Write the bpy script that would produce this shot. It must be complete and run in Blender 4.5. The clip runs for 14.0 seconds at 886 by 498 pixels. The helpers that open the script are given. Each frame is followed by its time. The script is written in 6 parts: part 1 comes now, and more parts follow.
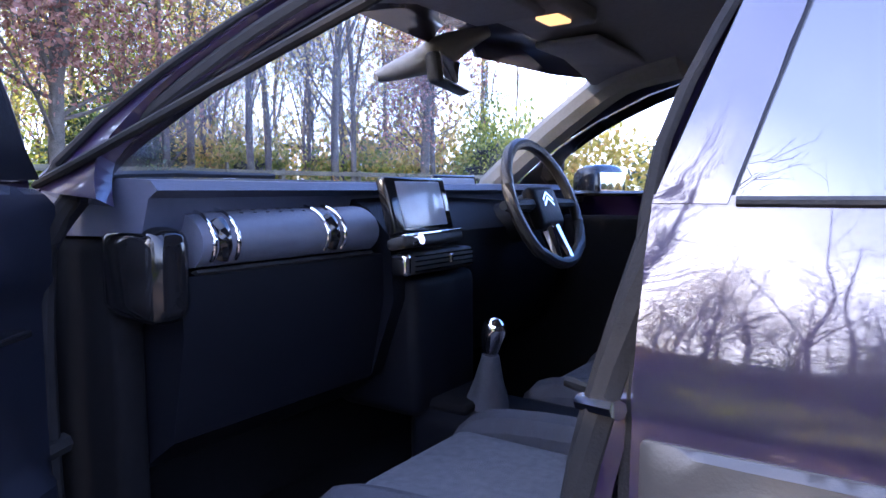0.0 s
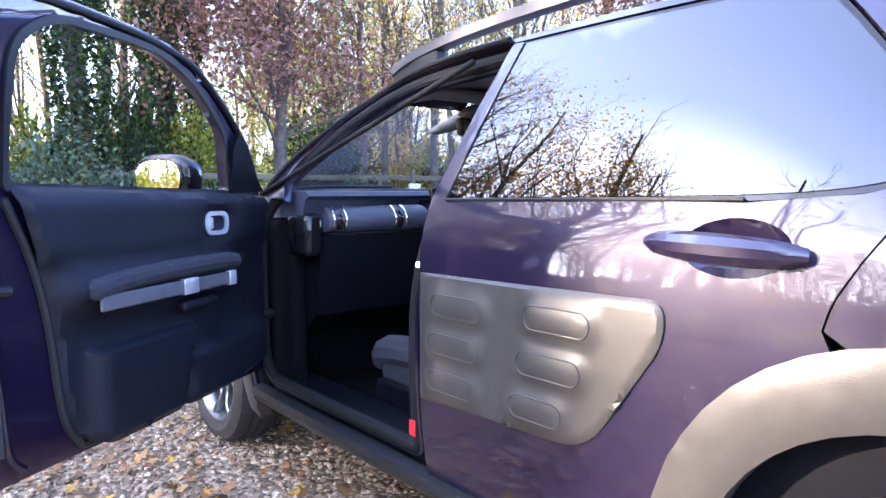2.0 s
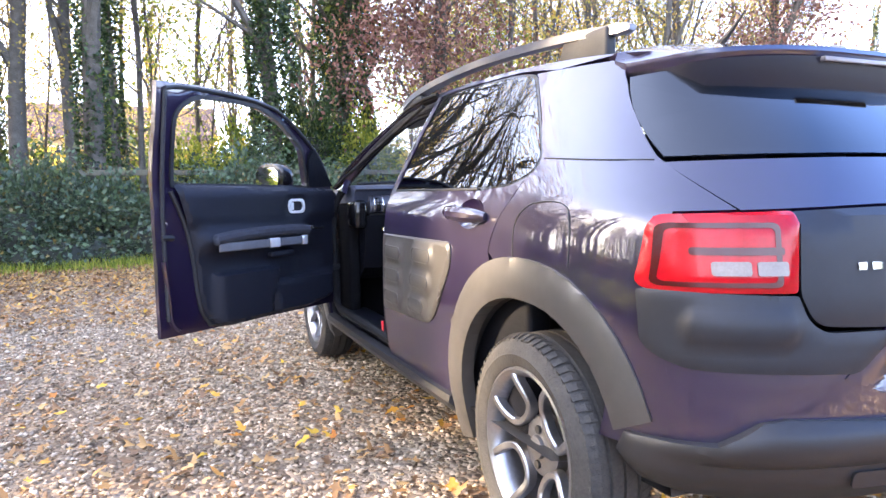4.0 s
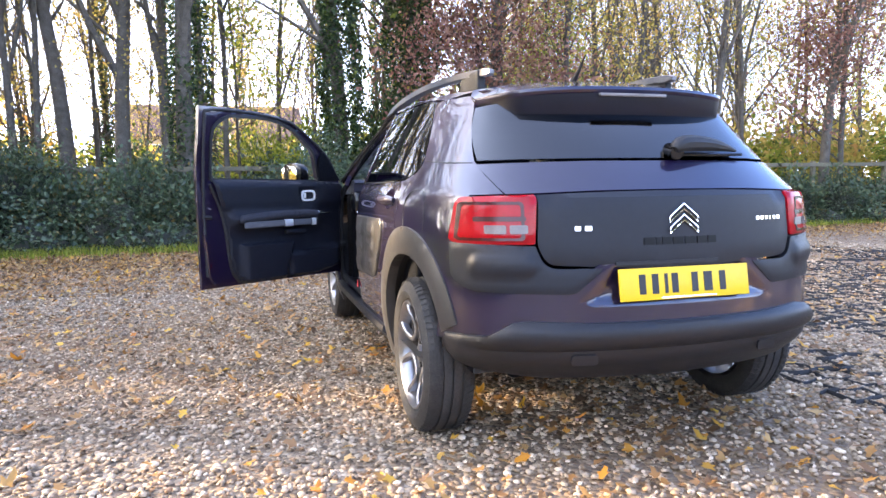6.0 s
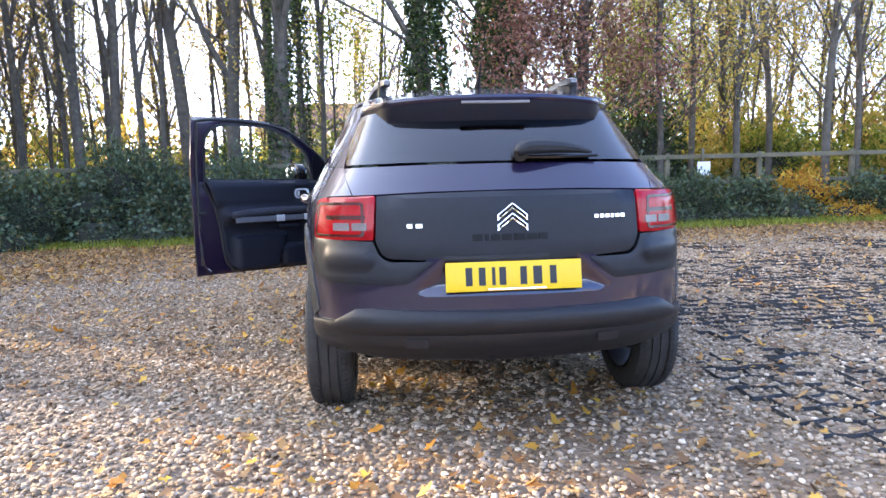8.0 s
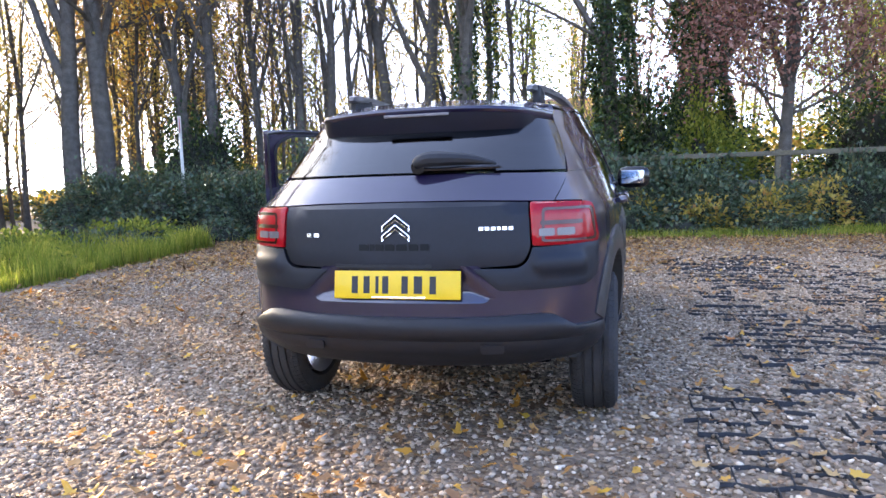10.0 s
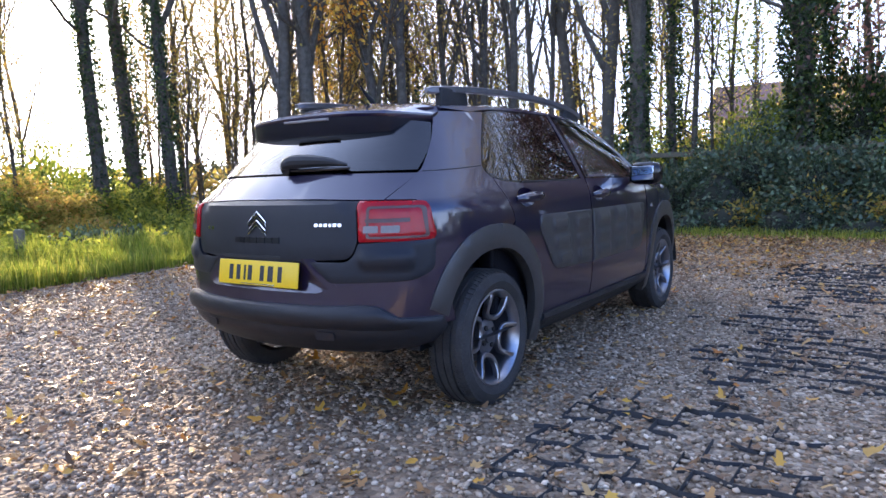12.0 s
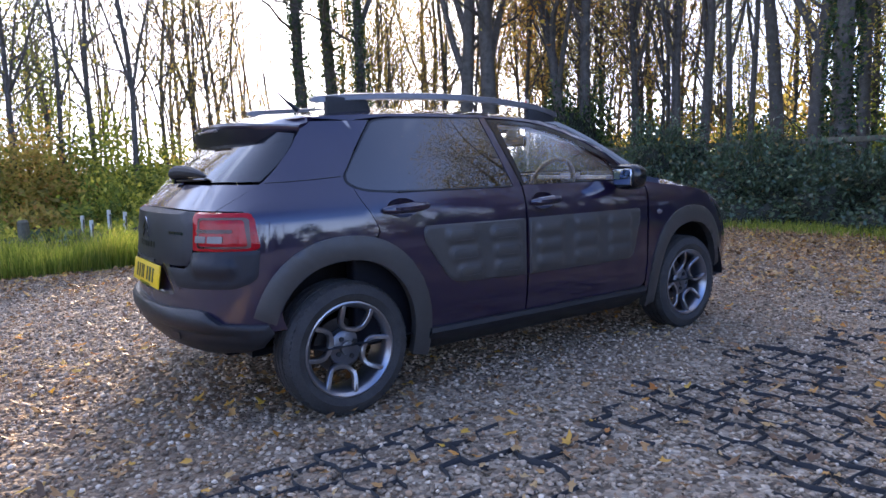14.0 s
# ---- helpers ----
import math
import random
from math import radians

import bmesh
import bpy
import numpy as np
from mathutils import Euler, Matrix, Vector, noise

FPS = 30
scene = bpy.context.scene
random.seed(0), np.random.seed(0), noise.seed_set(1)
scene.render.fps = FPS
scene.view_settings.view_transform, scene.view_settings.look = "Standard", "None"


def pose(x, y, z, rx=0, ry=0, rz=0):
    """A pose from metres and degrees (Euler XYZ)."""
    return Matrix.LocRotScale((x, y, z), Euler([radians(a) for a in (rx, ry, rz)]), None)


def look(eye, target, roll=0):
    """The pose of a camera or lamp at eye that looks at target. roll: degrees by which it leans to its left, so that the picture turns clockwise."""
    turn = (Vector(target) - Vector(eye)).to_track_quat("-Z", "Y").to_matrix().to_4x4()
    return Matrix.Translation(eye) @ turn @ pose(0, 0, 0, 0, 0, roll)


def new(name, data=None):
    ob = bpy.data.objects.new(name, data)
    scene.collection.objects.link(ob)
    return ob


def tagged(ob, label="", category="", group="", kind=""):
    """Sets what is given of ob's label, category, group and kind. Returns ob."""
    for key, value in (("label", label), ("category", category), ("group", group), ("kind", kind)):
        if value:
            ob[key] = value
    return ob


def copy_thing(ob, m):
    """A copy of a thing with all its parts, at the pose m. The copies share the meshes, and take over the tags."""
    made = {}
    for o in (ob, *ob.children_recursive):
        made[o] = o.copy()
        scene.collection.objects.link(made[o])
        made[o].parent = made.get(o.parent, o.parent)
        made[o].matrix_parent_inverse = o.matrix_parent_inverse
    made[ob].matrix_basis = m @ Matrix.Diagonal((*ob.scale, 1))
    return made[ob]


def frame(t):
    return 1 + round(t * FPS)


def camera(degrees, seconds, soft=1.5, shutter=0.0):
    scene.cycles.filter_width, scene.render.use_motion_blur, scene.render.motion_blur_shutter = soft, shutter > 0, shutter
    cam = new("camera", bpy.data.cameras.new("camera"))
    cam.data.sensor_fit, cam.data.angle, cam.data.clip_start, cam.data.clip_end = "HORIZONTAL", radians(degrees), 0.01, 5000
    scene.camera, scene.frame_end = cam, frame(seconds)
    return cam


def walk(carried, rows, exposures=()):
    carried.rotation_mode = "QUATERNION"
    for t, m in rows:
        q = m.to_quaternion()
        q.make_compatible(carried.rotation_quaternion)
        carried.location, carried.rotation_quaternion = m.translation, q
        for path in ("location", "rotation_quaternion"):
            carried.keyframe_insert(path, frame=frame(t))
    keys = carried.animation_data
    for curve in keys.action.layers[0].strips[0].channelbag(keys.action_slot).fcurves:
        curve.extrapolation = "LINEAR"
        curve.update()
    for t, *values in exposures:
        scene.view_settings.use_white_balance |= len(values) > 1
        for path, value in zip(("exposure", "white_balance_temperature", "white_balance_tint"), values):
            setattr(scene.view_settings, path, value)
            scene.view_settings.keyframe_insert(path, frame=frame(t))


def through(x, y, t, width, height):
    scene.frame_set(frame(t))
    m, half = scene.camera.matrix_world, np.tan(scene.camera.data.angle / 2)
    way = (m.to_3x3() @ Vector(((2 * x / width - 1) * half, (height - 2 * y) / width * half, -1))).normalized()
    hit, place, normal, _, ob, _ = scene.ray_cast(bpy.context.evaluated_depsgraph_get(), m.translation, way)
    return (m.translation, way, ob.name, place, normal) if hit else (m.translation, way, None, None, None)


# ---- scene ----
cam = camera(67.0, 14.0)
PATH = [
    (0, (-1.334, 0.909, 1.038), (0.302, 2.047, 0.867), -0.3),
    (0.5, (-1.533, 0.677, 1.044), (0.014, 1.935, 0.879), -0.5),
    (1, (-1.656, 0.414, 1.036), (-0.177, 1.751, 0.877), -0.7),
    (1.5, (-1.737, 0.12, 1.033), (-0.386, 1.586, 0.87), -0.5),
    (2, (-1.82, -0.215, 1.038), (-0.571, 1.339, 0.881), -0.5),
    (2.5, (-1.822, -0.535, 1.026), (-0.676, 1.096, 0.868), -0.6),
    (3, (-1.808, -0.885, 1.026), (-0.806, 0.839, 0.87), -0.6),
    (5.5, (-1.549, -2.416, 1.013), (-0.937, -0.521, 0.827), -0.9),
    (6, (-1.452, -2.666, 1.004), (-0.896, -0.754, 0.82), -0.8),
    (6.5, (-1.241, -2.864, 1.008), (-0.708, -0.946, 0.815), -1.3),
    (7, (-1.029, -2.982, 0.99), (-0.559, -1.047, 0.797), -1.1),
    (7.5, (-0.772, -3.061, 1.008), (-0.409, -1.104, 0.811), -1.1),
    (8, (-0.495, -3.153, 1.025), (-0.312, -1.172, 0.823), -1.4),
    (10.5, (1.225, -3.143, 1.061), (0.521, -1.282, 0.859), -1.8),
    (11, (1.608, -3.01, 1.031), (0.71, -1.235, 0.829), -1.9),
    (11.5, (1.977, -2.861, 1.041), (0.963, -1.149, 0.839), -1.9),
    (12, (2.358, -2.652, 1.047), (1.231, -1.012, 0.844), -1.8),
    (12.5, (2.718, -2.386, 1.071), (1.438, -0.864, 0.861), -1.8),
    (13, (3.098, -2.078, 1.124), (1.648, -0.719, 0.894), -1.5),
    (13.5, (3.32, -1.73, 1.131), (1.774, -0.482, 0.897), -1.4),
    (14, (3.533, -1.401, 1.147), (1.919, -0.246, 0.901), -1.5),
]
walk(cam, [(t, look(eye, target, roll)) for t, eye, target, roll in PATH],
     exposures=[(0, 2.9, 6000, 25), (1.5, 2.95, 6150, 22), (2.5, 2.85, 6600, 20), (3, 3.1, 7150, 18), (6.5, 2.42, 7450, 15), (8.2, 2.35, 7200, 13), (10.5, 2.0, 6850, 16), (12.5, 1.5, 6450, 17), (14, 1.4, 6450, 19)])

from mathutils.geometry import delaunay_2d_cdt

# ---------------------------------------------------------------- light
SUN_TO = Vector((-0.867, 0.431, 0.251)).normalized()
sun_elev = math.asin(SUN_TO.z)
sun_az = math.atan2(SUN_TO.x, SUN_TO.y)
world = bpy.data.worlds.new("sky")
scene.world = world
world.use_nodes = True
wn = world.node_tree
sky = wn.nodes.new("ShaderNodeTexSky")
sky.sky_type = "NISHITA"
sky.sun_disc = False
sky.sun_elevation = sun_elev
sky.sun_rotation = sun_az
sky.air_density, sky.dust_density, sky.ozone_density = 1.0, 0.5, 3.0
wn.nodes["Background"].inputs[1].default_value = 0.15
# broken bright cloud over the whole sky
wco, wcl, wrp, wmx = (wn.nodes.new("ShaderNode" + k) for k in ("TexCoord", "TexNoise", "ValToRGB", "MixRGB"))
wcl.inputs["Scale"].default_value, wcl.inputs["Detail"].default_value, wcl.inputs["Roughness"].default_value = 2.0, 4, 0.5
wmap = wn.nodes.new("ShaderNodeMapping")
wmap.inputs["Scale"].default_value = (1, 1, 2.2)
wn.links.new(wco.outputs["Generated"], wmap.inputs[0])
wn.links.new(wmap.outputs[0], wcl.inputs["Vector"])
wrp.color_ramp.elements[0].position, wrp.color_ramp.elements[1].position = 0.54, 0.74
wn.links.new(wcl.outputs["Fac"], wrp.inputs[0])
# pale haze towards the horizon
wsep, whz, wmax = (wn.nodes.new("ShaderNode" + k) for k in ("SeparateXYZ", "MapRange", "Math"))
wn.links.new(wco.outputs["Generated"], wsep.inputs[0])
whz.inputs["From Min"].default_value, whz.inputs["From Max"].default_value = 1.3, 0.02
whz.inputs["To Max"].default_value = 0.95
wn.links.new(wsep.outputs["Z"], whz.inputs["Value"])
wmax.operation = "MAXIMUM"
wn.links.new(wrp.outputs[0], wmax.inputs[0])
# thicker round the sun
wdot, wdr, wmul = (wn.nodes.new("ShaderNode" + k) for k in ("VectorMath", "MapRange", "Math"))
wdot.operation, wmul.operation = "DOT_PRODUCT", "MULTIPLY"
wdot.inputs[1].default_value = SUN_TO
wn.links.new(wco.outputs["Generated"], wdot.inputs[0])
wdr.inputs["From Min"].default_value, wdr.inputs["From Max"].default_value = -0.4, 0.75
wdr.inputs["To Min"].default_value = 0.05
wn.links.new(wdot.outputs["Value"], wdr.inputs["Value"])
wn.links.new(whz.outputs[0], wmax.inputs[1])
wn.links.new(wmax.outputs[0], wmul.inputs[0])
wn.links.new(wdr.outputs[0], wmul.inputs[1])
# milky band along the horizon
whor, wtop = (wn.nodes.new("ShaderNode" + k) for k in ("MapRange", "Math"))
whor.inputs["From Min"].default_value, whor.inputs["From Max"].default_value = 0.34, 0.03
whor.inputs["To Max"].default_value = 0.70
wn.links.new(wsep.outputs["Z"], whor.inputs["Value"])
wtop.operation = "MAXIMUM"
wn.links.new(wmul.outputs[0], wtop.inputs[0])
wn.links.new(whor.outputs[0], wtop.inputs[1])
wn.links.new(wtop.outputs[0], wmx.inputs[0])
# deep clear blue away from the sun
wblue = wn.nodes.new("ShaderNodeMixRGB")
wblue.blend_type = "MULTIPLY"
wblue.inputs[0].default_value = 1
wblue.inputs[2].default_value = (0.72, 0.94, 1.42, 1)
wn.links.new(sky.outputs[0], wblue.inputs[1])
wn.links.new(wblue.outputs[0], wmx.inputs[1])
wmx.inputs[2].default_value = (9.2, 11.2, 15.0, 1)
# wide bright aureole where the thin cloud scatters the sun
war, wap, wam = (wn.nodes.new("ShaderNode" + k) for k in ("MapRange", "Math", "MixRGB"))
war.inputs["From Min"].default_value, war.inputs["From Max"].default_value = 0.78, 1.0
wn.links.new(wdot.outputs["Value"], war.inputs["Value"])
wap.operation = "POWER"
wap.inputs[1].default_value = 1.6
wn.links.new(war.outputs[0], wap.inputs[0])
wn.links.new(wap.outputs[0], wam.inputs[0])
wn.links.new(wmx.outputs[0], wam.inputs[1])
wam.inputs[2].default_value = (27, 27, 26.5, 1)
wn.links.new(wam.outputs[0], wn.nodes["Background"].inputs[0])
sun_data = bpy.data.lights.new("sun", "SUN")
sun_data.energy, sun_data.angle, sun_data.color = 5.0, radians(0.6), (1.0, 0.84, 0.62)
sun = new("sun", sun_data)
sun.matrix_world = look(SUN_TO * 60, (0, 0, 0))

# ---------------------------------------------------------------- materials


def mat(name, color, rough=0.5, metal=0.0, vary=0.25, scale=8.0, bump=0.0, bump_scale=60.0, coat=0.0, spec=0.5, second=None):
    """A principled material with two scales of variation and a fine relief."""
    m = bpy.data.materials.new(name)
    m.use_nodes = True
    nt = m.node_tree
    b = nt.nodes["Principled BSDF"]
    co = nt.nodes.new("ShaderNodeTexCoord")
    n1, n2 = nt.nodes.new("ShaderNodeTexNoise"), nt.nodes.new("ShaderNodeTexNoise")
    n1.inputs["Scale"].default_value, n2.inputs["Scale"].default_value = scale, scale * 9
    n1.inputs["Detail"].default_value = n2.inputs["Detail"].default_value = 5
    nt.links.new(co.outputs["Object"], n1.inputs["Vector"])
    nt.links.new(co.outputs["Object"], n2.inputs["Vector"])
    add = nt.nodes.new("ShaderNodeMath")
    add.operation = "ADD"
    nt.links.new(n1.outputs["Fac"], add.inputs[0])
    nt.links.new(n2.outputs["Fac"], add.inputs[1])
    ramp = nt.nodes.new("ShaderNodeValToRGB")
    lo = [c * (1 - vary) for c in color]
    hi = second or [min(1, c * (1 + vary)) for c in color]
    ramp.color_ramp.elements[0].position, ramp.color_ramp.elements[1].position = 0.3, 0.7
    ramp.color_ramp.elements[0].color, ramp.color_ramp.elements[1].color = (*lo, 1), (*hi, 1)
    half = nt.nodes.new("ShaderNodeMath")
    half.operation = "MULTIPLY"
    half.inputs[1].default_value = 0.5
    nt.links.new(add.outputs[0], half.inputs[0])
    nt.links.new(half.outputs[0], ramp.inputs[0])
    nt.links.new(ramp.outputs[0], b.inputs["Base Color"])
    b.inputs["Roughness"].default_value = rough
    b.inputs["Metallic"].default_value = metal
    b.inputs["Specular IOR Level"].default_value = spec
    b.inputs["Coat Weight"].default_value = coat
    b.inputs["Coat Roughness"].default_value = 0.03
    if bump:
        n3, bn = nt.nodes.new("ShaderNodeTexNoise"), nt.nodes.new("ShaderNodeBump")
        n3.inputs["Scale"].default_value = bump_scale
        nt.links.new(co.outputs["Object"], n3.inputs["Vector"])
        nt.links.new(n3.outputs["Fac"], bn.inputs["Height"])
        bn.inputs["Strength"].default_value = bump
        bn.inputs["Distance"].default_value = 0.01
        nt.links.new(bn.outputs[0], b.inputs["Normal"])
    return m


def glass(name, tint, rough=0.0, gloss=0.04):
    """Thin sheet glass: tinted see-through with a fresnel gloss."""
    m = bpy.data.materials.new(name)
    m.use_nodes = True
    nt = m.node_tree
    nt.nodes.remove(nt.nodes["Principled BSDF"])
    tr, gl = nt.nodes.new("ShaderNodeBsdfTransparent"), nt.nodes.new("ShaderNodeBsdfGlossy")
    mx, lw = nt.nodes.new("ShaderNodeMixShader"), nt.nodes.new("ShaderNodeLayerWeight")
    pw, ml = nt.nodes.new("ShaderNodeMath"), nt.nodes.new("ShaderNodeMath")
    pw.operation, ml.operation = "POWER", "MULTIPLY_ADD"
    lw.inputs[0].default_value = 0.5
    pw.inputs[1].default_value = 4.0
    ml.inputs[1].default_value, ml.inputs[2].default_value = 0.9, gloss
    nt.links.new(lw.outputs["Facing"], pw.inputs[0])
    nt.links.new(pw.outputs[0], ml.inputs[0])
    tr.inputs[0].default_value = (*tint, 1)
    gl.inputs["Roughness"].default_value = rough
    nt.links.new(ml.outputs[0], mx.inputs[0])
    nt.links.new(tr.outputs[0], mx.inputs[1])
    nt.links.new(gl.outputs[0], mx.inputs[2])
    nt.links.new(mx.outputs[0], nt.nodes["Material Output"].inputs[0])
    return m


PAINT = mat("purple_paint", (0.0080, 0.0030, 0.0230), 0.42, 0.25, 0.12, 3, coat=1.0, spec=0.3)
PAINT.node_tree.nodes["Principled BSDF"].inputs["Coat IOR"].default_value = 1.75
PLASTIC = mat("grey_plastic", (0.014, 0.014, 0.016), 0.42, 0, 0.2, 5, 0.12, 500, spec=0.38)
AIRBUMP = mat("bump_plastic", (0.049, 0.045, 0.041), 0.38, 0, 0.15, 4, 0.05, 400)
TAILPANEL = mat("tail_plastic", (0.013, 0.0145, 0.019), 0.42, 0, 0.15, 5, 0.06, 500, spec=0.32)
BLACK = mat("black_rubber", (0.012, 0.012, 0.013), 0.6, 0, 0.3, 6, 0.1, 200)
GLOSSBLACK = mat("gloss_black", (0.008, 0.008, 0.009), 0.08, 0, 0.2, 6)
TYRE = mat("tyre_rubber", (0.022, 0.021, 0.02), 0.75, 0, 0.35, 14, 0.25, 150, second=(0.05, 0.045, 0.04))
ALLOY = mat("alloy", (0.31, 0.31, 0.325), 0.28, 0.9, 0.15, 10)
RAIL = mat("rail_grey", (0.13, 0.13, 0.14), 0.32, 0.6, 0.15, 6, 0.05, 300)
BRAKE = mat("brake_iron", (0.06, 0.05, 0.045), 0.5, 0.6, 0.3, 20)
SEAL = mat("rubber_seal", (0.012, 0.012, 0.013), 0.75, 0, 0.2, 8, 0.1, 300, spec=0.2)
STRAP = mat("strap_grey", (0.11, 0.115, 0.13), 0.6, 0, 0.2, 30, 0.3, 900)
# lid and dash top: daylight from the windscreen is put into these paler colours
LID = mat("glove_lid_lit_skin", (0.095, 0.105, 0.14), 0.42, 0, 0.15, 9, 0.25, 700)
DASHTOP = mat("dash_top_lit_skin", (0.056, 0.064, 0.095), 0.45, 0, 0.15, 9, 0.25, 700, spec=0.35)
LEATHER = mat("leather", (0.03, 0.029, 0.03), 0.38, 0, 0.2, 20, 0.2, 600)
MIRROR = mat("mirror_silver", (0.7, 0.72, 0.75), 0.02, 1.0, 0.02, 3)
LABEL = mat("label_red", (0.6, 0.02, 0.03), 0.4, 0, 0.15, 40)
GLOW = mat("lamp_glow", (0.9, 0.55, 0.2), 0.4)
_p = GLOW.node_tree.nodes["Principled BSDF"]
_p.inputs["Emission Color"].default_value = (1.0, 0.55, 0.2, 1)
_p.inputs["Emission Strength"].default_value = 0.25
RECESS = mat("recess_paint", (0.012, 0.005, 0.016), 0.3, 0.2, 0.15, 6)
CHROME = mat("chrome", (0.8, 0.8, 0.82), 0.08, 1.0, 0.05, 10)
# near black, with the shade low in the cabin put into the colour
DASH = mat("shaded_dash_plastic", (0.0045, 0.005, 0.0075), 0.5, 0, 0.2, 9, 0.2, 900, spec=0.10)
CARD = mat("door_card_plastic", (0.0075, 0.009, 0.0155), 0.5, 0, 0.2, 9, 0.25, 700, spec=0.3)
FABRIC = mat("seat_fabric", (0.03, 0.033, 0.045), 0.9, 0, 0.3, 30, 0.5, 900)
FABRIC2 = mat("seat_fabric_light", (0.075, 0.08, 0.095), 0.9, 0, 0.4, 60, 0.6, 1200)
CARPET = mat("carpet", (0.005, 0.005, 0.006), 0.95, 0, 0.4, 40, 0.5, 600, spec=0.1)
HEADLINER = mat("headliner", (0.27, 0.26, 0.26), 0.9, 0, 0.1, 10, 0.2, 900)
PILLAR = mat("pillar_trim", (0.24, 0.23, 0.21), 0.7, 0, 0.1, 10, 0.2, 900)
GLASS = glass("clear_glass", (0.97, 0.98, 0.97), 0, 0.08)
PRIVACY = glass("privacy_glass", (0.05, 0.05, 0.06), 0, 0.15)
REARGLASS = glass("rear_glass", (0.12, 0.125, 0.15), 0, 0.10)
SCREEN = mat("screen", (0.35, 0.37, 0.42), 0.15, 0, 0.1, 3)
REDLENS = mat("red_lens", (0.36, 0.004, 0.010), 0.12, 0, 0.15, 12, spec=0.35)
UNDER = mat("spoiler_black", (0.005, 0.005, 0.011), 0.4, 0, 0.2, 8, spec=0.3)
SATIN = mat("satin_chrome", (0.72, 0.73, 0.76), 0.28, 0.6, 0.05, 10)
CLEARLENS = mat("clear_lens", (0.17, 0.145, 0.14), 0.14, 0, 0.2, 25)
REDDARK = mat("red_lens_deep", (0.05, 0.002, 0.004), 0.16, 0, 0.15, 12)
PLATE = mat("plate_yellow", (0.80, 0.52, 0.01), 0.35, 0, 0.05, 20)
MARK = mat("plate_mark", (0.012, 0.012, 0.015), 0.4)
BADGE_DARK = mat("badge_dark", (0.004, 0.004, 0.005), 0.35, spec=0.2)

# ---------------------------------------------------------------- mesh helpers


def part(name, data, material, parent=None, label="", smooth=35):
    """Links a bmesh or (verts, faces) as one mesh object under a thing or part."""
    me = bpy.data.meshes.new(name)
    if isinstance(data, tuple):
        me.from_pydata(data[0], [], data[1])
    else:
        data.to_mesh(me)
        data.free()
    me.materials.append(material)
    if smooth:
        me.polygons.foreach_set("use_smooth", [True] * len(me.polygons))
        me.set_sharp_from_angle(angle=radians(smooth))
    ob = new(name, me)
    if parent:
        ob.parent = parent
    if label:
        tagged(ob, label)
    return ob


def box(bm, lo, hi, bevel=0.0, m=None):
    r = bmesh.ops.create_cube(bm, size=1)
    vs = r["verts"]
    c = [(a + b) / 2 for a, b in zip(lo, hi)]
    s = [abs(b - a) for a, b in zip(lo, hi)]
    bmesh.ops.transform(bm, matrix=Matrix.LocRotScale(c, None, s), verts=vs)
    if bevel:
        es = list({e for v in vs for e in v.link_edges})
        r = bmesh.ops.bevel(bm, geom=es, offset=bevel, segments=3, affect="EDGES", profile=0.5, clamp_overlap=True)
        vs = [v for v in bm.verts if v.is_valid and v in set(r["verts"]) | {v for v in vs if v.is_valid}]
    if m is not None:
        bmesh.ops.transform(bm, matrix=m, verts=vs)
    return vs


def boxpart(name, lo, hi, material, parent, bevel=0.01, m=None, label=""):
    bm = bmesh.new()
    box(bm, lo, hi, bevel, m)
    return part(name, bm, material, parent, label)


def tube(pts, radii, sides=8, cap=True):
    """Verts and faces of a tube along points."""
    pts = [Vector(p) for p in pts]
    if not hasattr(radii, "__len__"):
        radii = [radii] * len(pts)
    verts, faces = [], []
    up = Vector((0.31, 0.17, 0.93)).normalized()
    for i, p in enumerate(pts):
        d = (pts[min(i + 1, len(pts) - 1)] - pts[max(i - 1, 0)]).normalized()
        a = d.cross(up)
        if a.length < 1e-3:
            a = d.cross(Vector((1, 0, 0)))
        a.normalize()
        b = d.cross(a)
        for k in range(sides):
            t = 2 * math.pi * k / sides
            verts.append(p + (a * math.cos(t) + b * math.sin(t)) * radii[i])
    for i in range(len(pts) - 1):
        for k in range(sides):
            k2 = (k + 1) % sides
            faces.append((i * sides + k, i * sides + k2, (i + 1) * sides + k2, (i + 1) * sides + k))
    if cap:
        faces.append(tuple(range(sides))[::-1])
        faces.append(tuple((len(pts) - 1) * sides + k for k in range(sides)))
    return verts, faces


def smooth_line(pts, n=6):
    """Catmull-Rom through points of any size."""
    pts = [np.array(p, float) for p in pts]
    out = []
    for i in range(len(pts) - 1):
        p0, p1, p2, p3 = pts[max(i - 1, 0)], pts[i], pts[i + 1], pts[min(i + 2, len(pts) - 1)]
        for k in range(n):
            t = k / n
            out.append(0.5 * (2 * p1 + (p2 - p0) * t + (2 * p0 - 5 * p1 + 4 * p2 - p3) * t * t + (3 * p1 - p0 - 3 * p2 + p3) * t ** 3))
    out.append(pts[-1])
    return np.array(out)


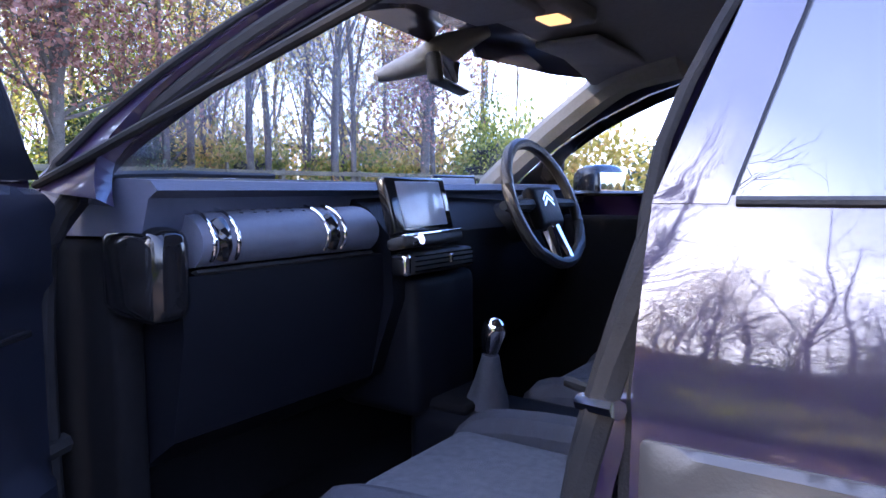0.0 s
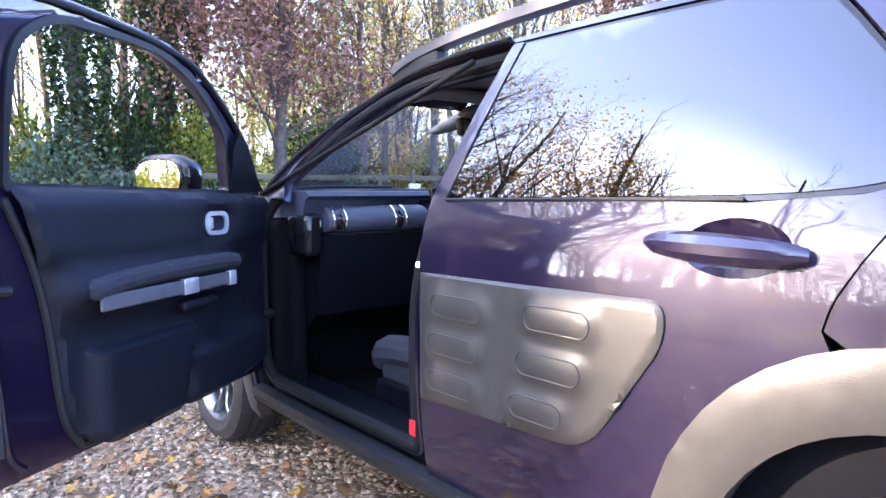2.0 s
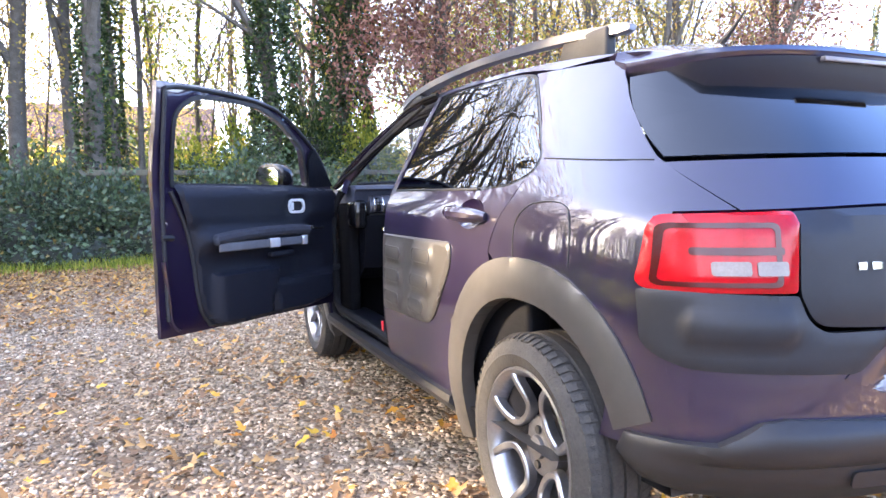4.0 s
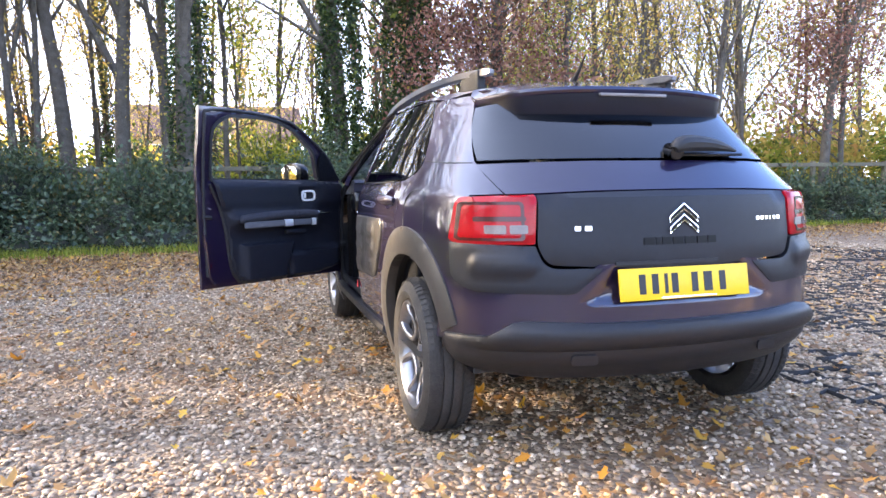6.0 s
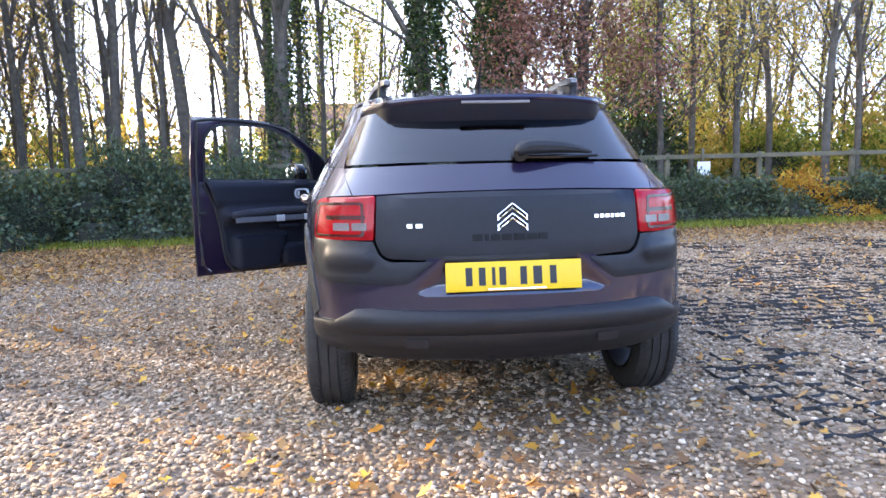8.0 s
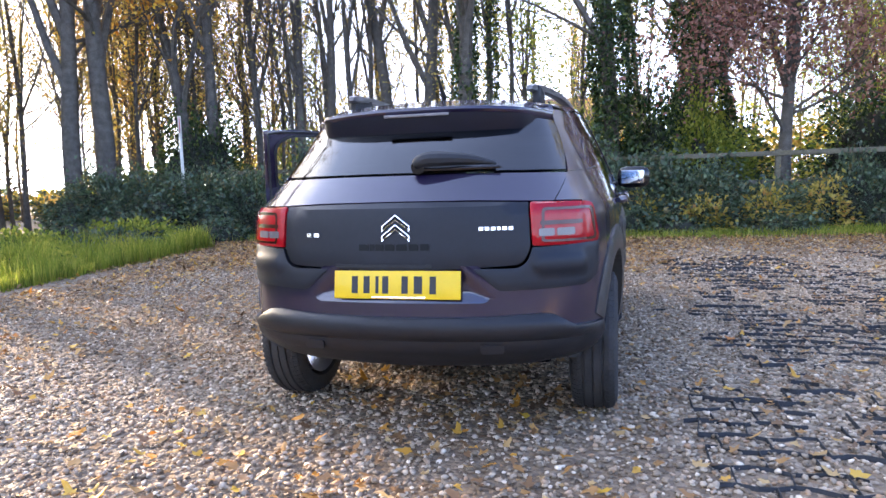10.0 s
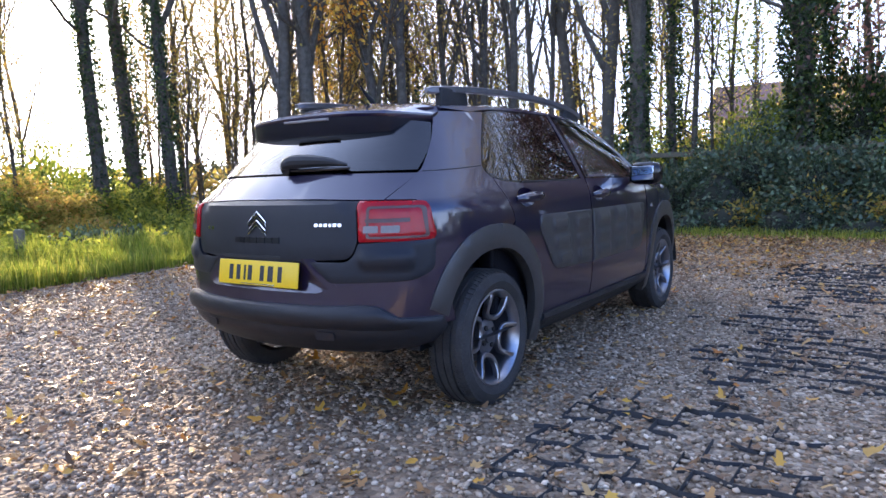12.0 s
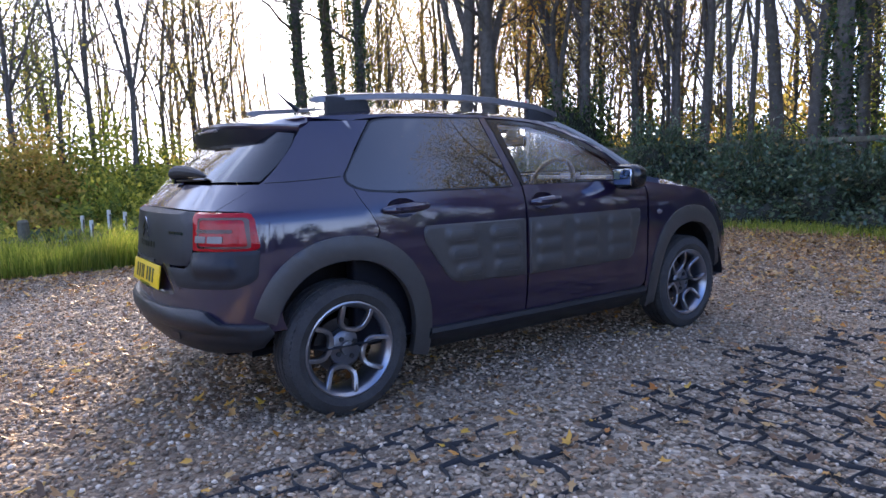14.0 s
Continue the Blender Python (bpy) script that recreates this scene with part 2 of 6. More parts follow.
def spline_line(pts, n=8):
    """Natural cubic spline through points: no jumps of curvature."""
    P = np.array(pts, float)
    t = np.r_[0, np.cumsum(np.hypot(*np.diff(P, axis=0).T) ** .5)]
    h = np.diff(t)
    N = len(P)
    A, R = np.eye(N), np.zeros_like(P)
    for i in range(1, N - 1):
        A[i, i - 1:i + 2] = h[i - 1], 2 * (h[i - 1] + h[i]), h[i]
        R[i] = 6 * ((P[i + 1] - P[i]) / h[i] - (P[i] - P[i - 1]) / h[i - 1])
    M = np.linalg.solve(A, R)
    out = []
    for i in range(N - 1):
        for k in range(n + (i == N - 2)):
            a = h[i] * k / n
            c = h[i] - a
            out.append((M[i] * c ** 3 + M[i + 1] * a ** 3) / (6 * h[i]) + (P[i] / h[i] - M[i] * h[i] / 6) * c + (P[i + 1] / h[i] - M[i + 1] * h[i] / 6) * a)
    return np.array(out)


def rounded(poly, r, n=5):
    """A 2D outline with its corners rounded; r: one radius or one a corner."""
    out = []
    N = len(poly)
    for i in range(N):
        a, p, b = (np.array(poly[j % N], float) for j in (i - 1, i, i + 1))
        ri = r[i] if hasattr(r, "__len__") else r
        d1, d2 = a - p, b - p
        l1, l2 = np.linalg.norm(d1), np.linalg.norm(d2)
        k = min(ri, l1 * 0.49, l2 * 0.49)
        if k < 1e-4:
            out.append(tuple(p))
            continue
        s, e = p + d1 / l1 * k, p + d2 / l2 * k
        for j in range(n + 1):
            t = j / n
            out.append(tuple((1 - t) ** 2 * s + 2 * t * (1 - t) * p + t * t * e))
    return out


def inside(p, loops):
    odd = False
    for loop in loops:
        for (x0, y0), (x1, y1) in zip(loop, loop[1:] + loop[:1]):
            if (y0 > p[1]) != (y1 > p[1]) and p[0] < (x1 - x0) * (p[1] - y0) / (y1 - y0) + x0:
                odd = not odd
    return odd


def densify(poly, d=0.05):
    out = []
    for a, b in zip(poly, list(poly[1:]) + [poly[0]]):
        n = max(1, int(math.ceil(math.hypot(b[0] - a[0], b[1] - a[1]) / d - 1e-6)))
        out += [(float(a[0] + (b[0] - a[0]) * k / n), float(a[1] + (b[1] - a[1]) * k / n)) for k in range(n)]
    return out


def panel(outline, surf, step=0.04, thick=0.012, lift=0.0, mirror=False, holes=(), roll=0.0):
    """A sheet with the outline (u, v) laid on surf(u, v), with thickness inward and its edges turned in by roll."""
    loops = [densify(list(l), step) for l in (outline, *holes)]
    pts, edges = [], []
    for l in loops:
        n = len(pts)
        pts += l
        edges += [(n + k, n + (k + 1) % len(l)) for k in range(len(l))]
    rim = np.array(pts)
    us, vs = [p[0] for p in loops[0]], [p[1] for p in loops[0]]
    for i in range(int(min(us) / step) - 1, int(max(us) / step) + 2):
        for j in range(int(min(vs) / step) - 1, int(max(vs) / step) + 2):
            p = (i * step, j * step)
            if inside(p, loops) and np.min(np.hypot(rim[:, 0] - p[0], rim[:, 1] - p[1])) > step * 0.45:
                pts.append(p)
    tv, _, tf, *_ = delaunay_2d_cdt([Vector(p) for p in pts], edges, [], 0, 1e-5)
    tris = []
    for f in tf:
        c = sum((tv[k] for k in f), Vector((0, 0))) / len(f)
        if inside((c.x, c.y), loops):
            a = (tv[f[1]] - tv[f[0]]).cross(tv[f[2]] - tv[f[0]])
            if abs(a) > 1e-9:
                tris.append(tuple(f) if a > 0 else tuple(f)[::-1])
    top, nor = [], []
    for p in tv:
        e = 0.006
        q = Vector(surf(p.x, p.y))
        n = (Vector(surf(p.x + e, p.y)) - Vector(surf(p.x - e, p.y))).cross(Vector(surf(p.x, p.y + e)) - Vector(surf(p.x, p.y - e)))
        n = n.normalized() if n.length > 1e-12 else Vector((0, 0, 1))
        q = q + n * (lift(p.x, p.y) if callable(lift) else lift)
        if mirror:
            q.x, n.x = -q.x, -n.x
        top.append(q)
        nor.append(n)
    if mirror:
        tris = [t[::-1] for t in tris]
    count = {}
    for t in tris:
        for a, b in zip(t, t[1:] + t[:1]):
            count[(a, b)] = 1
    border = [(a, b) for a, b in count if (b, a) not in count]
    verts, faces = list(top), list(tris)
    if roll:
        for k in {a for a, _ in border}:
            verts[k] = top[k] - nor[k] * roll
    if thick:
        N = len(verts)
        verts += [q - n * thick for q, n in zip(top, nor)]
        faces += [tuple(k + N for k in t[::-1]) for t in tris]
        for a, b in border:
            M = len(verts)
            verts += [verts[b], verts[a], verts[a + N], verts[b + N]]
            faces.append((M, M + 1, M + 2, M + 3))
    return verts, faces


def lathe(profile, n=48, closed=False):
    """Turns (axis, radius) points round the x axis."""
    verts, faces = [], []
    P = len(profile)
    for i in range(n):
        t = 2 * math.pi * i / n
        for a, r in profile:
            verts.append((a, r * math.cos(t), r * math.sin(t)))
    for i in range(n):
        j = (i + 1) % n
        for k in range(P if closed else P - 1):
            k2 = (k + 1) % P
            faces.append((i * P + k, i * P + k2, j * P + k2, j * P + k))
    return verts, faces


# ---------------------------------------------------------------- the car's skin
# x to the car's right, y forward, rear axle at y = 0, ground at z = 0.
# Plan outlines from the rear's middle along the right side to the front's middle: widest part, shoulder, roof edge.
MID = [(0, -.668), (.25, -.652), (.51, -.597), (.65, -.53), (.735, -.444), (.79, -.31), (.825, -.12), (.845, .1), (.857, .4), (.863, .9),
       (.865, 1.5), (.862, 2.0), (.852, 2.4), (.835, 2.75), (.79, 3.03), (.69, 3.24), (.5, 3.36), (.25, 3.42), (0, 3.44)]
SHOULDER = [(0, -.515), (.25, -.50), (.49, -.43), (.62, -.335), (.685, -.22), (.722, -.09), (.75, .05), (.77, .2), (.785, .45), (.792, .92),
            (.792, 1.5), (.775, 2.0), (.755, 2.17), (.70, 2.27), (.60, 2.37), (.46, 2.46), (.30, 2.52), (.15, 2.555), (0, 2.565)]
EDGE = [(0, -.20), (.20, -.195), (.40, -.175), (.50, -.125), (.535, -.06), (.56, .01), (.585, .11), (.605, .22), (.628, .43), (.645, .9),
        (.635, 1.3), (.605, 1.53), (.565, 1.635), (.50, 1.70), (.42, 1.75), (.32, 1.78), (.20, 1.80), (.10, 1.81), (0, 1.815)]
MID, SHOULDER, EDGE = spline_line(MID, 16), spline_line(SHOULDER, 16), spline_line(EDGE, 16)
ARC = np.r_[0, np.cumsum(np.hypot(*np.diff(MID, axis=0).T))]
U_END = float(ARC[-1])
U_ALL = np.linspace(0, U_END, 1200)


def fine(line):
    """Even samples of an outline, smoothed a little so that no facets show."""
    out = np.stack([np.interp(U_ALL, ARC, line[:, k]) for k in (0, 1)], 1)
    for _ in range(250):
        out[1:-1] = out[1:-1] * .5 + (out[:-2] + out[2:]) * .25
    return out


MID, SHOULDER, EDGE = fine(MID), fine(SHOULDER), fine(EDGE)
EDGE_Z = smooth_line([(-.3, 1.365), (-.05, 1.392), (.3, 1.41), (.7, 1.418), (1.1, 1.412), (1.4, 1.394), (1.62, 1.373), (1.82, 1.370)], 6)


def profile(pts):
    """An even, smooth table of a profile over z."""
    p = spline_line(pts, 12)
    z = np.linspace(p[0, 0], p[-1, 0], 400)
    v = np.interp(z, p[:, 0], p[:, 1])
    for _ in range(40):
        v[1:-1] = v[1:-1] * .5 + (v[:-2] + v[2:]) * .25
    return np.stack([z, v], 1)


REAR_OUT = profile([(.20, .10), (.27, .03), (.35, -.005), (.43, -.022), (.52, -.020), (.62, -.016), (.72, -.010), (.84, .0), (.96, .010), (1.2, .014)])
SIDE_IN = profile([(.20, .93), (.28, .955), (.38, .98), (.52, .998), (.68, 1.0), (.80, .999), (.88, .994), (.96, .983), (1.2, .94)])
FRONT_IN = profile([(.20, .12), (.3, .03), (.45, 0), (.6, .0), (.7, .03), (.8, .09), (.88, .2), (.96, .36), (1.2, .5)])
Z_MID, Z_SH = .955, 1.10


def ease(x, a, b):
    t = min(1, max(0, (x - a) / (b - a)))
    return t * t * (3 - 2 * t)


def pick(line, u):
    f = min(max(u / U_END, 0), 1) * 1199
    i = min(int(f), 1198)
    return line[i] + (line[i + 1] - line[i]) * (f - i)


def skin(u, z):
    """The body's outer skin; negative u is the left half."""
    s = -1 if u < 0 else 1
    u = abs(u)
    m = pick(MID, u)
    y = m[1]
    zz = min(z, Z_MID)
    x = m[0] * np.interp(zz, SIDE_IN[:, 0], SIDE_IN[:, 1])
    y = y + np.interp(zz, REAR_OUT[:, 0], REAR_OUT[:, 1]) * ease(-m[1], .1, .5) - np.interp(zz, FRONT_IN[:, 0], FRONT_IN[:, 1]) * ease(m[1], 2.7, 3.3)
    if z > Z_MID:
        # one even curve from the waist over the shoulder to the roof edge
        sh, e = pick(SHOULDER, u), pick(EDGE, u)
        ze = float(np.interp(e[1], EDGE_Z[:, 0], EDGE_Z[:, 1]))
        l0 = (z - Z_SH) * (z - ze) / ((Z_MID - Z_SH) * (Z_MID - ze))
        l1 = (z - Z_MID) * (z - ze) / ((Z_SH - Z_MID) * (Z_SH - ze))
        l2 = (z - Z_MID) * (z - Z_SH) / ((ze - Z_MID) * (ze - Z_SH))
        x, y = x * l0 + sh[0] * l1 + e[0] * l2, y * l0 + sh[1] * l1 + e[1] * l2
    return (s * x, y, z)


def on_side(y, z):
    """(u, z) of a place on the right side, by its y and z."""
    a, b = .55, U_END
    for _ in range(32):
        u = (a + b) / 2
        if skin(u, z)[1] < y:
            a = u
        else:
            b = u
    return (u, z)


def on_rear(x, z):
    """(u, z) of a place on the rear, by its x and z."""
    a, b = 0., 1.25
    for _ in range(30):
        u = (a + b) / 2
        if skin(u, z)[0] < abs(x):
            a = u
        else:
            b = u
    return (math.copysign(u, x) if x else 0., z)


def on_front(x, z):
    a, b = 3.4, U_END
    for _ in range(30):
        u = (a + b) / 2
        if skin(u, z)[0] > x:
            a = u
        else:
            b = u
    return (u, z)


def sides(poly, d=.05):
    return [on_side(*p) for p in densify(poly, d)]


def rears(poly, d=.05):
    return [on_rear(*p) for p in densify(poly, d)]


def arch(cy, r, a0, a1, n=18, p=2.25):
    """Points of a slightly squared arc round a wheel in (y, z), degrees from forward, anticlockwise."""
    out = []
    for k in range(n + 1):
        a = radians(a0 + (a1 - a0) * k / n)
        c, s = math.cos(a), math.sin(a)
        e = (abs(c) ** p + abs(s) ** p) ** (-1 / p)
        out.append((cy + .845 * r * e * c, HUBZ + r * e * s))
    return out


WB, HUBZ = 2.595, .315
R_IN, R_OUT = .418, .53
SILL = .345
car = new("car")
tagged(car, "dark purple compact crossover car with its front passenger door open", "car")


def bumps(cells, height=.011):
    """Raised soft pads for a side guard: cells are (y0, y1, z) in the guard's plane."""
    spots = [(on_side(y0, z)[0], on_side(y1, z)[0], z) for y0, y1, z in cells]

    def lift(u, z):
        top = 0
        for a, b, c in spots:
            a, b = min(a, b), max(a, b)
            dx = max(a + .02 - u, u - (b - .02), 0)
            d = math.hypot(dx, max(0, abs(z - c) - .004))
            top = max(top, 1 - ease(d, .004, .052))
        return .010 + height * top
    return lift


def pad_ring(y0, y1, z, lift, mir, parent):
    """The thin raised seam round one pad."""
    hw = .024
    o = []
    for k in range(24):
        a = 2 * math.pi * k / 24
        o.append(((y1 - hw if math.cos(a) > 0 else y0 + hw) + hw * math.cos(a), z + hw * math.sin(a)))
    pts = []
    for y, zz in densify(o, .02) + [o[0]]:
        u, zz = on_side(y, zz)
        e = .006
        q = Vector(skin(u, zz))
        n = (Vector(skin(u + e, zz)) - Vector(skin(u - e, zz))).cross(Vector(skin(u, zz + e)) - Vector(skin(u, zz - e))).normalized()
        q += n * (lift(u, zz) + .0005)
        if mir:
            q.x = -q.x
        pts.append(q)
    part("seam", tube(pts, .0016, 5, False), AIRBUMP, parent)


def dish_of(y0, y1, z):
    """Outline in (y, z) of the dish behind a pull handle, and its middle."""
    cy = y0 + (y1 - y0) * .56
    return [(cy + .086 * math.cos(a), z + .046 * math.sin(a)) for a in np.linspace(0, 2 * math.pi, 28, endpoint=False)], cy


def handle(y0, y1, z, mir, parent):
    """A pull handle: a bar over a hollow dish."""
    s = -1 if mir else 1
    dish, cy = dish_of(y0, y1, z)

    def hollow(u, zz):
        return -.034 * max(0, 1 - ((skin(u, zz)[1] - cy) / .086) ** 2 - ((zz - z) / .046) ** 2) ** .6

    part("handle_recess", panel(sides(dish, .03), skin, .012, .002, hollow, mir), PAINT, parent)
    pts = []
    for k in range(11):
        t = k / 10
        y = y0 + (y1 - y0) * t
        x = skin(*on_side(y, z))[0] + .006 + .026 * math.sin(math.pi * t) ** .6
        pts.append((s * x, y, z + .006 - .012 * t))
    v, f = tube(pts, [.012 + .013 * math.sin(math.pi * k / 10) ** .5 for k in range(11)], 10)
    part("door_handle", (v, f), PAINT, parent)


FUEL = [(0.035, .835), (0.04, .92), (.005, .98), (-.07, .995), (-.145, .985), (-.185, .94), (-.19, .835)]
CORNER = [tuple(p) for p in smooth_line([(.32, 1.028), (.20, 1.033), (.11, 1.045), (.055, 1.07), (.045, 1.11), (.085, 1.165), (.155, 1.255), (.222, 1.338), (.272, 1.383), (.40, 1.397)], 5)]
GAP = [tuple(p) for p in smooth_line([(.07, 1.064), (.095, 1.0), (.135, .93), (.158, .885), (.17, .84)], 4)]
for mir in (False, True):
    ci = CORNER[10:40]
    q = ([on_side(y - .004, z + (.003 if z > 1.2 else 0)) for y, z in ci]
         + [on_rear(.545, 1.372), on_rear(.575, 1.30), on_rear(.612, 1.20), on_rear(.64, 1.10), on_rear(.635, 1.06)]
         + [on_rear(.605, .978), on_rear(.70, .975), on_rear(.715, .96), on_rear(.725, .806), on_rear(.735, .79), on_rear(.74, .68), on_rear(.735, .62), on_rear(.70, .60), on_rear(.70, .50), on_side(-.55, .485)]
         + [on_side(*p) for p in arch(0, R_OUT - .012, 155, 74)]
         + [on_side(y - .0035, z) for y, z in GAP[::-1][1:-1]])
    part("quarter_panel", panel(q, skin, .035, .012, 0, mir), PAINT, car)
    part("wheel_arch_trim", panel([on_side(*p) for p in arch(0, R_OUT, -12, 158, 24) + arch(0, R_IN, 158, -12, 24)], skin, .03, .05, .012, mir, roll=.006), AIRBUMP, car, "grey plastic wheel arch trim")
    part("wheel_arch_trim", panel([on_side(*p) for p in arch(WB, R_OUT, 10, 192, 24) + arch(WB, R_IN, 192, 10, 24)], skin, .03, .05, .012, mir, roll=.006), AIRBUMP, car, "grey plastic wheel arch trim")
    w = [on_side(2.115, 1.02), on_side(2.115, SILL)] + [on_side(*p) for p in arch(WB, R_OUT - .012, 177, 12)] + [on_front(.70, .52), on_front(.70, .74), on_side(2.95, .86), on_side(2.75, .93), on_side(2.45, .985)]
    part("front_wing", panel(w, skin, .04, .012, 0, mir), PAINT, car)
    # rear door with guard, handle and windows
    d = [(1.07, 1.035), (1.07, SILL), (.462, SILL)] + arch(0, R_OUT - .006, 4, 70, 14) + GAP[::-1][1:-1] + [(.075, 1.052), (.14, 1.036), (.3, 1.024)]
    rear_door = part("rear_door", panel(sides(d), skin, .04, .012, 0, mir, [sides(dish_of(.44, .19, .955)[0], .03)]), PAINT, car)
    cells = [(.83, 1.0, .79), (.545, .705, .80), (.845, 1.01, .70), (.565, .725, .707), (.855, 1.015, .613), (.61, .745, .617)]
    lift = bumps(cells)
    g = rounded([(1.062, .857), (1.062, .55), (.56, .565), (.405, .79), (.405, .862)], [.004, .004, .07, .06, .05])
    guard = part("side_guard", panel(sides(g, .03), skin, .012, .02, lift, mir, roll=.006), AIRBUMP, rear_door, "grey moulded plastic guard with raised pads")
    for c in cells:
        pad_ring(*c, lift, mir, guard)
    handle(.44, .19, .955, mir, rear_door)
    win = [(1.012, 1.034)] + [(y + (.55 - y) * .022, z + (1.21 - z) * .05) for y, z in CORNER] + [(.915, 1.396)]
    part("rear_window", panel(sides(win), skin, .04, .004, -.002, mir), PRIVACY, rear_door)
    part("window_seal", panel(sides([(1.07, 1.026)] + CORNER + [(.955, 1.403)]), skin, .04, .012, -.004, mir, [sides(win)]), GLOSSBLACK, rear_door)
    belt = []
    for y_ in np.linspace(.30, 1.01, 10):
        x_, yy, zz = skin(*on_side(float(y_), 1.030))
        belt.append(((-1 if mir else 1) * (x_ + .001), yy, zz))
    part("belt_seal", tube(belt, .004, 8), BLACK, rear_door)
    seam = []
    for u_, z_ in [on_side(.032, 1.112), on_side(-.05, 1.106), on_side(-.13, 1.10), on_side(-.22, 1.095), on_rear(.648, 1.092)]:
        x_, y_, z_ = skin(u_, z_)
        seam.append(((-x_ if mir else x_) * 1.001, y_, z_))
    part("panel_seam", tube([Vector(p_) for p_ in smooth_line(seam, 4)], .0022, 6), BLACK, car)
    part("pillar_cover", panel(sides([(1.07, 1.028), (1.016, 1.028), (.92, 1.399), (.957, 1.402)]), skin, .03, .01, .003, mir, roll=.002), PAINT, rear_door)
    part("sill", panel(sides([(2.12, SILL + .005), (2.12, .20), (.40, .20), (.44, SILL + .005)]), skin, .03, .05, lambda u, z: .028 - .10 * ease(.30 - z, -.03, .12), mir, roll=.01), PLASTIC, car)
    # roof edge and A pillar
    if mir:
        low = ((.16, 1.378), (.34, 1.399), (.65, 1.403), (.955, 1.405), (1.15, 1.405), (1.3, 1.400), (1.43, 1.387), (1.565, 1.362), (1.742, 1.298), (1.87, 1.230), (1.99, 1.152), (2.10, 1.045))
    else:
        low = ((.16, 1.378), (.34, 1.399), (.65, 1.403), (.955, 1.403), (1.15, 1.397), (1.3, 1.385), (1.42, 1.367), (1.55, 1.335), (1.72, 1.27), (1.85, 1.205), (1.97, 1.13), (2.09, 1.035))
    a = [on_side(y, z) for y, z in low]
    top = [(u, float(np.interp(pick(EDGE, u)[1], EDGE_Z[:, 0], EDGE_Z[:, 1]))) for u in np.linspace(3.22, .80, 26)]
    out = [(3.12, 1.03), (3.2, 1.10), (3.22, 1.2), (3.22, 1.3)]
    part("roof_side", panel(a + out + top, skin, .035, .03, 0, mir), PAINT, car)
    if not mir:
        front_door = part("front_door", panel(sides([(2.105, 1.03), (2.105, SILL + .03), (2.05, SILL), (1.082, SILL), (1.082, 1.035)]), skin, .04, .012, 0, False, [sides(dish_of(1.335, 1.11, .945)[0], .03)]), PAINT, car)
        wf = rounded([(1.105, 1.035), (1.03, 1.375), (1.28, 1.362), (1.48, 1.322), (1.70, 1.24), (1.86, 1.15), (1.90, 1.04)], [.01, .02, .1, .1, .1, .02, .02])
        part("front_window", panel(sides(wf), skin, .04, .004, -.004), GLASS, front_door)
        part("window_frame", panel(sides([(1.082, 1.03), (.97, 1.395), (1.15, 1.39), (1.3, 1.378), (1.42, 1.36), (1.55, 1.327), (1.72, 1.262), (1.85, 1.197), (1.97, 1.122), (2.08, 1.03)]), skin, .04, .02, -.002, False, [sides(wf)]), GLOSSBLACK, front_door)
        cells = [(1.15, 1.33, .79), (1.45, 1.62, .80), (1.74, 1.92, .79), (1.15, 1.33, .70), (1.45, 1.62, .707), (1.74, 1.92, .70), (1.15, 1.33, .613), (1.45, 1.62, .617), (1.74, 1.92, .613)]
        lift = bumps(cells)
        guard = part("side_guard", panel(sides(rounded([(1.09, .857), (1.09, .55), (1.96, .55), (2.03, .80), (2.03, .857)], [.004, .004, .06, .05, .04]), .03), skin, .014, .02, lift, False, roll=.006), AIRBUMP, front_door, "grey moulded plastic guard with raised pads")
        handle(1.335, 1.11, .945, False, front_door)
        # mirror
        bm = bmesh.new()
        bmesh.ops.create_uvsphere(bm, u_segments=24, v_segments=14, radius=1)
        for v in bm.verts:
            c = v.co
            v.co = Vector((math.copysign(abs(c.x) ** .6, c.x) * .112, math.copysign(abs(c.y) ** .7, c.y) * (.085 if c.y > 0 else .035), math.copysign(abs(c.z) ** .6, c.z) * .075))
        bmesh.ops.transform(bm, matrix=pose(.945, 1.80, 1.055, 0, 0, -12), verts=bm.verts)
        mirror_body = part("door_mirror", bm, GLOSSBLACK, front_door)
        boxpart("mirror_arm", (.80, 1.82, 1.0), (.90, 1.88, 1.03), BLACK, mirror_body, .01)
        bm = bmesh.new()
        box(bm, (-.078, -.004, -.046), (.078, .004, .046), .003, pose(.939, 1.766, 1.056, 0, 0, -12))
        part("mirror_glass", bm, MIRROR, mirror_body)
        bm = bmesh.new()
        bmesh.ops.create_uvsphere(bm, u_segments=12, v_segments=8, radius=1, matrix=Matrix.Translation((.853, 2.234, .822)) @ Matrix.Diagonal((.01, .03, .016, 1)))
        part("side_indicator", bm, CLEARLENS, car)
    else:
        fl = [on_side(*p) for p in smooth_line(FUEL, 5)]
        pts = []
        for u, z in fl:
            x, y, z = skin(u, z)
            pts.append((-x - .0005, y, z))
        part("fuel_flap_gap", tube(pts, .002, 6), BLACK, car)


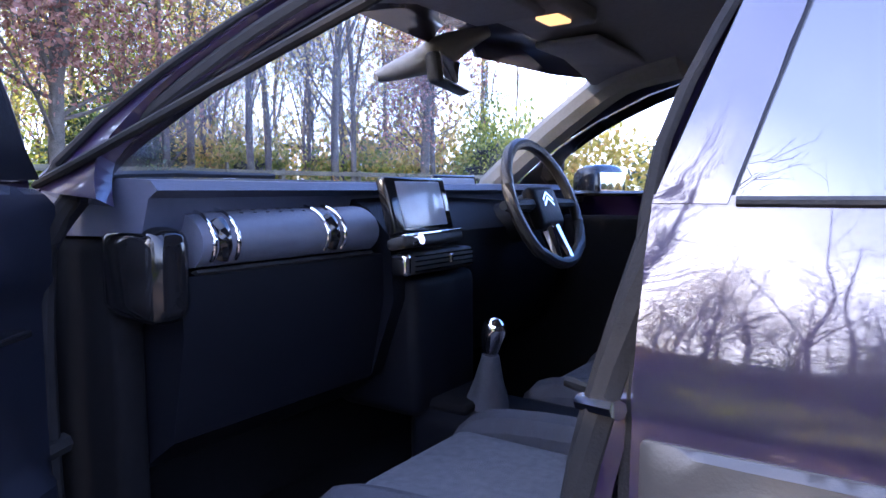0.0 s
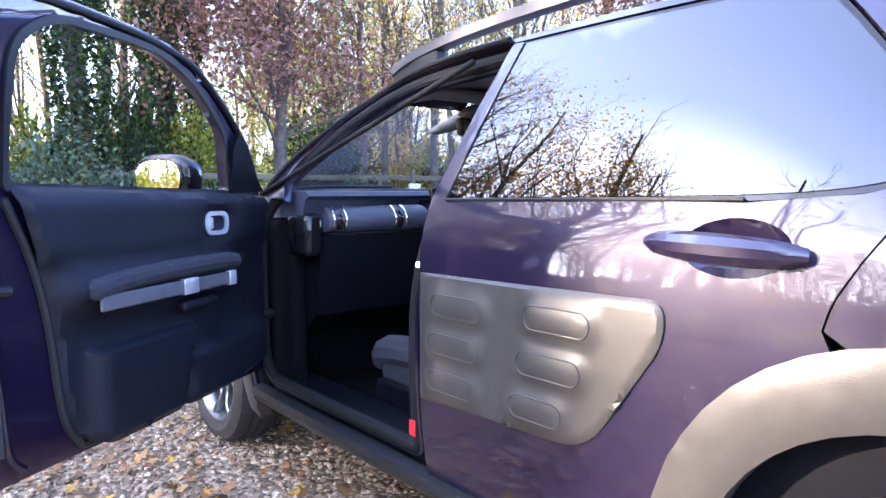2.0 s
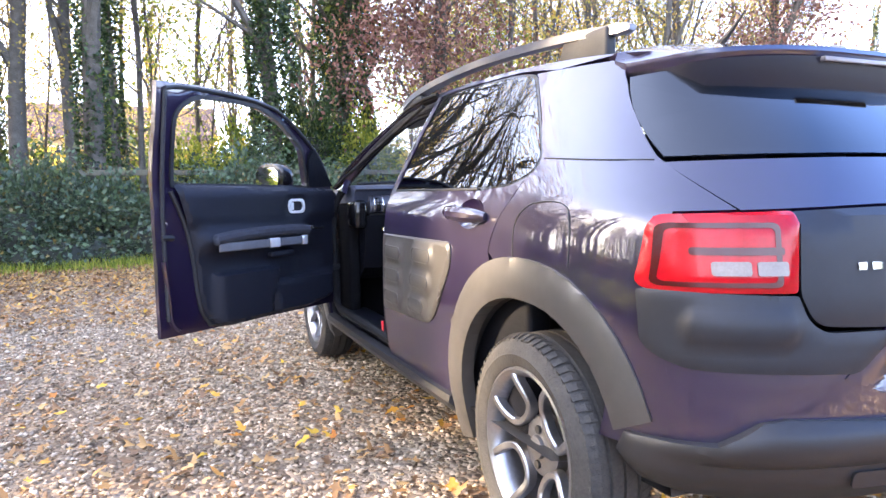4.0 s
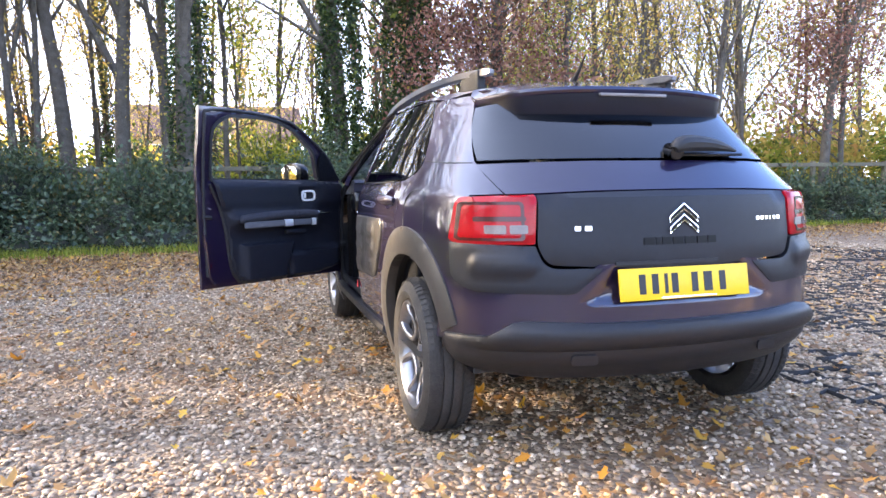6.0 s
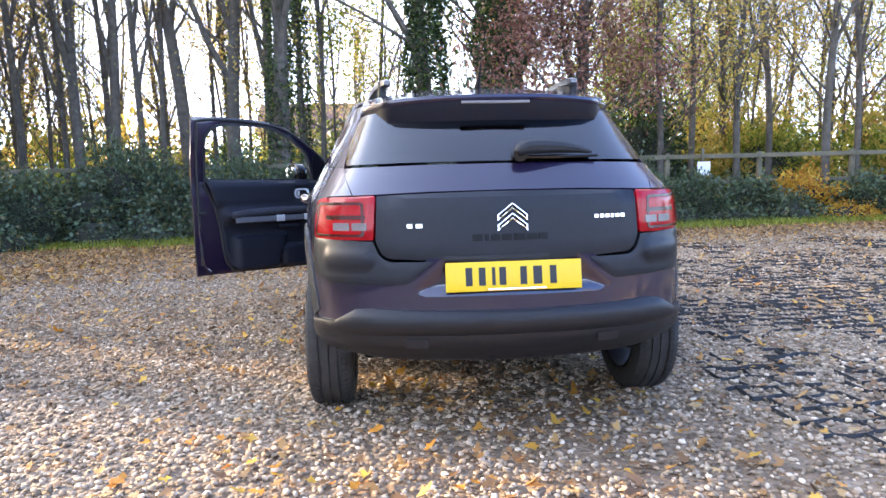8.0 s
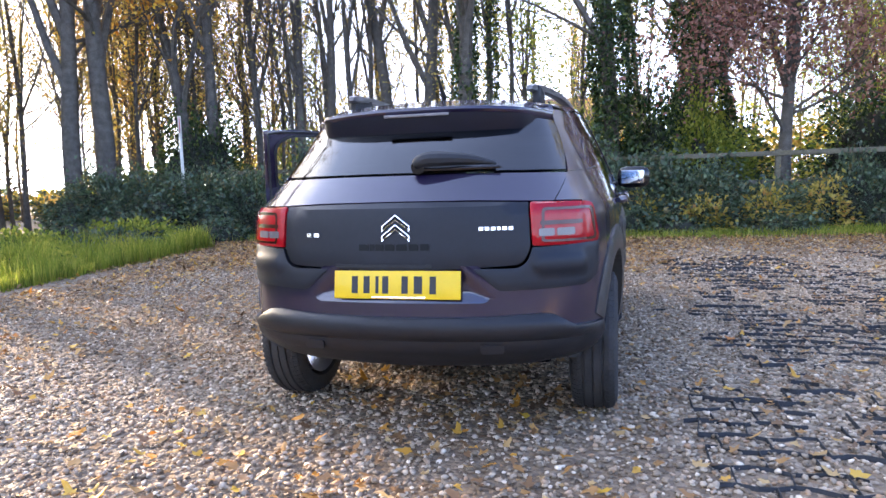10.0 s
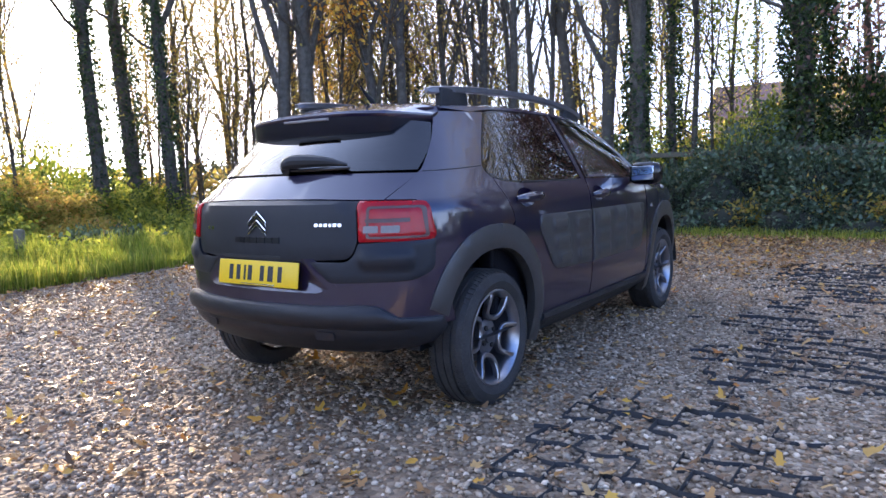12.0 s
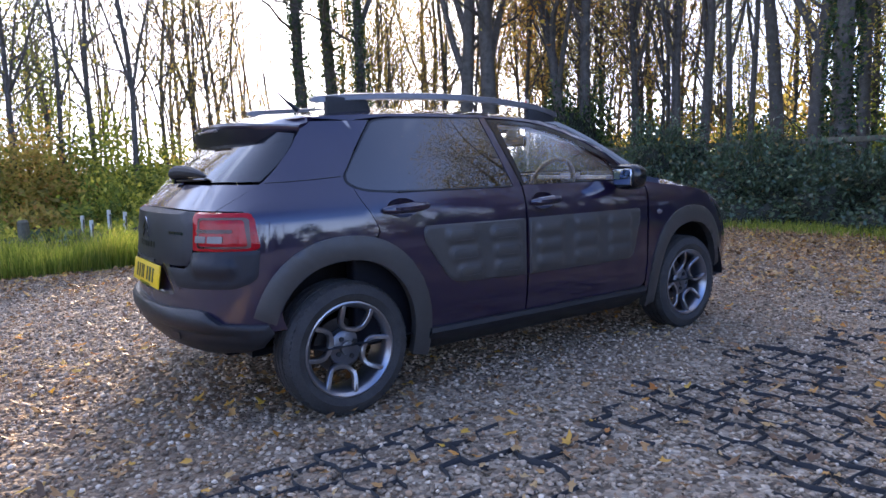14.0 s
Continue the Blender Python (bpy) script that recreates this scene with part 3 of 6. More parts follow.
def roof_bm(drop=0.0, inset=0.0, front=1.81):
    bm = bmesh.new()
    rows = []
    for y in np.linspace(-.19, front, 40):
        w = float(np.interp(y, EDGE[:, 1], EDGE[:, 0])) - inset
        ze = float(np.interp(y, EDGE_Z[:, 0], EDGE_Z[:, 1]))
        crown = .068 * ease(y, -.7, .5)
        rows.append([bm.verts.new((w * k / 14, y, ze + crown * (1 - abs(k / 14) ** 2.2) - drop)) for k in range(-14, 15)])
    for a, b in zip(rows, rows[1:]):
        for k in range(28):
            bm.faces.new((a[k], a[k + 1], b[k + 1], b[k]))
    bm.normal_update()
    return bm


bm = roof_bm()
bmesh.ops.solidify(bm, geom=bm.faces[:], thickness=0.012)
part("roof", bm, PAINT, car)
part("headliner", roof_bm(.032, .03, 1.67), HEADLINER, car, "grey fabric headliner")


def screen_at(u, v):
    """The windscreen, ruled from the cowl to the roof's front edge with a slight bow."""
    lo, hi = pick(SHOULDER, u), pick(EDGE, u)
    b = math.sin(math.pi * v)
    return (lo[0] + (hi[0] - lo[0]) * v, lo[1] + (hi[1] - lo[1]) * v + .02 * b, 1.035 + .318 * v + .02 * b)


for mir in (False, True):
    part("windscreen", panel([(3.21, 0), (3.21, 1), (U_END, 1), (U_END, 0)], screen_at, .06, .005, 0, mir), GLASS, car)

# rear end
tailgate = part("tailgate", panel([on_rear(.60, .977), on_rear(.515, .979), on_rear(.3, .986), on_rear(0, .988), on_rear(-.3, .986), on_rear(-.515, .979), on_rear(-.60, .977), on_rear(-.64, 1.085), on_rear(-.3, 1.09), on_rear(0, 1.09), on_rear(.3, 1.09), on_rear(.64, 1.085)], skin, .035, .015), PAINT, car)
tp = rounded([(.508, .974), (.517, .80), (.488, .737), (-.488, .737), (-.517, .80), (-.508, .974)], [.004, .02, .03, .03, .02, .004])
tp = [p for p in densify(tp, .06)]
part("tail_panel", panel([on_rear(x, z + (.010 * (1 - (x / .51) ** 2) if z > .96 else (-.016 * (1 - (x / .49) ** 2) if z < .74 else 0))) for x, z in tp], skin, .04, .02, .004, roll=.005), TAILPANEL, tailgate, "matt dark grey plastic panel across the tailgate")
gl = [on_rear(x, z) for x, z in ((.632, 1.098), (.3, 1.10), (0, 1.10), (-.3, 1.10), (-.632, 1.098))] + [on_rear(-x, z) for x, z in ((.612, 1.2), (.565, 1.315), (.3, 1.345), (0, 1.35))] + [on_rear(x, z) for x, z in ((.3, 1.345), (.565, 1.315), (.612, 1.2))]
part("rear_screen", panel(gl, skin, .04, .005, .001), REARGLASS, tailgate, "dark tinted rear screen")
bumper = part("rear_bumper", panel(rears([(.79, .45), (.79, .66), (.345, .66), (.384, .619), (.335, .591), (-.335, .591), (-.384, .619), (-.345, .66), (-.79, .66), (-.79, .45)]), skin, .03, .02), PAINT, car)
for mir in (False, True):
    blk = rounded([(.525, .80), (.505, .745), (.47, .722), (.30, .722), (.40, .635), (.72, .645), (.762, .68), (.764, .81)], [.004, .03, .03, .01, .02, .04, .05, .01])
    lift = (lambda u, z: .008 + .012 * (1 - ease(math.hypot(max(0, abs(u - on_rear(.63, .74)[0]) - .085), max(0, abs(z - .735) - .006)), .012, .04)))
    part("corner_guard", panel(rears(blk, .03), skin, .016, .03, lift, mir, roll=.003), TAILPANEL, bumper)
    tl = rounded([(.513, .972), (.525, .806), (.768, .806), (.742, .966)], [.008, .01, .03, .03])
    lamp = part("tail_light", panel(rears(tl, .03), skin, .02, .03, .010, mir, roll=.006), REDLENS, car, "red tail light with clear lower lens")
    part("lamp_clear", panel(rears(rounded([(.61, .871), (.61, .842), (.672, .842), (.672, .871)], .006), .03), skin, .02, .004, .0135, mir), CLEARLENS, lamp)
    part("lamp_clear", panel(rears(rounded([(.545, .871), (.545, .842), (.60, .842), (.60, .871)], .006), .03), skin, .02, .004, .0135, mir), CLEARLENS, lamp)
    part("lamp_deep", panel(rears(rounded([(.55, .90), (.55, .884), (.70, .884), (.70, .90)], .006), .03), skin, .02, .004, .0125, mir), REDDARK, lamp)
    part("lamp_rim", panel(rears(rounded([(.555, .95), (.555, .818), (.75, .818), (.735, .95)], .015), .03), skin, .02, .003, .0115, mir, [rears(rounded([(.565, .94), (.565, .828), (.742, .828), (.725, .94)], .012), .03)]), REDDARK, lamp)
SB = [(.0, .535), (.35, .537), (.55, .547), (.60, .54), (.67, .492), (.772, .484), (.775, .44), (.75, .375), (.69, .335), (.5, .31), (0, .30)]
SB = SB + [(-x, z) for x, z in SB[-2:0:-1]]


def strip_lift(u, z):
    """A rounded bar above, a groove, and a lower lip that tucks in."""
    bar = .030 * math.sqrt(max(0, 1 - ((z - .497) / .052) ** 2)) if abs(z - .497) < .052 else 0
    bar *= 1 - ease(abs(u), .70, .85)
    return .006 + bar - .05 * ease(.43 - z, 0, .13) + .014 * ease(abs(u), .72, .84)


strip = part("bumper_strip", panel(rears(SB, .03), skin, .017, .04, strip_lift, roll=.006), PLASTIC, bumper)
for x in (-.37, .37):
    part("sensor_cover", panel(rears(rounded([(x - .045, .43), (x - .045, .395), (x + .045, .395), (x + .045, .43)], .012), .02), skin, .015, .006, .012), PLASTIC, strip)
RC = [(.32, .735), (.43, .625), (.335, .590), (-.335, .590), (-.43, .625), (-.32, .735)]


def recess_lift(u, z):
    """Sloping sides down to a flat bed behind the plate."""
    x = abs(skin(u, z)[0])
    side = (.385 - .12 * (z - .618) / .117 - x) * .70
    return .0025 - .014 * ease(min(side, (z - .590) * 1.2), 0, .05)


part("plate_recess", panel(rears(RC, .02), skin, .012, .01, recess_lift), PAINT, bumper)
part("plate_lamp_bar", panel(rears([(.14, .742), (.14, .730), (-.26, .730), (-.26, .742)]), skin, .04, .02, .006), BLACK, bumper)
plate = boxpart("number_plate", (-.26, -.004, -.0555), (.26, .004, .0555), PLATE, bumper, .003, pose(0, -.686, .664, -9))
x = -.185
for n, w in enumerate((.044, .044, .022, .044, 0, .044, .058, .044)):
    if w:
        boxpart("plate_bar", (x, -.0055, -.034), (x + w * .58, -.0035, .034), MARK, plate, 0, pose(0, -.686, .664, -9))
    x += w + .006 if w else .03
boxpart("plate_line", (-.10, -.0056, -.051), (.12, -.0036, -.046), CHROME, plate, 0, pose(0, -.686, .664, -9))

# chevron badge and wordless badges
for k in range(2):
    z0 = .848 + k * .038
    o = [(-.057, z0 - .016), (-.057, z0 + .007), (0, z0 + .052), (.057, z0 + .007), (.057, z0 - .016), (0, z0 + .028)]
    badge = part("badge", panel(rears(o, .02), skin, .012, .004, .012, roll=.001), CHROME, tailgate, "chrome chevron badge")
    i_ = [(-.0525, z0 - .0065), (-.0525, z0 + .0045), (0, z0 + .0465), (.0525, z0 + .0045), (.0525, z0 - .0065), (0, z0 + .0345)]
    part("badge_inset", panel(rears(i_, .02), skin, .012, .002, .0132), BADGE_DARK, badge)
x = .325
for w in (.022, .022, .022, .018, .022, .022):
    part("badge_mark", panel(rears([(x, .883), (x + w - .006, .883), (x + w - .006, .870), (x, .870)], .02), skin, .015, .003, .008), CHROME, tailgate)
    x += w + .001
for x, w in ((-.395, .024), (-.362, .030)):
    part("badge_mark", panel(rears([(x, .865), (x + w * .8, .865), (x + w * .8, .850), (x, .850)], .02), skin, .015, .003, .008), CHROME, tailgate)
x = -.155
for w in (.04, .018, .035, .04, .045, .04, .035):
    part("badge_mark", panel(rears([(x, .822), (x + w, .822), (x + w, .797), (x, .797)], .02), skin, .015, .003, .007), BADGE_DARK, tailgate)
    x += w + .006

# spoiler over the rear screen, with the high brake lamp
bm = bmesh.new()
rows = []
for k in range(-16, 17):
    t = k / 16
    a = abs(t)
    x = .575 * t
    tip = ease(a, .80, 1)
    x = .56 * t
    y_end = -.335 + .12 * a ** 3 + .13 * tip
    ze = 1.382 - .026 * a ** 2.5
    zi = 1.400 + .04 * (1 - a ** 2.2)
    low_z = 1.262 - .014 * (1 - a ** 2) + .06 * tip
    rows.append([(x * .97, .04, zi), (x * .985, -.10 + .06 * tip, zi - .006), (x, -.24 + .08 * a ** 3 + .12 * tip, ze + .014), (x, y_end, ze), (x, y_end - .004, ze - .012), (x * .995, y_end + .006, ze - .03), (x * 1.005, y_end + .03, low_z + .02), (x * 1.01, y_end + .045, low_z), (x * .96, -.06, 1.29 + .05 * tip)])
rows = [[bm.verts.new(p) for p in r] for r in rows]
P = len(rows[0])
for a, b in zip(rows, rows[1:]):
    for k in range(P):
        k2 = (k + 1) % P
        bm.faces.new((a[k], a[k2], b[k2], b[k]))
bm.faces.new(rows[0])
bm.faces.new(rows[-1][::-1])
bmesh.ops.recalc_face_normals(bm, faces=bm.faces)
spoiler = part("spoiler", bm, PAINT, tailgate)
under = []
for r in range(33):
    t = (r - 16) / 16
    a = abs(t)
    tip = ease(a, .80, 1)
    x = .553 * t
    y_end = -.343 + .12 * a ** 3 + .13 * tip
    ze, lo_z = 1.356 - .026 * a ** 2.5, 1.258 - .014 * (1 - a ** 2) + .06 * tip
    under.append([(x, y_end + .004, ze), (x, y_end + .012, (ze + lo_z) / 2), (x * 1.01, y_end + .030, lo_z + .006), (x * 1.01, y_end + .05, lo_z - .004)])
verts = [p for row in under for p in row]
faces = [(4 * r + k, 4 * r + k + 1, 4 * r + 5 + k, 4 * r + 4 + k) for r in range(32) for k in range(3)]
part("spoiler_underside", (verts, faces), UNDER, spoiler, "dark lower face of the spoiler")
boxpart("brake_lamp", (-.145, -.350, 1.342), (.145, -.30, 1.355), CLEARLENS, spoiler, .003)
# rear wiper
wiper = part("wiper_arm", tube([Vector(p) for p in smooth_line([(.045, -.545, 1.128), (.08, -.535, 1.148), (.14, -.522, 1.152), (.22, -.505, 1.150), (.30, -.488, 1.142), (.37, -.472, 1.128)], 3)], [.014, .022, .027, .029, .031, .031, .031, .030, .028, .026, .024, .021, .017, .013, .009, .005], 10), BLACK, tailgate)
part("wiper_cap", tube([(.06, -.545, 1.12), (.06, -.49, 1.13)], .028, 12), GLOSSBLACK, wiper)
part("wiper_blade", tube([(.06, -.535, 1.112), (.22, -.515, 1.112), (.39, -.482, 1.114)], [.007, .009, .006], 6), GLOSSBLACK, wiper)

# bonnet and front
for mir in (False, True):
    part("front_bumper", panel([on_side(3.02, .30), (U_END, .28), (U_END, .78), on_front(.70, .78), on_front(.745, .60), on_side(3.075, .50), on_side(3.045, .40)], skin, .05, .02, 0, mir), PAINT, car)
    fl = part("head_light", panel([on_side(2.80, .915), on_side(2.92, .86), on_front(.70, .77), on_front(.45, .80), on_front(.45, .86), on_front(.62, .90)], skin, .04, .02, .004, mir), CLEARLENS, car)
bm = bmesh.new()
rows = []
for i in range(22):
    y = 2.30 + (3.36 - 2.30) * i / 21
    w = float(np.interp(y, [2.30, 2.6, 2.9, 3.1, 3.25, 3.36], [.80, .79, .74, .66, .55, .42]))
    zc = float(np.interp(y, [2.30, 2.6, 2.9, 3.1, 3.25, 3.36], [1.04, 1.02, .98, .935, .875, .79]))
    rows.append([bm.verts.new((w * k / 12, y + .10 * (1 - abs(k / 12) ** 2), zc - .05 * abs(k / 12) ** 3 + (.012 if abs(k) in (8, 9) else 0))) for k in range(-12, 13)])
for a, b in zip(rows, rows[1:]):
    for k in range(24):
        bm.faces.new((a[k], a[k + 1], b[k + 1], b[k]))
bm.normal_update()
bmesh.ops.solidify(bm, geom=bm.faces[:], thickness=0.02)
part("bonnet", bm, PAINT, car)
part("cowl", tube([(-.72, 2.22, 1.03), (-.4, 2.42, 1.04), (0, 2.52, 1.045), (.4, 2.42, 1.04), (.72, 2.22, 1.03)], .035, 8), BLACK, car)
part("wiper_arm", tube([(-.62, 2.26, 1.075), (-.35, 2.38, 1.085), (.0, 2.44, 1.085)], .009, 6), BLACK, car)

# roof rails: flat bars on two feet
for s in (1, -1):
    line = smooth_line([(.445, .03, 1.487), (.475, .35, 1.512), (.515, .8, 1.522), (.54, 1.2, 1.505), (.553, 1.45, 1.475), (.556, 1.60, 1.437)], 6)
    verts, faces = [], []
    for k, (x, y, z) in enumerate(line):
        n = .5 if k in (0, len(line) - 1) else 1
        for dx, dz in ((-.024, -.016), (-.022, .012), (0, .017), (.022, .012), (.024, -.016), (0, -.02)):
            verts.append((s * (x + dx * n), y, z + dz * n))
        if k:
            a = (k - 1) * 6
            faces += [(a + i, a + (i + 1) % 6, a + 6 + (i + 1) % 6, a + 6 + i)[::s] for i in range(6)]
    faces += [tuple(range(6)), tuple(len(verts) - 1 - i for i in range(6))]
    rail = part("roof_rail", (verts, faces), RAIL, car, "grey roof rail on black feet")
    for (y0, y1, x, zb, zt) in ((.10, .33, .465, 1.41, 1.505), (1.36, 1.56, .552, 1.375, 1.47)):
        bm = bmesh.new()
        box(bm, (s * x - .02, y0, zb), (s * x + .02, y1, zt), .01)
        for v in bm.verts:
            if v.co.z < (zb + zt) / 2:
                v.co.y += .03 if v.co.y > (y0 + y1) / 2 else -.0
        part("foot", bm, BLACK, rail)
part("aerial", tube([(0, .16, 1.475), (0, .10, 1.52), (0, .04, 1.575)], [.016, .008, .003], 8), BLACK, car)

# ---------------------------------------------------------------- wheels


def make_wheel():
    wheel = new("wheel")
    wheel.parent = car
    prof = [(-.07, .222), (-.094, .232), (-.102, .262), (-.098, .285), (-.086, .303), (-.062, .3145), (-.046, .3165), (-.044, .309), (-.036, .309), (-.034, .3175), (-.004, .3185), (-.003, .310), (.003, .310), (.004, .3185), (.034, .3175), (.036, .309), (.044, .309), (.046, .3165), (.062, .3145), (.086, .303), (.098, .285), (.1005, .268), (.103, .262), (.1005, .256), (.097, .238), (.090, .228), (.07, .224)]
    tyre = part("tyre", lathe(prof, 72), TYRE, wheel, smooth=30)
    # tread and shoulder blocks
    verts, faces = [], []
    for k in range(72):
        a = 2 * math.pi * (k + .2) / 72
        for sg in (-1, 1):
            c = []
            for dx, dr in ((.050, .3175), (.066, .3165), (.0885, .3045), (.0885, .298)):
                for da in (-.028, .028):
                    aa = a + da * (1 if dx < .07 else .8) + (.02 if dx > .06 else 0)
                    c.append((sg * dx, dr * math.cos(aa), dr * math.sin(aa)))
            n = len(verts)
            verts += c
            lifted = [(p[0] * 1.01, p[1] * 1.005, p[2] * 1.005) for p in c]
            verts += lifted
            m = n + 8
            faces += [(m, m + 1, m + 3, m + 2), (m + 2, m + 3, m + 5, m + 4), (m + 4, m + 5, m + 7, m + 6)]
            for i in (0, 2, 4):
                faces += [(n + i, m + i, m + i + 2, n + i + 2), (n + i + 1, n + i + 3, m + i + 3, m + i + 1)]
            faces += [(n, n + 1, m + 1, m), (n + 6, m + 6, m + 7, n + 7)]
    part("tread", (verts, faces), TYRE, tyre, smooth=0)["kind"] = "stuff"
    part("rim", lathe([(-.09, .212), (.02, .188), (.065, .196), (.083, .208), (.092, .219), (.090, .226), (.078, .226)], 72), ALLOY, wheel)
    for q in range(4):
        o = []
        a = radians(90 * q + 8)
        for rr, bb in ((.206, .074), (.17, .072), (.135, .067), (.108, .056), (.094, .036), (.088, .016), (.087, 0), (.088, -.016), (.094, -.036), (.108, -.056), (.135, -.067), (.17, -.072), (.206, -.074)):
            o.append((.0, rr * math.cos(a) - bb * math.sin(a), rr * math.sin(a) + bb * math.cos(a)))
        path = smooth_line(o, 4)
        verts, faces = [], []
        for k, p in enumerate(path):
            p = Vector(p)
            d = Vector(path[min(k + 1, len(path) - 1)]) - Vector(path[max(k - 1, 0)])
            n = Vector((0, d.z, -d.y)).normalized()
            r = p.length
            x = .058 + .026 * ease(r, .09, .2)
            for off, dx in ((-.011, -.030), (-.011, -.005), (-.007, 0), (.007, 0), (.011, -.005), (.011, -.030)):
                qv = p + n * off
                verts.append((x + dx, qv.y, qv.z))
            if k:
                a = (k - 1) * 6
                faces += [(a + i, a + i + 1, a + 7 + i, a + 6 + i) for i in range(5)]
        part("spoke", (verts, faces), ALLOY, wheel)
        a = radians(45 + 90 * q + 8)
        m = Matrix.Rotation(a, 4, "X")
        v, f = tube([m @ Vector((.02, .050, 0)), m @ Vector((.050, .050, 0))], .012, 8)
        part("wheel_nut", (v, f), BLACK, wheel)
    part("hub", lathe([(.0, .088), (.034, .084), (.040, .074), (.044, .034), (.054, .031), (.057, .02), (.057, 0)], 32), RAIL, wheel)
    part("brake_disc", lathe([(-.05, .0), (-.04, .13), (-.032, .13), (-.032, .07), (-.02, .07)], 40), BRAKE, wheel)
    return wheel


w0 = make_wheel()
for s, y, turn in ((1, 0, -23), (-1, 0, 35), (1, WB, 20), (-1, WB, 50)):
    m = Matrix.Translation((s * .735, y, HUBZ)) @ (Matrix.Identity(4) if s > 0 else Matrix.Rotation(math.pi, 4, "Z")) @ Matrix.Rotation(radians(turn), 4, "X")
    if (s, y) == (1, 0):
        w0.matrix_basis = m
    else:
        copy_thing(w0, m)
for s in (1, -1):
    for y in (0, WB):
        v, f = lathe([(s * .45, .05), (s * .45, .42), (s * .82, .42)], 40)
        part("wheel_well", ([(max(-.69, min(.69, a)) if y == 0 and b < -.15 else a, b + y, max(c + HUBZ, .33)) for a, b, c in v], f), BLACK, car)

# ---------------------------------------------------------------- open front passenger door (left)
HINGE, D_S, D_N = Vector((-.80, 2.075, 0)), Vector((-.811, -.585, 0)), Vector((-.585, .811, 0))


def lean(z):
    return -.05 * ease(z, 1.05, 1.5) * 1.2


def door_in(u, z):
    """Inner face of the open door; u = -distance from the hinge."""
    return HINGE + D_S * -u + D_N * lean(z) + Vector((0, 0, z))


def door_out(s, z):
    """Outer face, bowed like the body side."""
    bow = -.02 + .055 * math.sin(math.pi * min(max((z - .2) / 1.0, 0), 1)) + .02 * math.sin(math.pi * s / 1.13)
    full = ease(1.135 - s, 0, .35) * ease(s, 0, .2) * ease(z, .41, .60)
    return HINGE + D_S * s + D_N * (.024 + (.05 + bow) * full + lean(z)) + Vector((0, 0, z))


def flip(poly):
    return [(-s, z) for s, z in poly]


D_LINE = [(1.135, .43), (1.14, 1.05), (1.142, 1.478), (.93, 1.483), (.708, 1.472), (.58, 1.456), (.479, 1.43), (.33, 1.345), (.173, 1.235), (.04, 1.06), (.022, .95), (.02, .52), (.045, .425)]
D_WIN = rounded([(1.045, 1.075), (1.05, 1.36), (.955, 1.428), (.72, 1.428), (.60, 1.417), (.46, 1.365), (.286, 1.239), (.235, 1.06)], [.02, .05, .06, .05, .05, .05, .05, .02])
open_door = part("front_door", panel(flip([(1.135, .43), (1.14, 1.06), (.04, 1.06), (.022, .95), (.02, .52), (.045, .425)]), door_in, .05, .02, 0, False, roll=.004), PAINT, car, "open purple front passenger door with dark trim")
part("window_frame", panel(flip([(1.14, 1.055)] + [p for p in D_LINE if p[1] > 1.07] + [(.04, 1.055)]), door_in, .04, .03, .0, False, [flip([(s, max(z, 1.065)) for s, z in D_WIN])], roll=.004), PAINT, open_door)
part("outer_skin", panel([(s, z) for s, z in D_LINE if z < 1.06] + [(.04, 1.06)][:0], door_out, .05, .02), PAINT, open_door)
# frame mouldings round the window
ins = rounded([(1.06, 1.055), (1.068, 1.37), (.965, 1.445), (.72, 1.445), (.59, 1.433), (.45, 1.38), (.275, 1.25), (.22, 1.05)], [.02, .06, .06, .05, .05, .05, .05, .02])
part("window_seal", panel(flip(ins), door_in, .04, .02, .010, False, [flip(D_WIN)], roll=.004), BLACK, open_door)
pts = [door_in(-s, z) - D_N * .006 for s, z in ((1.10, .50), (1.105, 1.0), (1.11, 1.40), (1.09, 1.455), (.93, 1.465), (.708, 1.455), (.58, 1.438), (.47, 1.41), (.32, 1.325), (.16, 1.21), (.06, 1.07))]
part("door_seal", tube([Vector(p) for p in smooth_line(pts, 4)], .009, 8), BLACK, open_door)
pts = [door_in(-s, z) - D_N * .004 for s, z in ((1.06, 1.04), (1.0, .90), (.965, .75), (.94, .55), (.90, .47), (.82, .445), (.3, .455), (.12, .475))]
part("door_seal", tube([Vector(p) for p in smooth_line(pts, 4)], .010, 8), BLACK, open_door)
pts = [door_in(-s, z) - D_N * .003 for s, z in ((1.11, .75), (1.095, .62), (1.085, .5), (1.05, .455))]
part("edge_fold", tube([Vector(p) for p in smooth_line(pts, 4)], .012, 8), PAINT, open_door)


def card_lift(u, z):
    s = -u
    k = .022
    k += .045 * math.exp(-((z - .825) / .05) ** 2) * ease(s, .24, .34) * (1 - ease(s, .90, .99))
    k += .020 * ease(z, .86, .93) * (1 - ease(z, 1.02, 1.07))
    k -= .020 * math.exp(-(((s - .345) / .075) ** 4 + ((z - .96) / .05) ** 4))
    pocket = ease(.685 - .03 * ease(s, .5, .9) * 0 - z, 0, .018) * ease(s, .50 - .3 * (z - .56), .535 - .3 * (z - .56)) * (1 - ease(s, .84, .90))
    lowp = ease(.585 - z + .04 * (1 - s), 0, .02) * ease(s, .06, .12) * (1 - ease(s, .50, .55))
    k += .036 * max(pocket, lowp)
    k -= .012 * math.exp(-(((s - .26) / .10) ** 4 + ((z - .67) / .07) ** 4))
    # shallow ribs under the top pad
    if .42 < s < .95 and .86 < z < .92:
        k += .0035 * math.sin((z - .86) / .06 * 6 * math.pi) ** 2
    return k


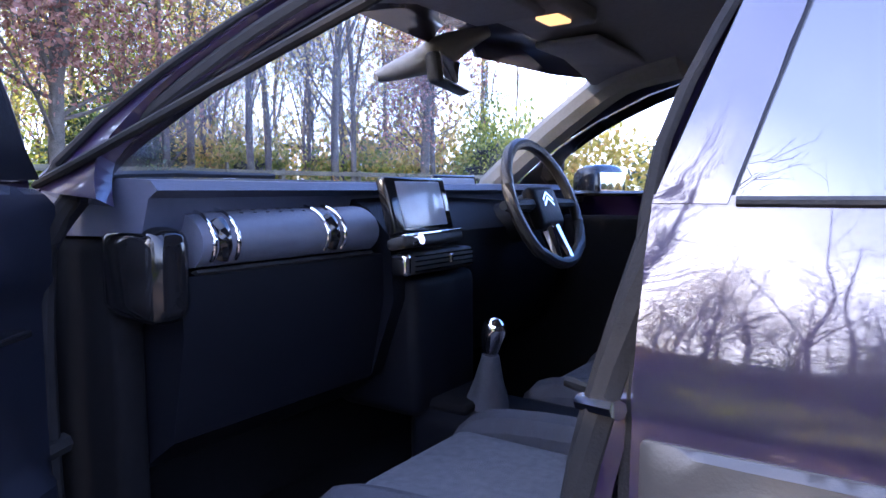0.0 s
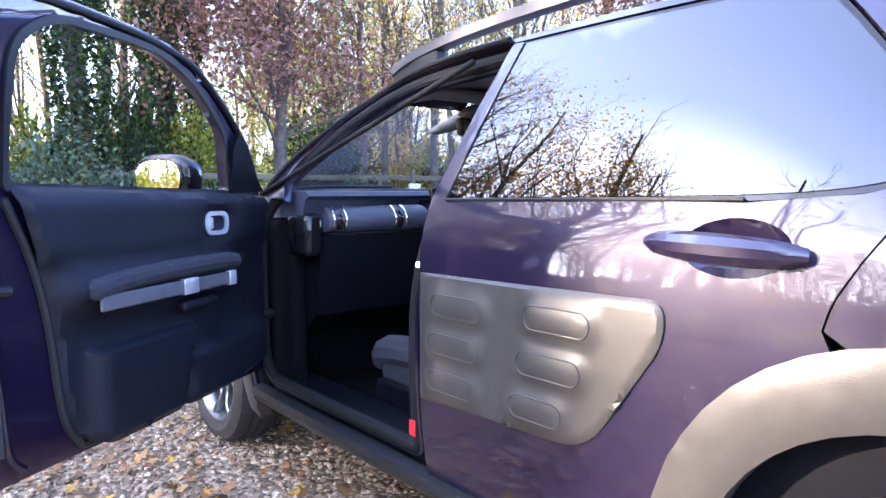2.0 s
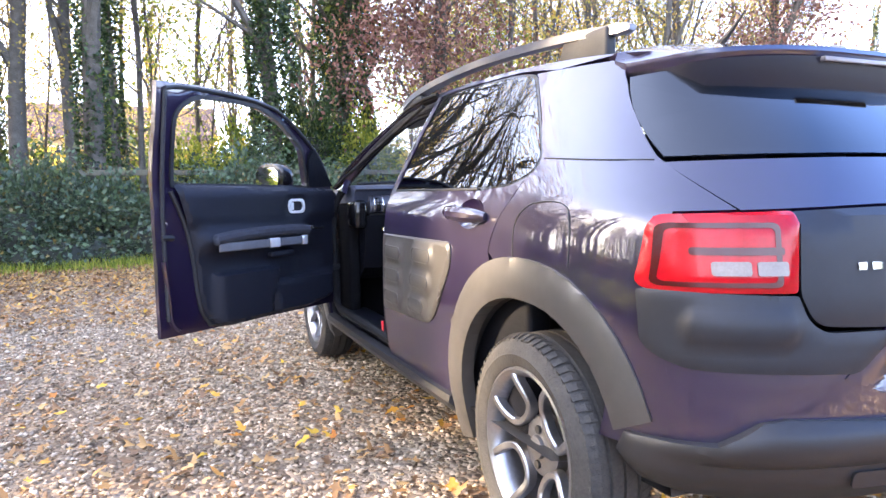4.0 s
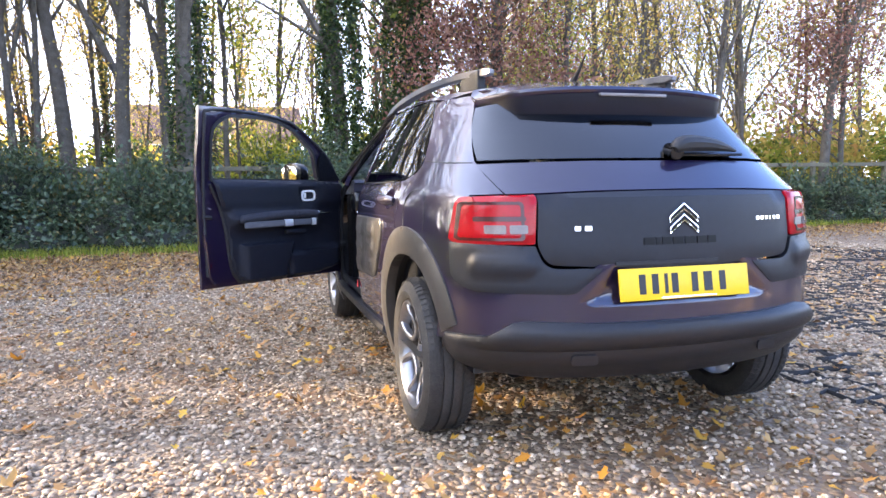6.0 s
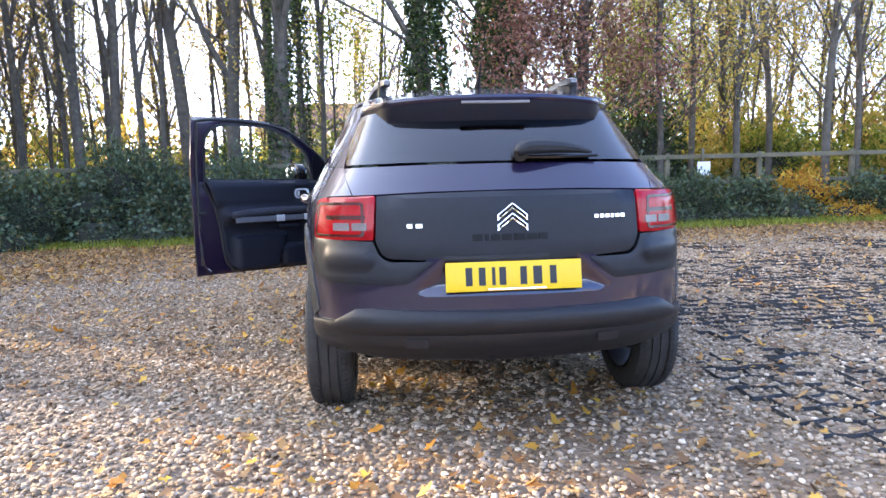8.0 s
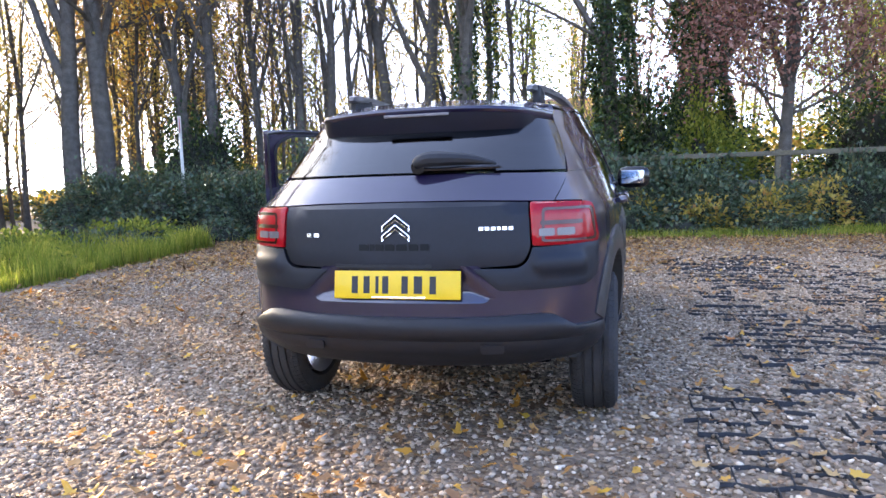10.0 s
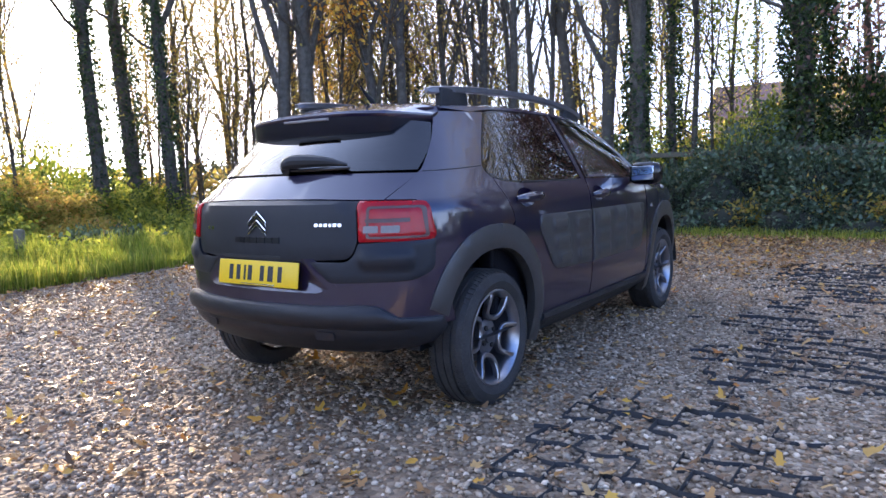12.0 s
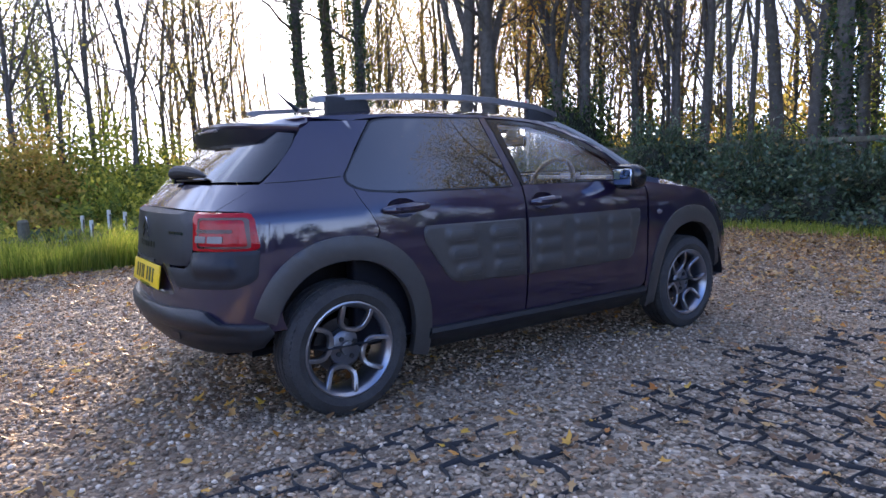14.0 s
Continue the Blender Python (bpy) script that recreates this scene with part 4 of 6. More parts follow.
CARD_LINE = rounded([(1.048, 1.07), (1.01, .94), (.968, .81), (.945, .60), (.915, .485), (.84, .435), (.30, .445), (.10, .48), (.05, .55), (.045, 1.045), (.24, 1.052)], [.02, .05, .05, .08, .05, .06, .05, .06, .04, .02, .02])
card = part("door_card", panel(flip(densify(CARD_LINE, .03)), door_in, .017, .02, card_lift, False, roll=.016), CARD, open_door, "dark moulded plastic door card")


def door_box(name, s0, s1, z0, z1, n0, n1, material, parent, bevel=.006):
    bm = bmesh.new()
    box(bm, (s0, n0, z0), (s1, n1, z1), bevel)
    for v in bm.verts:
        s, n, z = v.co
        v.co = HINGE + D_S * s + D_N * n + Vector((0, 0, z))
    bmesh.ops.recalc_face_normals(bm, faces=bm.faces)
    return part(name, bm, material, parent)


pts = [HINGE + D_S * s + D_N * -.062 + Vector((0, 0, z)) for s, z in ((.30, .838), (.36, .846), (.6, .846), (.80, .836), (.905, .822))]
part("armrest", tube([Vector(p) for p in smooth_line(pts, 4)], [.012] + [.026] * 15 + [.012], 10), FABRIC, card, "dark fabric armrest")
door_box("pull_strap", .315, .88, .772, .812, -.078, -.066, STRAP, card)
for s0 in (.325, .515):
    door_box("strap_band", s0, s0 + (.035 if s0 < .4 else .065), .770, .815, -.081, -.064, SATIN, card, .003)
door_box("switch_panel", .20, .37, .842, .853, -.085, -.045, GLOSSBLACK, card, .003)
door_box("switch", .27, .33, .851, .862, -.075, -.055, CHROME, card, .003)
door_box("pull_tab", .40, .56, .72, .748, -.064, -.030, CARD, card, .01)
ring = [(s, z) for s, z in rounded([(.285, .925), (.405, .925), (.405, .998), (.285, .998)], .034)]
ring_in = [(s, z) for s, z in rounded([(.299, .938), (.391, .938), (.391, .985), (.299, .985)], .022)]
part("release_ring", panel(flip(ring), door_in, .02, .014, .036, False, [flip(ring_in)], roll=.003), SATIN, card, "chrome door release surround")
door_box("release_dish", .298, .392, .937, .986, -.022, -.008, BLACK, card, .004)
door_box("release_lever", .360, .380, .943, .980, -.030, -.018, SATIN, card, .005)
part("mirror_corner", panel(flip(rounded([(.235, 1.055), (.245, 1.20), (.22, 1.255), (.16, 1.20), (.045, 1.06)], [.01, .02, .02, .02, .01])), door_in, .03, .02, .018), DASH, open_door)
part("door_latch", tube([HINGE + D_S * 1.115 + D_N * -.004 + Vector((0, 0, .85)), HINGE + D_S * 1.06 + D_N * -.006 + Vector((0, 0, .845))], .012, 8), BLACK, open_door)
part("check_strap", tube([(-.80, 2.06, .62), (-.86, 2.03, .62)], .018, 8), BLACK, open_door)
# mirror on the open door
bm = bmesh.new()
bmesh.ops.create_uvsphere(bm, u_segments=24, v_segments=14, radius=1)
for v in bm.verts:
    c = v.co
    v.co = Vector((math.copysign(abs(c.x) ** .75, c.x) * .122, math.copysign(abs(c.y) ** .6, c.y) * (.03 if c.y > 0 else .085), math.copysign(abs(c.z) ** .75, c.z) * .080))
MIR = Matrix.Translation(HINGE + D_S * .265 + D_N * .215 + Vector((0, 0, 1.105))) @ Matrix.Rotation(math.atan2(.811, -.585) - .12, 4, "Z")
bmesh.ops.transform(bm, matrix=MIR @ Matrix.Rotation(0, 4, "Z"), verts=bm.verts)
bmesh.ops.recalc_face_normals(bm, faces=bm.faces)
lm = part("door_mirror", bm, GLOSSBLACK, open_door)
bm = bmesh.new()
disc = [(.094 * math.copysign(abs(math.cos(a)) ** .7, math.cos(a)), .058 * math.copysign(abs(math.sin(a)) ** .7, math.sin(a))) for a in np.linspace(0, 2 * math.pi, 32, endpoint=False)]
near = [bm.verts.new(MIR @ Vector((a, .033, b))) for a, b in disc]
back = [bm.verts.new(MIR @ Vector((a, .020, b))) for a, b in disc]
bm.faces.new(near)
bm.faces.new(back[::-1])
for k in range(32):
    bm.faces.new((near[k - 1], near[k], back[k], back[k - 1]))
bmesh.ops.recalc_face_normals(bm, faces=bm.faces)
part("mirror_glass", bm, MIRROR, lm)
part("mirror_arm", tube([HINGE + D_S * .13 + D_N * .06 + Vector((0, 0, 1.03)), HINGE + D_S * .24 + D_N * .17 + Vector((0, 0, 1.035))], .022, 8), BLACK, lm)

# ---------------------------------------------------------------- door opening: jamb, seals, edge of the rear door
OPEN = rounded([(1.105, SILL + .02), (2.02, SILL + .02), (2.085, .43), (2.085, 1.00), (1.985, 1.148), (1.742, 1.292), (1.565, 1.358), (1.43, 1.384), (1.29, 1.397), (.945, 1.402), (.99, 1.18), (1.035, 1.03), (1.105, .75)], [.05, .1, .1, .05, .05, .05, .05, .05, .05, .04, .03, .05, .1])


def inset(poly, d):
    out = []
    n = len(poly)
    for i in range(n):
        a, p, b = (Vector(poly[j % n]) for j in (i - 1, i, i + 1))
        t = ((p - a).normalized() + (b - p).normalized())
        t = t.normalized() if t.length > 1e-6 else (b - p).normalized()
        out.append((p.x - t.y * d, p.y + t.x * d))
    return out


OPEN = densify(OPEN, .05)
area = sum(a[0] * b[1] - b[0] * a[1] for a, b in zip(OPEN, OPEN[1:] + OPEN[:1]))
IN1 = inset(OPEN, .026 if area > 0 else -.026)
part("door_jamb", panel([on_side(*p) for p in OPEN], skin, .04, .02, -.022, True, [[on_side(*p) for p in IN1]]), PAINT, car)


def left_skin(y, z, depth):
    x, y, z = skin(*on_side(y, z))
    return Vector((-(x - depth), y, z))


ring = [left_skin(y, z, .035) for y, z in IN1]
part("opening_seal", tube(ring + ring[:2], .019, 10, False), SEAL, car, "rubber door seal")
IN2 = inset(OPEN, .036 if area > 0 else -.036)
part("inner_trim", panel([on_side(*p) for p in IN1], skin, .04, .012, -.036, True, [[on_side(*p) for p in IN2]]), DASH, car)
# dark flange and seal along the roof edge and A pillar, bare while the door stands open
FL = [(.97, 1.402), (1.15, 1.401), (1.3, 1.395), (1.43, 1.383), (1.565, 1.357), (1.742, 1.291), (1.87, 1.223), (1.99, 1.145), (2.095, 1.04)]
FT = [(2.135, 1.055), (2.02, 1.166), (1.895, 1.248), (1.765, 1.317), (1.58, 1.374), (1.435, 1.394), (1.3, 1.403), (1.15, 1.407), (.97, 1.407)]
part("pillar_flange", panel(sides(FL + FT, .05), skin, .03, .006, .003, True, roll=.002), RECESS, car, "dark painted flange round the door opening")
part("pillar_seal", tube([left_skin(y, z + .012, -.008) for y, z in densify(FL, .06)[:-1]], .008, 8), SEAL, car)
# closing edges where the doors meet
for y0, mir in ((1.068, True), (1.072, False)):
    s = -1 if mir else 1
    verts, faces = [], []
    for k in range(24):
        z = SILL + (1.40 - SILL) * k / 23
        yy = y0 if z < 1.03 else y0 - .11 * ease(z, 1.03, 1.40)
        x = skin(*on_side(yy, z))[0]
        w = .085 if z < 1.03 else .04
        verts += [(s * (x - .004), yy, z), (s * (x - w * .5), yy + .004, z), (s * (x - w), yy - .012, z)]
        if k:
            a = (k - 1) * 3
            faces += [(a, a + 1, a + 4, a + 3), (a + 1, a + 2, a + 5, a + 4)]
    part("door_edge", (verts, faces), PAINT, car)
    if mir:
        pts = [(-(skin(*on_side(y0 - (.11 * ease(z, 1.03, 1.4)), z))[0] - .03), y0 + .012 - .11 * ease(z, 1.03, 1.4), z) for z in np.linspace(SILL + .05, 1.38, 20)]
        part("edge_seal", tube(pts, .009, 8), SEAL, car)
part("striker", tube([(-.855, 1.082, .873), (-.842, 1.10, .869), (-.825, 1.124, .864)], .008, 8), CHROME, car, "chrome door striker")
boxpart("warning_label", (-.868, 1.088, .445), (-.863, 1.112, .485), LABEL, car, .002, label="small red and white label")
# B pillars inside
for s in (1, -1):
    boxpart("inner_pillar", (s * .70 - .04, 1.00, .35), (s * .70 + .04, 1.09, 1.02), DASH, car, .02)
    part("inner_pillar", tube([(s * .72, 1.04, 1.0), (s * .69, 1.0, 1.2), (s * .60, .96, 1.37)], [.045, .04, .04], 8), PILLAR, car)
    if s > 0:
        part("inner_a_pillar", tube([Vector(p) for p in smooth_line([(s * .735, 2.14, 1.05), (s * .67, 1.95, 1.17), (s * .60, 1.74, 1.29), (s * .54, 1.58, 1.36), (s * .52, 1.42, 1.385)], 4)], [.05] * 17, 10), PILLAR, car, "pale grey pillar trim")

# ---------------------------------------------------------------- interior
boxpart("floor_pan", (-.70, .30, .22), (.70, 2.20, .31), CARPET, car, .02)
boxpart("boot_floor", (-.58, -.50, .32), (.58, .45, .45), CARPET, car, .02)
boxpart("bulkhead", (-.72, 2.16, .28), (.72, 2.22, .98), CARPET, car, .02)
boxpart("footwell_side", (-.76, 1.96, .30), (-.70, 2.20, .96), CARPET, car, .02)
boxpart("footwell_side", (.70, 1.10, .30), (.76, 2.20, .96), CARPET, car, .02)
boxpart("sill_step", (-.80, 1.12, .30), (-.64, 2.06, .385), DASH, car, .03)
boxpart("rear_side_trim", (-.78, .05, .30), (-.70, 1.04, 1.0), DASH, car, .02)
boxpart("rear_side_trim", (.70, .05, .30), (.78, 1.04, 1.0), DASH, car, .02)
dash = new("dashboard")
dash.parent = car


def profile_part(name, prof, x0, x1, material, parent, bow=0.0, n=16):
    """A (y, z) profile drawn along x, bowed back at the ends."""
    verts, faces = [], []
    P = len(prof)
    for k in range(n + 1):
        x = x0 + (x1 - x0) * k / n
        for y, z in prof:
            verts.append((x, y - bow * (x / .75) ** 2, z))
        if k:
            a = (k - 1) * P
            faces += [(a + i, a + (i + 1) % P, a + P + (i + 1) % P, a + P + i) for i in range(P)]
    faces += [tuple(range(P))[::-1], tuple(n * P + i for i in range(P))]
    ob = part(name, (verts, faces), material, parent)
    bm = bmesh.new()
    bm.from_mesh(ob.data)
    bmesh.ops.recalc_face_normals(bm, faces=bm.faces)
    bm.to_mesh(ob.data)
    bm.free()
    return ob


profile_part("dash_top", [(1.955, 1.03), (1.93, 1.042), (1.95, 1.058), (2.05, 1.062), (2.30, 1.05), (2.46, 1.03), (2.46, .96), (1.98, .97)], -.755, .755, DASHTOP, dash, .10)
LY, LZ, LR, LH = 1.915, .955, .075, .052
lid = [(LY - LR * math.cos(radians(a)), LZ + LH * math.sin(radians(a))) for a in range(-50, 111, 8)]
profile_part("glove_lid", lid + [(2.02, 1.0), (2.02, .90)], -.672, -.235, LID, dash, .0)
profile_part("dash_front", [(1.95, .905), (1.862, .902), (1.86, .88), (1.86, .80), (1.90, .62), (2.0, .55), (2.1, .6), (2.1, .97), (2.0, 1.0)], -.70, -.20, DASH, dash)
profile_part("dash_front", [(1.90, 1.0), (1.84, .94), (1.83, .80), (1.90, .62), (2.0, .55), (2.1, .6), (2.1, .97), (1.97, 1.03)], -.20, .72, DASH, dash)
profile_part("glove_seam", [(1.862, .912), (1.856, .907), (1.862, .902), (1.88, .907)], -.672, -.235, BLACK, dash)
for x in (-.628, -.368):
    for dx in (-.024, .024):
        pts = [(x + dx, LY - (LR + .003) * math.cos(radians(a)), LZ + (LH + .003) * math.sin(radians(a))) for a in range(-32, 81, 8)]
        part("strap", tube([Vector(p) for p in smooth_line(pts, 3)], .0042, 10), CHROME, dash, "chrome strap on the glove box lid")
    pts = [(x, LY - (LR - .008) * math.cos(radians(a)), LZ + (LH - .006) * math.sin(radians(a))) for a in range(-30, 50, 8)]
    part("strap_gap", tube(pts, .016, 8), GLOSSBLACK, dash)
for k in range(26):
    x, r = -.56 + .03 * (k % 9) + (.012 if k // 9 % 2 else 0), k // 9
    part("speaker_hole", tube([(x, LY - .03 + r * .02, LZ + LH - .008), (x, LY - .03 + r * .02, LZ + LH * (1 - ((.03 - r * .02) / LR) ** 2) ** .5 + .0006)], .004, 6), BLACK, dash)
boxpart("air_vent", (-.765, 1.84, .83), (-.685, 2.0, .985), GLOSSBLACK, dash, .03)
boxpart("air_vent", (.66, 1.84, .865), (.74, 1.98, 1.0), GLOSSBLACK, dash, .03)
part("vent_slit", tube([(-.64, 2.09, 1.0585), (-.56, 2.11, 1.0595)], .010, 6), BLACK, dash)
# touch screen
SCR = Matrix.Translation((-.094, 1.84, 1.0)) @ Matrix.Rotation(radians(7), 4, "Z") @ Matrix.Rotation(radians(-14), 4, "X")
tablet = boxpart("touch_screen", (-.135, -.012, -.058), (.135, .016, .072), GLOSSBLACK, dash, .008, SCR)
boxpart("screen_face", (-.100, -.0145, -.045), (.100, -.011, .060), SCREEN, tablet, .002, SCR)
boxpart("control_bar", (-.14, -.03, -.088), (.14, .02, -.062), BLACK, tablet, .010, SCR)
boxpart("bar_trim", (-.135, -.032, -.066), (.135, -.018, -.060), CHROME, tablet, .002, SCR)
part("knob", tube([SCR @ Vector((-.095, -.045, -.075)), SCR @ Vector((-.095, -.02, -.075))], .013, 14), CHROME, tablet)
INS = Matrix.Translation((.30, 2.0, 1.035)) @ Matrix.Rotation(radians(-14), 4, "X")
inst = boxpart("instrument_panel", (-.11, -.012, -.05), (.11, .02, .05), GLOSSBLACK, dash, .006, INS)
boxpart("screen_face", (-.095, -.0145, -.035), (.095, -.011, .04), SCREEN, inst, .002, INS)
boxpart("centre_vents", (-.19, 1.785, .855), (.06, 1.90, .905), BLACK, dash, .012)
for k in range(4):
    boxpart("vent_blade", (-.18, 1.782, .863 + k * .011), (.05, 1.80, .866 + k * .011), GLOSSBLACK, dash, 0)
boxpart("vent_cap", (-.215, 1.783, .855), (-.19, 1.83, .905), CHROME, dash, .010)
boxpart("vent_slider", (-.055, 1.775, .875), (-.045, 1.79, .895), CHROME, dash, .002)
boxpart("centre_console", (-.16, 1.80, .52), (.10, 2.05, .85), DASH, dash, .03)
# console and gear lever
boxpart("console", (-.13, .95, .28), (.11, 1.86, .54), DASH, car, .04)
boxpart("console_tray", (-.11, 1.70, .53), (.09, 1.85, .56), CARPET, car, .02)
lever = part("gear_lever", tube([(-.02, 1.70, .54), (-.02, 1.695, .60), (-.02, 1.69, .66)], [.055, .035, .02], 12), FABRIC, car)
part("gear_knob", tube([Vector(p) for p in smooth_line([(-.02, 1.69, .66), (-.02, 1.687, .69), (-.02, 1.68, .725), (-.02, 1.672, .748)], 3)], [.014, .018, .022, .024, .027, .028, .028, .026, .018, .006], 14), CHROME, lever)
part("handbrake", tube([(.045, 1.35, .55), (.045, 1.47, .60), (.045, 1.53, .61)], [.016, .017, .014], 10), BLACK, car)
# steering wheel
ST = Matrix.Translation((.37, 1.745, 1.0)) @ Matrix.Rotation(radians(68), 4, "X")
ringp = [ST @ Vector((.185 * math.cos(2 * math.pi * k / 40), .185 * math.sin(2 * math.pi * k / 40) * (1 if math.sin(2 * math.pi * k / 40) > -.75 else .93), 0)) for k in range(42)]
wheel_s = part("steering_wheel", tube(ringp, .0165, 10, False), LEATHER, car, "black leather steering wheel")
bm = bmesh.new()
box(bm, (-.075, -.07, -.03), (.075, .055, .012), .022, ST)
part("boss", bm, DASH, wheel_s)
for a, b in (((-.07, .005, -.012), (-.175, .0, 0)), ((.07, .005, -.012), (.175, .0, 0)), ((-.02, -.06, -.012), (-.035, -.17, 0)), ((.02, -.06, -.012), (.035, -.17, 0))):
    part("spoke", tube([ST @ Vector(a), ST @ Vector(b)], [.02, .014], 8), CHROME if a[1] < 0 else DASH, wheel_s)
for k in range(2):
    o = [(-.03, -.012), (0, .010), (.03, -.012), (.03, -.004), (0, .018), (-.03, -.004)]
    bmv = [ST @ Vector((x, y + .002 + k * .016, .0135)) for x, y in o]
    part("badge", (bmv, [tuple(range(6))]), CHROME, wheel_s, smooth=0)
part("column", tube([ST @ Vector((0, 0, -.03)), (.37, 1.90, .93)], [.05, .07], 12), DASH, wheel_s)
part("stalk", tube([(.30, 1.80, .985), (.19, 1.775, 1.0)], [.011, .013], 8), BLACK, wheel_s)
part("stalk", tube([(.44, 1.80, .985), (.54, 1.775, 1.0)], [.011, .013], 8), BLACK, wheel_s)
# interior mirror and lamp
imir = part("interior_mirror", tube([Vector(p) for p in smooth_line([(.02, 1.72, 1.405), (-.03, 1.77, 1.375), (-.115, 1.82, 1.325), (-.205, 1.87, 1.285)], 3)], [.012, .016, .022, .03, .036, .036, .03, .024, .018, .010], 20), PILLAR, car, "interior mirror on a pale stalk")
IM = Matrix.Translation((-.045, 1.78, 1.305)) @ Matrix.Rotation(radians(16), 4, "Z") @ Matrix.Rotation(radians(-8), 4, "X")
boxpart("mirror_shell", (-.11, -.012, -.035), (.11, .025, .035), BLACK, imir, .014, IM)
boxpart("mirror_glass", (-.104, -.0155, -.030), (.104, -.010, .030), MIRROR, imir, .004, IM)
lamp = boxpart("courtesy_lamp", (-.16, 1.46, 1.385), (.03, 1.62, 1.42), HEADLINER, car, .01)
boxpart("lamp_lens", (-.10, 1.49, 1.378), (-.035, 1.54, 1.389), GLOW, lamp, .004)
for s in (1, -1):
    boxpart("sun_visor", (s * .30 - .17, 1.50, 1.375), (s * .30 + .17, 1.66, 1.392), HEADLINER, car, .008)


def make_seat(x):
    """A front seat: cushion with bolsters, backrest, headrest."""
    seat = new("front_seat")
    seat.parent = car
    boxpart("seat_base", (x - .22, 1.10, .30), (x + .22, 1.58, .42), DASH, seat, .03)
    boxpart("cushion", (x - .255, 1.06, .40), (x + .255, 1.64, .535), FABRIC, seat, .055)
    boxpart("cushion_middle", (x - .165, 1.08, .50), (x + .165, 1.655, .552), FABRIC2, seat, .025)
    boxpart("cushion_front", (x - .165, 1.58, .44), (x + .165, 1.66, .545), FABRIC2, seat, .03)
    for sx in (-1, 1):
        part("bolster", tube([Vector(p) for p in smooth_line([(x + sx * .225, 1.06, .535), (x + sx * .225, 1.35, .548), (x + sx * .22, 1.60, .53), (x + sx * .20, 1.655, .48)], 4)], [.05] + [.052] * 11 + [.03], 10), FABRIC, seat)
    m = Matrix.Translation((x, 1.08, .50)) @ Matrix.Rotation(radians(20), 4, "X")
    boxpart("backrest", (-.245, -.11, 0), (.245, .03, .62), FABRIC, seat, .055, m)
    boxpart("back_middle", (-.15, -.02, .05), (.15, .045, .58), FABRIC2, seat, .03, m)
    boxpart("headrest", (-.13, -.09, .66), (.13, .01, .83), FABRIC, seat, .04, m)
    for sx in (-.06, .06):
        part("headrest_post", tube([m @ Vector((sx, -.04, .60)), m @ Vector((sx, -.04, .68))], .007, 6), CHROME, seat)
    boxpart("side_cover", (x - .285, 1.12, .33), (x - .25, 1.60, .45), DASH, seat, .015)
    return seat


make_seat(-.365)
make_seat(.365)
bench = new("rear_seat")
bench.parent = car
boxpart("cushion", (-.62, .28, .38), (.62, .80, .55), FABRIC, bench, .05)
mb = Matrix.Translation((0, .36, .52)) @ Matrix.Rotation(radians(22), 4, "X")
boxpart("backrest", (-.60, -.10, 0), (.60, .03, .55), FABRIC, bench, .05, mb)
for x in (-.38, 0, .38):
    boxpart("headrest", (x - .12, -.08, .56), (x + .12, .0, .70), FABRIC, bench, .03, mb)
boxpart("parcel_shelf", (-.58, -.36, .98), (.58, .14, 1.0), CARPET, car, .005)

# ---------------------------------------------------------------- ground and woodland
def raw_mesh(name, verts, faces, material, smooth=False):
    """A large mesh from arrays; faces all with the same corner count."""
    verts, faces = np.asarray(verts, np.float32), np.asarray(faces, np.int32)
    me = bpy.data.meshes.new(name)
    me.vertices.add(len(verts))
    me.vertices.foreach_set("co", verts.ravel())
    k = faces.shape[1]
    me.loops.add(faces.size)
    me.loops.foreach_set("vertex_index", faces.ravel())
    me.polygons.add(len(faces))
    me.polygons.foreach_set("loop_start", np.arange(0, faces.size, k, dtype=np.int32))
    me.update(calc_edges=True)
    if smooth:
        me.polygons.foreach_set("use_smooth", np.ones(len(faces), bool))
    me.materials.append(material)
    return me


def nodes_of(name):
    m = bpy.data.materials.new(name)
    m.use_nodes = True
    return m, m.node_tree, m.node_tree.nodes["Principled BSDF"]


def ramp_of(nt, stops):
    r = nt.nodes.new("ShaderNodeValToRGB")
    e = r.color_ramp.elements
    while len(e) < len(stops):
        e.new(0.5)
    for k, (p, c) in enumerate(stops):
        e[k].position, e[k].color = p, (*c, 1)
    return r


def leaf_mat(name, stops, through=0.35, rough=0.6):
    """Leaves: colour by island, light coming through."""
    m, nt, b = nodes_of(name)
    g = nt.nodes.new("ShaderNodeNewGeometry")
    r = ramp_of(nt, stops)
    nt.links.new(g.outputs["Random Per Island"], r.inputs[0])
    nt.links.new(r.outputs[0], b.inputs["Base Color"])
    b.inputs["Roughness"].default_value = rough
    t, mx = nt.nodes.new("ShaderNodeBsdfTranslucent"), nt.nodes.new("ShaderNodeMixShader")
    nt.links.new(r.outputs[0], t.inputs[0])
    mx.inputs[0].default_value = through
    nt.links.new(b.outputs[0], mx.inputs[1])
    nt.links.new(t.outputs[0], mx.inputs[2])
    nt.links.new(mx.outputs[0], nt.nodes["Material Output"].inputs[0])
    return m


